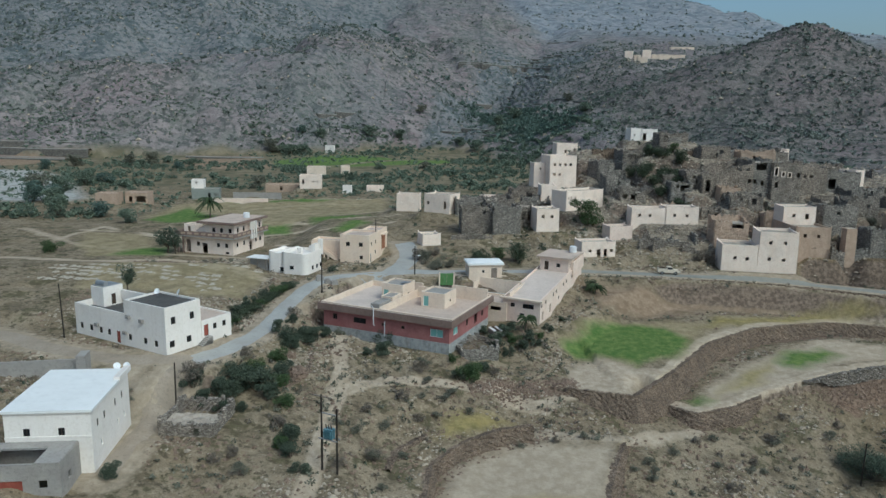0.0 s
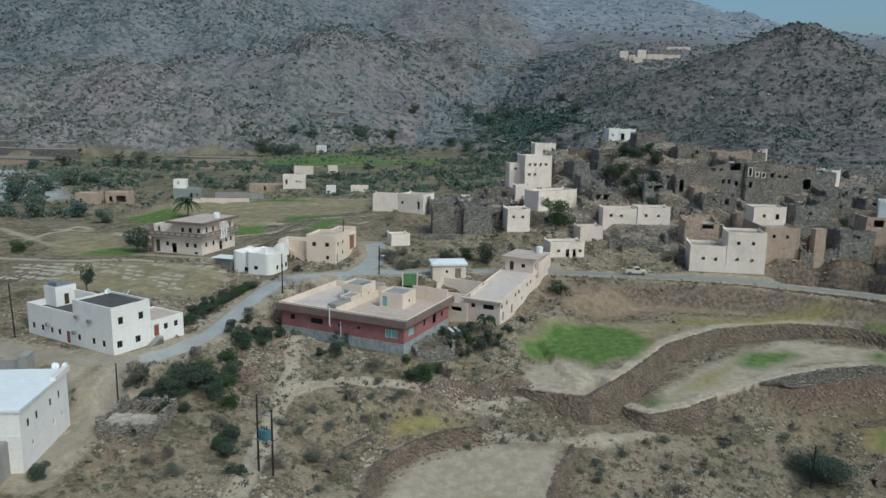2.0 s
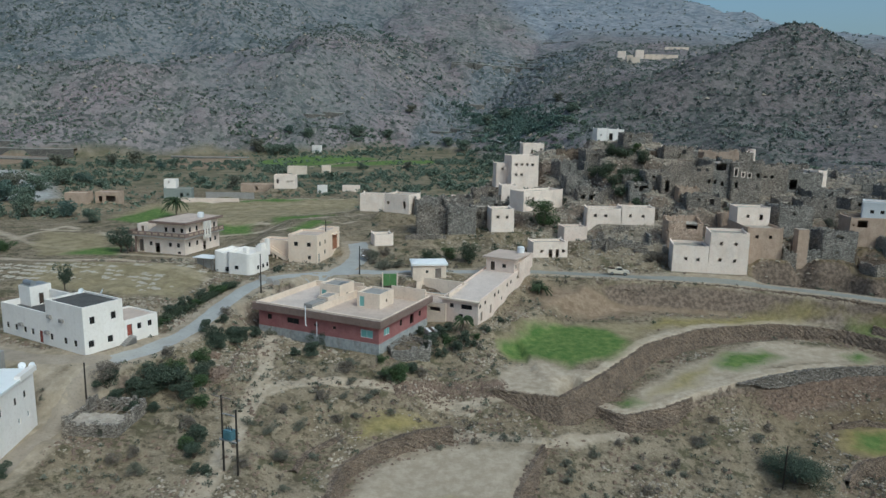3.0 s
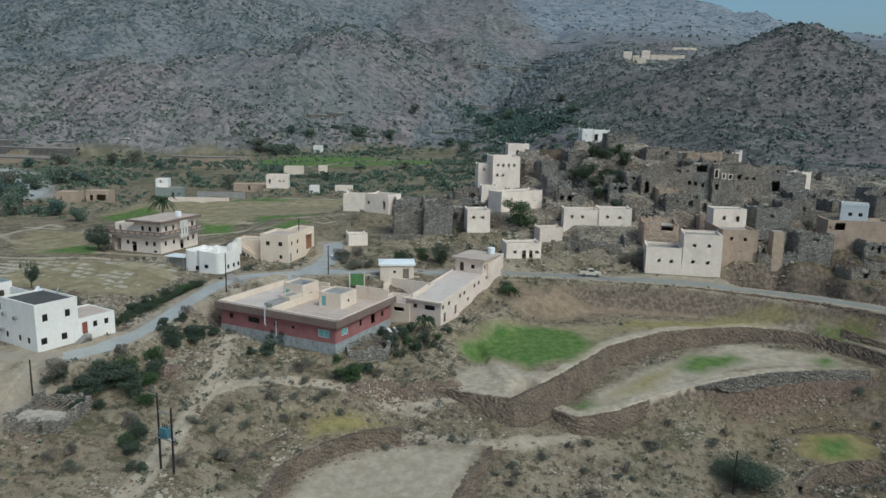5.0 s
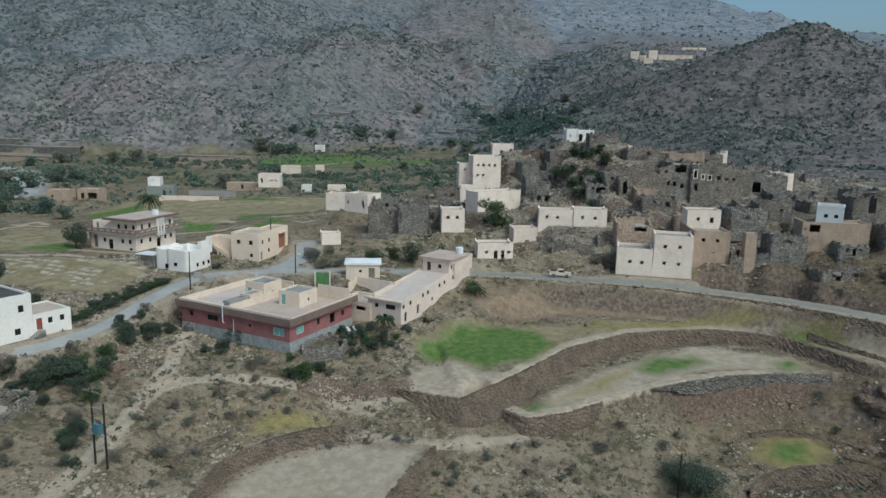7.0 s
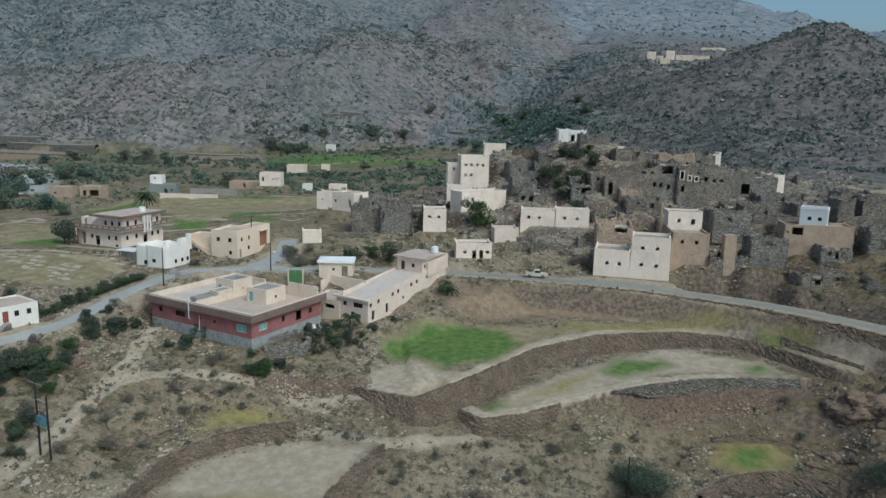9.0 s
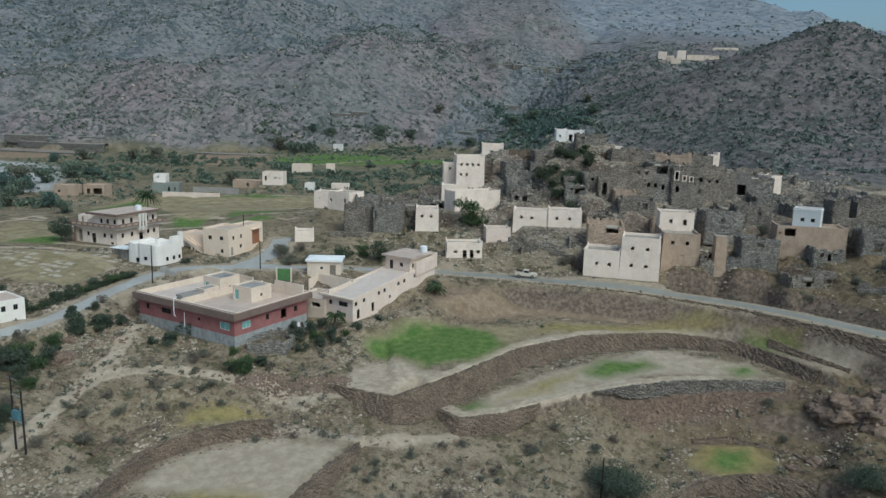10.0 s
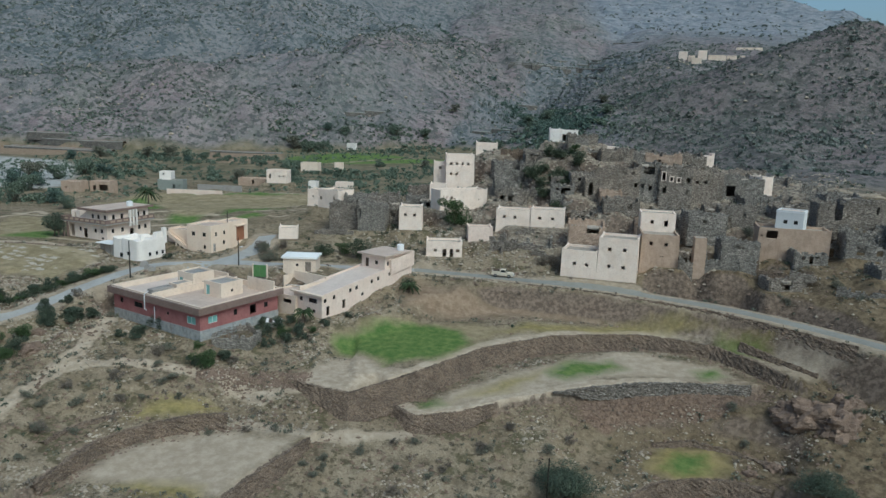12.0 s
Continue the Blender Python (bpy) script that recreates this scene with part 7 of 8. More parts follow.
def pickup(x, y, yaw):
    """A cream-white single-cab pickup truck."""
    z = ground(x, y) + 0.12
    r = thing("pickup_truck", "cream-white single-cab pickup truck parked on the road", "car", pose(x, y, z, 0, 0, yaw))
    g = Geo()
    prof = [(-2.55, 0.55), (2.5, 0.5), (2.55, 0.95), (2.35, 1.12), (1.15, 1.2), (-2.55, 1.12)]
    for a, b in zip(prof, prof[1:] + prof[:1]):
        g.face((a[0], -0.85, a[1]), (b[0], -0.85, b[1]), (b[0], 0.85, b[1]), (a[0], 0.85, a[1]))
    g.face(*[(a, -0.85, b) for a, b in reversed(prof)]).face(*[(a, 0.85, b) for a, b in prof])
    part("body", g, CAR_WHITE, r)
    g = Geo()
    lo, hi = [(-0.55, 1.16), (1.2, 1.2)], [(-0.45, 1.88), (0.65, 1.88)]
    for s in (-1, 1):
        q = [(lo[0][0], s * 0.83, lo[0][1]), (lo[1][0], s * 0.83, lo[1][1]), (hi[1][0], s * 0.68, hi[1][1]), (hi[0][0], s * 0.68, hi[0][1])]
        g.face(*(q if s < 0 else reversed(q)))
    g.face((1.2, -0.83, 1.2), (1.2, 0.83, 1.2), (0.65, 0.68, 1.88), (0.65, -0.68, 1.88)).face((-0.55, 0.83, 1.16), (-0.55, -0.83, 1.16), (-0.45, -0.68, 1.88), (-0.45, 0.68, 1.88))
    g.face((-0.45, -0.68, 1.88), (0.65, -0.68, 1.88), (0.65, 0.68, 1.88), (-0.45, 0.68, 1.88))
    cab = part("cab", g, CAR_WHITE, r)
    for s in (-1, 1):
        g = Geo()
        q = [(-0.42, s * 0.82, 1.28), (0.95, s * 0.82, 1.28), (0.6, s * 0.715, 1.78), (-0.36, s * 0.715, 1.78)]
        g.face(*(q if s < 0 else reversed(q)))
        part("side_window", g, GLASS, cab)
    part("windscreen", Geo().face((1.14, -0.72, 1.3), (1.14, 0.72, 1.3), (0.73, 0.62, 1.81), (0.73, -0.62, 1.81)), GLASS, cab)
    part("rear_window", Geo().face((-0.555, 0.6, 1.35), (-0.555, -0.6, 1.35), (-0.48, -0.55, 1.75), (-0.48, 0.55, 1.75)), GLASS, cab)
    g = Geo().box(-2.55, -0.85, 1.1, -0.65, -0.78, 1.5).box(-2.55, 0.78, 1.1, -0.65, 0.85, 1.5).box(-2.55, -0.78, 1.1, -2.48, 0.78, 1.5).box(-0.72, -0.78, 1.1, -0.65, 0.78, 1.5)
    part("load_bed", g, CAR_WHITE, r)
    part("load", Geo().box(-2.45, -0.75, 1.13, -0.75, 0.75, 1.3).box(-2.2, -0.6, 1.3, -0.9, 0.6, 1.72), DARK_WOOD, r, "dark load in the bed")
    part("bumper", Geo().box(2.5, -0.85, 0.5, 2.66, 0.85, 0.72), STEEL, r)
    for xx in (-1.6, 1.55):
        for yy in (-0.8, 0.8):
            wh = part("wheel", Geo().tube((xx, yy - 0.13, 0.4), (xx, yy + 0.13, 0.4), 0.4, 0.4, 16), RUBBER, r)
            part("rim", Geo().tube((xx, yy - 0.145, 0.4), (xx, yy + 0.145, 0.4), 0.2, 0.2, 12), STEEL, wh)
    for yy in (-0.62, 0.62):
        part("headlight", Geo().box(2.5, yy - 0.14, 0.78, 2.57, yy + 0.14, 0.95), WHITE_PAINT, r)
    return r


pickup(53.9, 169.6, -5)


def boulder(x, y, rx, ry, rz, seed, label="brown weathered rock outcrop"):
    rng = random.Random(seed)
    g, n, rings = Geo(), 40, 22
    c = Vector((x, y, ground(x, y)))
    for i in range(rings + 1):
        w = math.pi * (i / rings) - math.pi / 2
        for j in range(n):
            a = 2 * math.pi * j / n
            d = Vector((math.cos(w) * math.cos(a), math.cos(w) * math.sin(a), math.sin(w)))
            s = 1 + 0.42 * noise.noise(d * 1.6 + Vector((seed, 0, 0))) + 0.22 * noise.noise(d * 4 + Vector((0, seed, 0))) + 0.14 * noise.noise(d * 9 + Vector((0, 0, seed))) + rng.uniform(-0.03, 0.03)
            g.v.append((c.x + d.x * rx * s, c.y + d.y * ry * s, c.z + d.z * rz * s))
    for i in range(rings):
        for j in range(n):
            g.f.append((i * n + j, i * n + (j + 1) % n, (i + 1) * n + (j + 1) % n, (i + 1) * n + j))
    single("rock_outcrop", g, ROCK, label, "rock", group="rock outcrops")


for i, (x, y, rx, ry, rz) in enumerate(((110, 126.5, 4.6, 3.2, 3.4), (113.4, 124, 3.6, 2.6, 2.8), (106.6, 128.2, 2.4, 2.0, 1.6), (116, 128, 3.0, 2.4, 2.6), (103, 120.5, 1.6, 1.2, 0.9), (99, 118, 1.2, 1.0, 0.7), (-24.5, 112, 1.6, 2.2, 1.0), (-27, 117, 1.4, 1.2, 0.7))):
    boulder(x, y, rx, ry, rz, i + 2)

# round corral of stacked stone and branches beside the red house
z = ground(9.2, 128.4)
r = thing("animal_pen", "small stone animal pen roofed with dry branches", "pen", pose(3.2, 124.4, z, 0, 0, 22))
cs = [(0, 0), (6.8, -0.6), (8.6, 3.6), (6.2, 7.6), (0.6, 6.8)]
for i in range(5):
    ruin_wall(r, cs[i], cs[(i + 1) % 5], 0, 1.9, 2.0, 500 + i, STONE_GREY, 0.5, ragged=0.3)
rng = random.Random(9)
for i in range(26):
    a = rng.uniform(0, 6.28)
    c = Vector((4.2 + rng.uniform(-2.6, 2.6), 3.5 + rng.uniform(-2.6, 2.6), 2.0))
    d = Vector((math.cos(a), math.sin(a), rng.uniform(-0.1, 0.2))) * rng.uniform(1.4, 3.0)
    part("branch", Geo().tube(c - d, c + d + Vector((0, 0, rng.uniform(0, 0.5))), 0.06, 0.03, 5), GREY_WOOD, r)
r = thing("sheet_pile", "pile of white and grey sheets on a low block wall", "scrap", pose(9.4, 134.4, ground(10, 135), 0, 0, 20))
part("block_base", Geo().box(0, 0, -0.6, 3.4, 2.6, 1.5), CONCRETE, r)
for k in range(5):
    part("sheet", Geo().box(0.1 + 0.65 * k, -0.2, 1.55 + 0.05 * (k % 2), 0.6 + 0.65 * k, 2.8, 1.62 + 0.05 * (k % 2)), (SHEET, DARK_WOOD)[k % 2], r)
for x, y, w, d, h in ((-28.6, 152.5, 1.6, 1.2, 1.1), (-26.4, 150.6, 1.2, 1.2, 0.9), (-24.8, 149.6, 1.4, 1.0, 0.8)):
    single("block_stack", Geo().box(0, 0, -0.4, w, d, h).box(0.2, 0.1, h, w - 0.3, d - 0.2, h + 0.25), CONCRETE, "stack of pale building blocks by the road", "blocks", pose(x, y, ground(x, y), 0, 0, 20), "block stacks")

# ---- plants ----
def leaf_cloud(lobes, count, size, rng, flat=0.5):
    """Small leaf sprays spread through lobes (x, y, z, rx, ry, rz), thicker towards the outside."""
    g = Geo()
    for _ in range(count):
        x, y, z, rx, ry, rz = rng.choice(lobes)
        d = Vector((rng.gauss(0, 1), rng.gauss(0, 1), rng.gauss(0, 1))).normalized() * rng.uniform(0.25, 1.0) ** 0.45
        c = Vector((x + d.x * rx, y + d.y * ry, z + d.z * rz))
        s = size * rng.uniform(0.6, 1.4)
        q = Euler((rng.uniform(-1, 1) * (1.6 - flat), rng.uniform(-1, 1) * (1.6 - flat), rng.uniform(0, 6.28))).to_matrix()
        p = [q @ Vector(v) * s for v in ((-0.5, -0.15, 0), (0, -0.32, 0.12), (0.55, 0.05, 0), (0.05, 0.34, -0.08))]
        g.face(*[c + v for v in p])
    return g


def plant_kind(seed, w, h, leaves, size, trunk=True, lift=0.25, lobes=9):
    """Shared meshes of a bush or tree about w wide and h high: wood and crown."""
    rng = random.Random(seed)
    lb = []
    for _ in range(lobes):
        a, r = rng.uniform(0, 6.28), w / 2 * rng.uniform(0.1, 0.72)
        s = w / 2 * rng.uniform(0.28, 0.5)
        lb.append((r * math.cos(a), r * math.sin(a), h * rng.uniform(lift + 0.12, 0.82), s, s, min(s * 0.75, h * 0.22)))
    wood = Geo()
    if trunk:
        wood.tube((0, 0, -0.3), (0.05 * w, 0, h * lift), 0.045 * h, 0.03 * h, 6)
    for x, y, z, *_ in lb:
        m = Vector((x * 0.4, y * 0.4, h * (lift + 0.1)))
        wood.tube((0.05 * w if trunk else 0, 0, h * lift * (1 if trunk else 0.0) - 0.05), m, 0.022 * h, 0.014 * h, 5, False)
        wood.tube(m, (x, y, z), 0.014 * h, 0.005 * h, 4, False)
    return wood.mesh("wood", BARK), leaf_cloud(lb, leaves, size, rng)


def crown_of(kind, material):
    return kind[0], kind[1].mesh("crown", material)


BIG_BUSH = [crown_of(plant_kind(30, 2.0, 1.0, 13000, 0.036, False, 0.0, 26), LEAF_DARK)]
BUSH = [crown_of(plant_kind(40 + k, 2.0, 1.35, 4200, 0.07, False, 0.02, 12), m) for k, m in enumerate((LEAF_DARK, LEAF_DARK, LEAF_GREEN, LEAF_DARK))]
GREY_BUSH = [crown_of(plant_kind(60 + k, 2.0, 1.2, 2200, 0.068, False, 0.02, 9), m) for k, m in enumerate((LEAF_GREY, LEAF_GREY, LEAF_DRY))]
GREEN_BUSH = [crown_of(plant_kind(46 + k, 2.0, 1.5, 4400, 0.068, False, 0.02, 14), (LEAF_GREEN, LEAF_OLIVE, LEAF_OLIVE)[k]) for k in range(3)]
TREE = [crown_of(plant_kind(80 + k, 2.0, 1.9, 2200, 0.1, True, 0.22, 13), m) for k, m in enumerate((LEAF_DARK, LEAF_GREEN, LEAF_DARK))]
FAR_TREE = [crown_of(plant_kind(90 + k, 2.0, 1.3, 2600, 0.095, True, 0.04, 15), m) for k, m in enumerate((VALLEY_LEAF, GULLY_LEAF, VALLEY_LEAF, LEAF_GREY))]


def plant(name, kinds, x, y, radius, seed, label, category, group, height=1.0):
    rng = random.Random(seed * 7 + 1)
    wood, crown = rng.choice(kinds)
    m = pose(x, y, ground(x, y) - 0.05, 0, 0, rng.uniform(0, 360)) @ Matrix.Diagonal((radius, radius * rng.uniform(0.85, 1.15), radius * height * rng.uniform(0.85, 1.15), 1))
    r = thing(name, label, category, m, group)
    part("wood", wood, BARK, r)
    part("crown", crown, None, r)


NEAR_BUSHES = [(-29.3, 105.8, 3.6), (-33.6, 103, 2.8), (-26.6, 111.2, 2.2), (-25.8, 124, 1.9), (-10.9, 123.3, 2.2), (4.4, 119.2, 2.9), (-23.9, 123.2, 2.2), (-27.5, 120.9, 2.4), 
               (116.9, 127.8, 2.6), (9.7, 132.6, 2.2), (13.2, 133.6, 1.9), (16.4, 134.5, 1.6), (-21, 90.5, 1.8), (-31.5, 108.6, 2.2), (20.5, 137.6, 1.3), (12, 129.5, 1.4), (24, 143, 1.0), (11.5, 135.5, 1.8), (14.6, 131.4, 1.7), (17.6, 132.6, 1.3), (8, 137.5, 1.5), (13.4, 138.2, 1.5), (18.8, 136, 1.2), (-14, 122, 1.3), (1.5, 122, 1.4), (-33, 99, 1.6), (-30.5, 99.5, 1.4)]
for i, (x, y, s) in enumerate(((69.3, 106.2, 6.6), (107.7, 111, 4.6))):
    plant("bush", BIG_BUSH, x, y, s, i + 30, "broad dark green acacia bush on stony ground", "bush", "green bushes", 0.62)
HEDGE = [(-40.5 + 0.5 * k, 126 + 1.6 * k, 1.6 + 0.3 * (k % 3)) for k in range(15)]
for i, (x, y, s) in enumerate(HEDGE):
    plant("bush", GREEN_BUSH, x, y, s, i + 400, "low green hedge bush along the road", "bush", "hedge bushes", 0.55)
NEAR_BUSHES += [(-38.5, 103, 2.6), (-35, 102.7, 2.8), (-32.9, 106.7, 3.0), (-30.2, 109.8, 2.8), (-28.7, 114.6, 2.2), (-27.1, 119.5, 2.2), (-24.7, 102.8, 2.0), (-21.8, 93.2, 2.4), (-25.4, 124.9, 2.2), (-11.5, 130.3, 2.4), (-40.3, 79.4, 1.6), (-31.8, 105.6, 2.6), (-27.4, 103.4, 2.2), (-36.4, 101.2, 2.2), (-26, 107.8, 2.0), (-22.4, 92.5, 1.7), (-19, 87, 1.6), (-30, 122.5, 1.8), (-22.5, 126, 1.7), (-28.6, 127, 1.5), (6.4, 121.8, 1.9), (2.4, 118.6, 1.7)]
for i, (x, y, s) in enumerate(NEAR_BUSHES):
    plant("bush", BUSH, x, y, s, i, "dense dark green thorn bush on stony ground", "bush", "green bushes", 0.95)
for i, (x, y, s) in enumerate(((41.6, 109.8, 1.1), (45.1, 110.7, 1.1), (55.6, 113.2, 1.5), (31.8, 102.8, 1.2), (43.5, 104, 1.0), (50.2, 106.7, 1.1), (50.9, 104.7, 1.0), (31.4, 99.3, 1.2), (-10.2, 94.5, 1.8), (-9.1, 101.9, 1.5), (-6.8, 109.4, 1.5), (-3.7, 111.1, 1.2), (1.1, 113.6, 1.4), (3.7, 121.5, 1.3), (-3.4, 120.6, 1.6), (-4, 106.3, 1.3), (66.2, 114.6, 1.4), (99.5, 125.6, 1.2), (-4.3, 118.6, 2.0), (-12, 104, 1.4), (-13, 99, 1.3), (-6, 97, 1.1), (-1, 108, 1.2), (4, 110, 1.0), (-14, 90, 1.2), (-8, 88, 1.1), (-34, 92, 1.4), (-30, 86, 1.3), (-26, 84, 1.5), (-38.3, 103.6, 2.6), (18, 106.2, 1.1), (22.6, 106.6, 1.1), (56.1, 112.6, 1.7), (32.3, 101, 1.2), (-9.8, 94.2, 1.5), (12.4, 104.6, 1.0), (48.4, 103.9, 1.2), (29.3, 101.1, 1.0), (43.9, 99.2, 1.3), (114.9, 161, 1.8), (-16, 100, 1.3), (-24, 97, 1.8), (0, 112, 1.4), (-3, 116, 1.2), (9, 121, 1.5), (-20, 128, 1.3), (60, 118.5, 1.3), (70, 119, 1.3), (37, 106, 1.2), (-29, 131, 1.6), (-28, 88, 1.5), (98, 130, 1.4), (105, 118, 1.3), (-33, 112.2, 1.6))):
    plant("shrub", GREY_BUSH, x, y, s, i + 50, "grey-green dry shrub on stony ground", "shrub", "grey shrubs")
for i, (x, y, s) in enumerate(((17.4, 174.2, 3.4), (8.3, 174, 2.9), (13, 176, 2.6), (38.6, 195.2, 5.4), (65.9, 201.8, 3.2), (33.4, 159.2, 2.2), (66.7, 219.5, 3.8), (58.5, 215.4, 3.2), (71.8, 221, 3.0), (61.8, 207.2, 2.8), (63, 225, 3.4), (87, 178.5, 2.2), (72, 180, 2.0), (109.5, 178, 2.0), (68, 212, 3.0), (54, 218.5, 2.6), (60.5, 219, 3.2), (64, 215, 3.0), (69, 216, 3.2), (66, 222.5, 3.0), (61, 212, 2.6), (71.5, 212, 2.4), (57, 222, 2.6), (74, 217.5, 2.4), (70, 225.5, 2.6))):
    plant("tree", GREEN_BUSH, x, y, s, i + 90, "leafy green tree among the old houses", "tree", "village trees", 0.95)
for i, (x, y, s) in enumerate(((65.5, 177.4, 2.6), (-2.4, 164.4, 2.4), (-5.4, 168, 2.4), (-7.1, 171, 2.8), (0.5, 167.5, 2.2), (63, 175, 2.2), (-3, 175, 2.0), (112, 187, 2.0), (90, 200, 1.8), (78, 200, 1.8), (125, 163, 1.8))):
    plant("shrub", GREY_BUSH, x, y, s, i + 120, "leafless grey shrub beside the village", "shrub", "grey shrubs", 1.2)
for i, (x, y, s, h) in enumerate(((-64.7, 140.1, 2.0, 1.5), (-102.5, 179.8, 3.4, 0.9), (-73.2, 182.2, 3.4, 1.1), (-44, 127.4, 2.0, 1.0), (-39, 136.8, 1.8, 0.8), (-37.4, 140.8, 1.8, 0.8), (-35.6, 144.6, 1.7, 0.8), (-47.7, 129, 1.6, 1.0), (-50.7, 130.4, 1.6, 1.1), (-42, 124.5, 1.8, 0.9), (-40.2, 133, 1.8, 0.8), (-34, 147.5, 1.5, 0.7), (-26.6, 161, 1.6, 0.7), (-70.5, 180.5, 2.2, 1.6), (-59, 135, 1.4, 1.0))):
    plant("tree" if h > 1 else "bush", TREE if h > 1 else BUSH, x, y, s, i + 150, "green leafy bush at the edge of the fields", "bush", "field bushes", h)
FAR_TREES = [(-219, 417, 5.5), (-187, 416, 5.5), (-178, 430, 6), (-228, 401, 4.5), (-175, 444, 4), (-152, 423, 4), (-154, 407, 3.5), (-177, 303, 7), (-170, 312, 6), (-172, 334, 6), (-158, 284, 5), (-166, 343, 4.5), (-150, 268, 5.5), (-160, 272, 6), (-134, 240, 5.5), (-122, 246, 5), (-105, 231, 4), (-126, 508, 7), (-114, 506, 6.5), (-104, 512, 6),
             (-95, 535, 5), (-110, 540, 5), (-60, 557, 6), (-40, 566, 6.5), (-24, 623, 6), (-66, 352, 4.5), (-15, 437, 4), (-42, 431, 3.5), (-90, 337, 4.5), (8, 566, 6), (21, 543, 6), (40, 604, 7), (54, 607, 7), (68, 620, 6), (60, 686, 6), (100, 616, 6), (98, 526, 6)]
WADI = [(-300, 330), (-190, 268), (-150, 277), (-148, 290), (-174, 332), (-208, 377), (-230, 395), (-320, 400)]
for i, (x, y, s) in enumerate(FAR_TREES):
    plant("tree", FAR_TREE, x, y, s, i + 200, "dark green valley tree between the fields", "tree", "valley trees", 1.0)


def palm(x, y, h, spread_, label):
    rng = random.Random(int(x * 10))
    r = thing("palm_tree", label, "palm", pose(x, y, ground(x, y), 0, 0, 0), "palms")
    part("trunk", Geo().tube((0, 0, -0.3), (0.2, 0.1, h * 0.7), 0.26, 0.18, 9), BARK, r)
    g = Geo()
    for k in range(44):
        a, e = rng.uniform(0, 6.28), rng.uniform(-0.1, 1.2)
        o, dirn = Vector((0.2, 0.1, h * 0.7)), Vector((math.cos(a), math.sin(a), 0))
        side = Vector((-dirn.y, dirn.x, 0))
        prev = o
        for t in range(1, 7):
            f = t / 6
            p = o + dirn * spread_ * f * math.cos(e * 0.6) + Vector((0, 0, spread_ * (math.sin(e) * f - 0.75 * f * f)))
            w = 0.14 * spread_ * (1 - f * 0.8)
            g.face(prev, prev + side * w - Vector((0, 0, 0.18)), p + side * w * 0.8 - Vector((0, 0, 0.18)), p)
            g.face(prev, p, p - side * w * 0.8 - Vector((0, 0, 0.18)), prev - side * w - Vector((0, 0, 0.18)))
            prev = p
    part("crown", g, PALM, r, "drooping green fronds")


palm(-83.1, 246, 8, 5.4, "green palm tree behind the villa")
palm(16.0, 137.6, 4.2, 2.2, "small young palm at the house corner")
palm(33.8, 157.6, 2.6, 2.6, "low bushy palm beside the road")


# ---- loose stones, scrub and tufts: too many to count ----
def scatter(n, seed, where, keep):
    rs = np.random.RandomState(seed)
    x0, x1, y0, y1 = where
    x, y = rs.uniform(x0, x1, n), rs.uniform(y0, y1, n)
    ok = keep(x, y, rs)
    x, y = x[ok], y[ok]
    i, j = np.clip(np.searchsorted(XS, x) - 1, 0, len(XS) - 2), np.clip(np.searchsorted(YS, y) - 1, 0, len(YS) - 2)
    a, b = (x - XS[i]) / (XS[i + 1] - XS[i]), (y - YS[j]) / (YS[j + 1] - YS[j])
    z = (GZ[j, i] * (1 - a) + GZ[j, i + 1] * a) * (1 - b) + (GZ[j + 1, i] * (1 - a) + GZ[j + 1, i + 1] * a) * b
    return x, y, z, rs, j, i


def free(x, y, margin=0.8):
    """True away from roads and buildings."""
    ok = np.ones(len(x), bool)
    for line, half in ROADS:
        ok &= np.abs(along(x, y, line)[0]) > half + 0.3
    for px, py, yaw, hw, hd, z in PADS:
        ca, sa = math.cos(radians(yaw)), math.sin(radians(yaw))
        lx, ly = (x - px) * ca + (y - py) * sa, -(x - px) * sa + (y - py) * ca
        ok &= (np.abs(lx) > hw + margin - 0.5) | (np.abs(ly) > hd + margin - 0.5)
    return ok


def lumps(name, label, category, pts, size, material, squash=0.7, rough=0.35, faces=8):
    """Many small irregular lumps as one object. size: metres for each."""
    x, y, z, rs, *_ = pts
    n = len(x)
    base = np.array([(1, 0, 0), (0, 1, 0), (-1, 0, 0), (0, -1, 0), (0, 0, 1), (0, 0, -0.6)], float)
    tri = np.array([(0, 1, 4), (1, 2, 4), (2, 3, 4), (3, 0, 4), (1, 0, 5), (2, 1, 5), (3, 2, 5), (0, 3, 5)])
    s = size(rs, n)
    v = base[None] * (1 + rs.uniform(-rough, rough, (n, 6, 3))) + rs.uniform(-0.15, 0.15, (n, 6, 3))
    w = rs.uniform(0, 6.28, n)
    c, sn = np.cos(w)[:, None], np.sin(w)[:, None]
    st = rs.uniform(0.7, 1.4, n)[:, None]
    vx, vy = v[..., 0] * st, v[..., 1]
    out = np.stack([x[:, None] + s[:, None] * (vx * c - vy * sn), y[:, None] + s[:, None] * (vx * sn + vy * c), z[:, None] + s[:, None] * squash * (v[..., 2] + 0.2)], -1)
    f = tri[None] + 6 * np.arange(n)[:, None, None]
    me = bpy.data.meshes.new(name)
    me.from_pydata(out.reshape(-1, 3).tolist(), [], f.reshape(-1, 3).tolist())
    me.materials.append(material)
    tagged(new(name, me), label, category, kind="stuff")


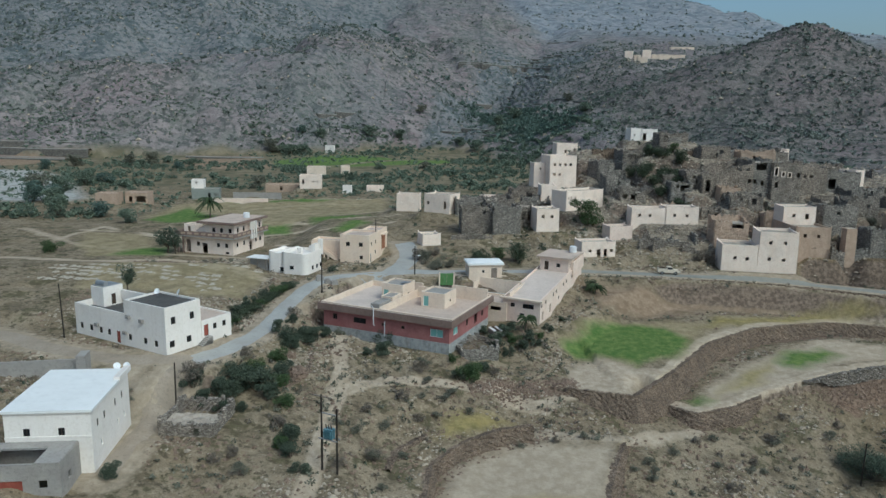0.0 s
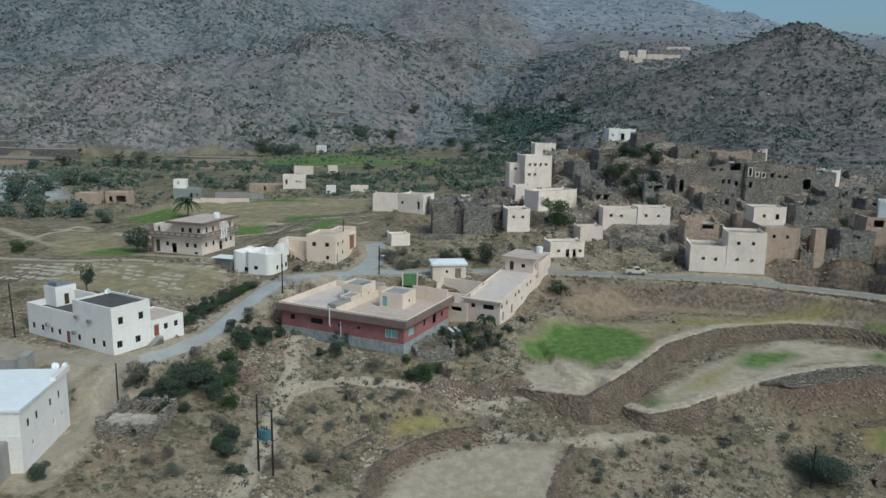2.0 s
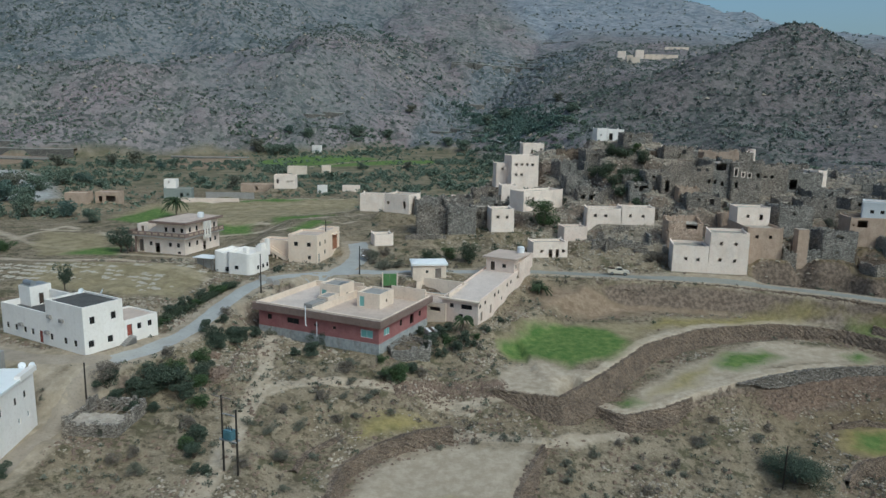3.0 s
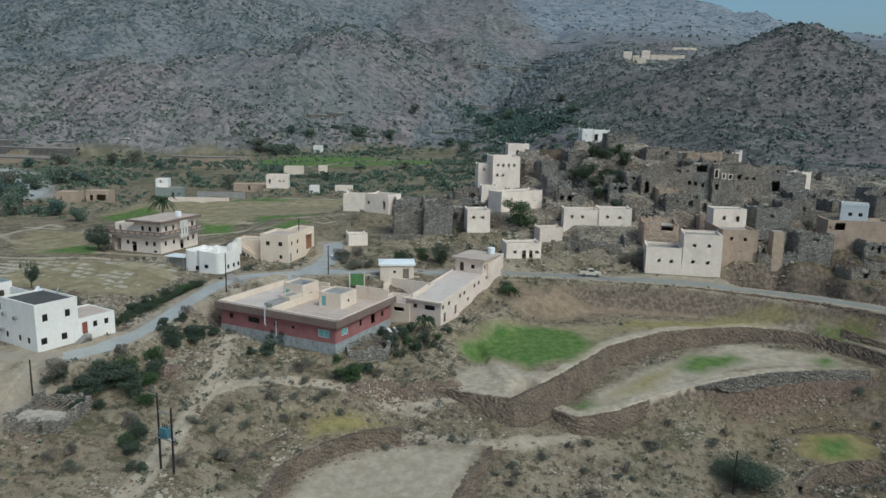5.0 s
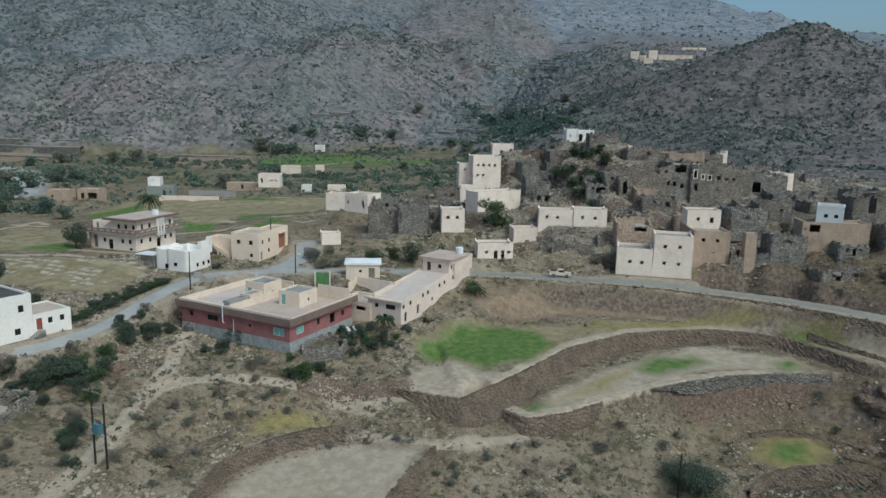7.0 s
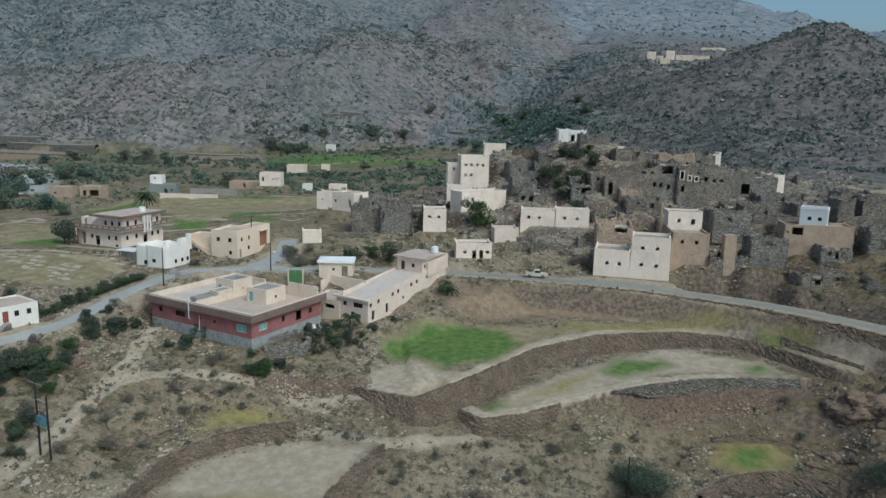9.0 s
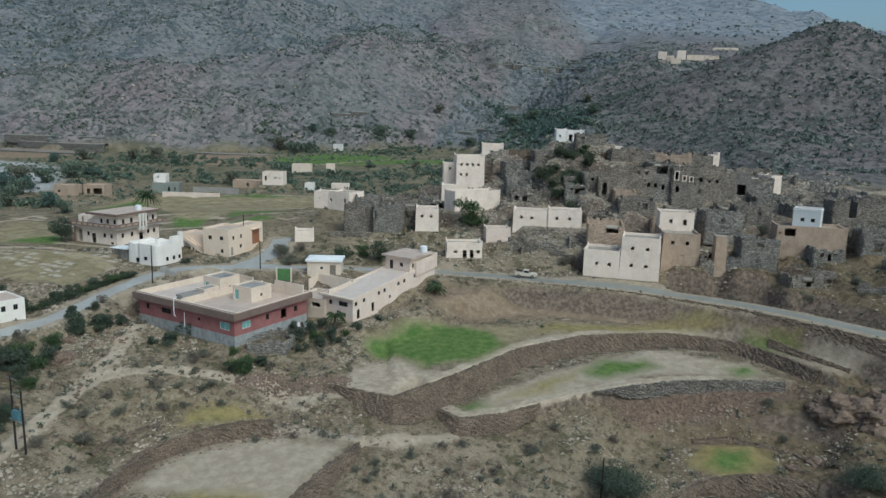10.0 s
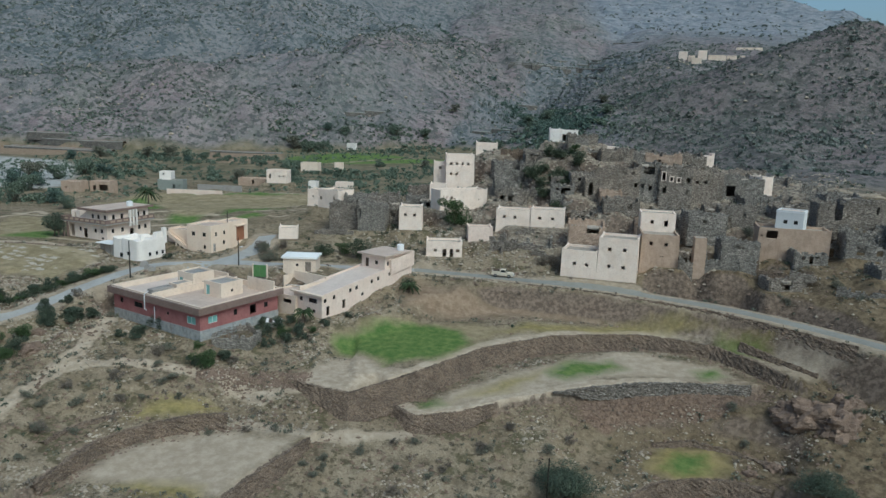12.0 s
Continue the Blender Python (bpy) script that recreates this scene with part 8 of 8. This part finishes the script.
def sprays(name, label, category, pts, size, material, blades=7, up=0.9, plate=1.0):
    """Many small tufts of leaf sprays as one object."""
    x, y, z, rs, *_ = pts
    n = len(x)
    s = size(rs, n)
    a = rs.uniform(0, 6.28, (n, blades))
    r = rs.uniform(0.05, 0.75, (n, blades)) * s[:, None]
    h = rs.uniform(0.15, 1.0, (n, blades)) * s[:, None] * up
    c = np.stack([x[:, None] + r * np.cos(a), y[:, None] + r * np.sin(a), z[:, None] + h * 0.8], -1)
    k = s[:, None] * rs.uniform(0.35, 0.7, (n, blades)) * plate
    t1 = rs.normal(size=(n, blades, 3)); t1 /= np.linalg.norm(t1, axis=-1, keepdims=True)
    t2 = np.cross(t1, rs.normal(size=(n, blades, 3))); t2 /= np.linalg.norm(t2, axis=-1, keepdims=True)
    q = np.stack([c - t1 * k[..., None] * 0.8, c + t2 * k[..., None] * 0.5, c + t1 * k[..., None] * 0.8, c - t2 * k[..., None] * 0.5], 2)
    f = np.arange(n * blades * 4).reshape(-1, 4)
    me = bpy.data.meshes.new(name)
    me.from_pydata(q.reshape(-1, 3).tolist(), [], f.tolist())
    me.materials.append(material)
    tagged(new(name, me), label, category, kind="stuff")


def on_fields(x, y):
    m = np.zeros(len(x), bool)
    for poly in GREEN_FIELDS + PALE + BROWN + YELLOW:
        m |= inside(x, y, poly, 1.0) > 0.5
    for line in (TERRACE_UPPER, TERRACE_LOWER):
        d, _ = along(x, y, line)
        m |= (d > -2.5) & (d < 4)
    return m


near = (-75, 135, 80, 175)
lumps("loose_stones", "scattered grey-brown field stones on dry ground", "stones", scatter(90000, 1, near, lambda x, y, rs: free(x, y) & ~on_fields(x, y) & (np.abs(along(x, y, TRACKS[0])[0]) > 1.6) & (fbm(x, y, 9, 4) + rs.uniform(-0.25, 0.25, len(x)) > 0.14 + 0.16 * smooth(22, 34, x))), lambda rs, n: 0.07 + 0.36 * rs.rand(n) ** 3.5, LOOSE)
lumps("dark_stones", "dark brown stones strewn over the dry ground", "stones", scatter(45000, 19, near, lambda x, y, rs: free(x, y) & ~on_fields(x, y) & (fbm(x + 77, y, 8, 3) + rs.uniform(-0.35, 0.35, len(x)) > 0.12)), lambda rs, n: 0.08 + 0.38 * rs.rand(n) ** 3.2, ROCK)
lumps("fallen_stones", "fallen building stones between the ruins", "stones", scatter(46000, 2, (-4, 150, 170, 262), lambda x, y, rs: free(x, y) & (np.exp(-(((x - 78) / 62) ** 2 + ((y - 212) / 42) ** 2)) > rs.uniform(0.2, 0.95, len(x)))), lambda rs, n: 0.14 + 0.5 * rs.rand(n) ** 2.2, LOOSE)
lumps("fallen_stones", "dark fallen stones on the village hill", "stones", scatter(9000, 3, (-4, 150, 170, 262), lambda x, y, rs: free(x, y) & (np.exp(-(((x - 78) / 62) ** 2 + ((y - 212) / 42) ** 2)) > rs.uniform(0.2, 0.95, len(x)))), lambda rs, n: 0.14 + 0.45 * rs.rand(n) ** 2.5, ROCK)
lumps("tumbled_bank", "tumbled brown stone bank below the house", "stones", scatter(9000, 21, (4, 24, 112, 124), lambda x, y, rs: np.abs(along(x, y, [(6, 116.5), (14, 118.2), (22, 120.5)])[0]) < rs.uniform(0, 2.6, len(x))), lambda rs, n: 0.1 + 0.28 * rs.rand(n) ** 2, ROCK)
def by_walls(x, y, rs):
    d = np.full(len(x), 99.0)
    for line, *_ in TERRACES:
        e, (top, drop) = along(x, y, line)
        d = np.minimum(d, np.where(e < 0, np.abs(e) - 0.3 * drop, 99))
    return (d < rs.uniform(0, 3.2, len(x)))
lumps("wall_rubble", "tumbled stones at the foot of the terrace walls", "stones", scatter(42000, 4, (-6, 112, 82, 155), by_walls), lambda rs, n: 0.1 + 0.26 * rs.rand(n) ** 2, ROCK)
lumps("tumbled_slope", "tumbled brown stones on the slope below the terrace", "stones", scatter(16000, 22, (66, 106, 118, 140), lambda x, y, rs: (along(x, y, TERRACE_LOWER)[0] < -0.8) & (along(x, y, TERRACE_LOWER)[0] > -1 - 4.5 * rs.rand(len(x))) & (x > 70)), lambda rs, n: 0.08 + 0.24 * rs.rand(n) ** 2, ROCK)
lumps("straw_heaps", "rows of pale straw heaps on the stubble field", "straw", scatter(12000, 5, (-92, -38, 138, 164), lambda x, y, rs: (inside(x, y, [(-90, 147), (-90, 159), (-72, 160.5), (-42, 161), (-41, 150), (-50, 142), (-56, 150), (-74, 148)], 1.0) > 0.5) & (np.abs(np.mod(y * 0.92 + x * 0.2, 2.4) - 1.2) < 0.55) & (np.abs(np.mod(x * 0.95 - y * 0.2 + 1.2 * np.floor((y * 0.92 + x * 0.2) / 2.4), 3.1) - 1.5) < 1.1) & (fbm(x, y, 3.2, 2) > -0.05)), lambda rs, n: rs.uniform(0.3, 0.65, n), STRAW, 0.22)
sprays("dry_scrub", "low dry grey-green scrub on stony ground", "scrub", scatter(11000, 6, near, lambda x, y, rs: free(x, y) & ~on_fields(x, y) & (fbm(x, y, 8, 4) + rs.uniform(-0.3, 0.3, len(x)) > 0.16)), lambda rs, n: 0.15 + 0.95 * rs.rand(n) ** 2.4, LEAF_GREY, 20, plate=0.55)
sprays("dry_twigs", "brown leafless twigs of dry low shrubs", "scrub", scatter(7000, 16, near, lambda x, y, rs: free(x, y) & ~on_fields(x, y) & (fbm(x + 21, y, 7, 4) + rs.uniform(-0.25, 0.25, len(x)) > 0.2)), lambda rs, n: 0.15 + 0.9 * rs.rand(n) ** 2.2, LEAF_DRY, 20, plate=0.55)
sprays("green_scrub", "low green thorn scrub on stony ground", "scrub", scatter(900, 7, near, lambda x, y, rs: free(x, y) & ~on_fields(x, y) & (fbm(x + 50, y, 12, 3) + rs.uniform(-0.5, 0.5, len(x)) > 0.25)), lambda rs, n: rs.uniform(0.3, 0.9, n), LEAF_DARK, 26, plate=0.5)
sprays("village_scrub", "green scrub growing between the ruins", "scrub", scatter(2200, 8, (-10, 150, 172, 290), lambda x, y, rs: free(x, y) & (fbm(x, y, 16, 3) + rs.uniform(-0.4, 0.4, len(x)) > 0.2)), lambda rs, n: rs.uniform(0.4, 1.3, n), LEAF_DARK, 26, plate=0.5)
BELTS = [(-165, 340, 26, 34), (-140, 352, 40, 18), (-105, 366, 40, 14), (-60, 376, 40, 14), (-20, 384, 34, 16), (-200, 372, 40, 22), (-160, 292, 14, 18), (20, 400, 30, 50), (20, 320, 40, 30), (-150, 250, 30, 16), (-150, 425, 70, 26), (-90, 522, 60, 14), (-30, 556, 50, 16), (40, 560, 34, 40), (-70, 338, 50, 10), (-95, 408, 30, 8), (-20, 430, 30, 8), (50, 480, 50, 40)]


def in_belts(x, y, rs):
    m = np.zeros(len(x), bool)
    for bx, by, rx, ry in BELTS:
        m |= np.hypot((x - bx) / rx, (y - by) / ry) < 1.0
    return m & (inside(x, y, WADI, 3.0) < 0.4) & (fbm(x, y, 17, 3) + rs.uniform(-0.35, 0.35, len(x)) > 0.0)


sprays("valley_thicket", "belts of grey-green trees and bushes between the valley fields", "trees", scatter(12000, 23, (-260, 110, 230, 620), in_belts), lambda rs, n: 1.0 + 2.2 * rs.rand(n) ** 2, VALLEY_LEAF, 80, 1.15, 0.5)
sprays("gully_trees", "green trees crowding the gully and its old fields", "trees", scatter(8000, 24, (-20, 130, 490, 715), lambda x, y, rs: np.abs(along(x, y, GULLY)[0]) < 34 * rs.rand(len(x)) * rs.rand(len(x)) + 3), lambda rs, n: 1.1 + 2.6 * rs.rand(n) ** 2, GULLY_LEAF, 70, 1.1, 0.5)
sprays("valley_scrub", "low scrub and hedges of the valley floor", "scrub", scatter(22000, 9, (-330, 150, 235, 560), lambda x, y, rs: ~on_fields(x, y) & (fbm(x, y, 40, 3) + rs.uniform(-0.5, 0.5, len(x)) > 0.15) & (np.hypot(x - 70, y - 235) > 45)), lambda rs, n: 0.4 + 1.5 * rs.rand(n) ** 2, VALLEY_LEAF, 9)
sprays("field_tufts", "tufts of green crop on the small fields", "grass", scatter(5000, 10, (18, 110, 112, 152), lambda x, y, rs: np.max([inside(x, y, p, 2.0) for p in GREEN_FIELDS[:6]], axis=0) > rs.uniform(0.3, 1, len(x))), lambda rs, n: rs.uniform(0.08, 0.2, n), GRASS, 6, 0.6)
def by_gully(x, y, rs):
    d = np.abs(along(x, y, GULLY)[0])
    return d < 46 * rs.rand(len(x)) * rs.rand(len(x)) * (0.12 + 1.2 * smooth(740, 620, y))
sprays("gully_thicket", "dense green thicket along the mountain gully", "scrub", scatter(16000, 14, (-140, 130, 490, 1000), by_gully), lambda rs, n: 0.8 + 3.0 * rs.rand(n) ** 2, GULLY_LEAF, 9)
sprays("hill_scrub", "dark scrub covering the right hill", "scrub", scatter(20000, 15, (95, 420, 250, 620), lambda x, y, rs: (np.hypot(x - 80, (y - 235)) > 48) & (fbm(x, y, 50, 4) + rs.uniform(-0.6, 0.6, len(x)) > 0.0)), lambda rs, n: 0.5 + 2.2 * rs.rand(n) ** 3, SCRUB, 8)
def slope_scrub(x, y, rs):
    return (mountains(x, y) > 27 + 0.03 * np.maximum(y - 320, 0)) & (fbm(x, y, 60, 4) + rs.uniform(-0.75, 0.75, len(x)) > 0.12)
sprays("slope_scrub", "dark thorn scrub dotted over the mountain side", "scrub", scatter(90000, 11, (-620, 480, 400, 900), slope_scrub), lambda rs, n: 0.5 + 2.3 * rs.rand(n) ** 3.2, SCRUB, 8)
sprays("slope_scrub_far", "dark scrub dotted over the far ridge", "scrub", scatter(5000, 12, (-400, 800, 950, 1600), slope_scrub), lambda rs, n: 1.6 + 2.6 * rs.rand(n) ** 2, SCRUB, 7)
lumps("slope_rocks", "pale boulders on the mountain side", "rocks", scatter(6000, 13, (-560, 480, 400, 900), lambda x, y, rs: (mountains(x, y) > 27 + 0.03 * np.maximum(y - 320, 0)) & (fbm(x + 31, y, 45, 4) + rs.uniform(-0.6, 0.6, len(x)) > 0.1)), lambda rs, n: 0.5 + 1.4 * rs.rand(n) ** 3, LOOSE, 0.8)
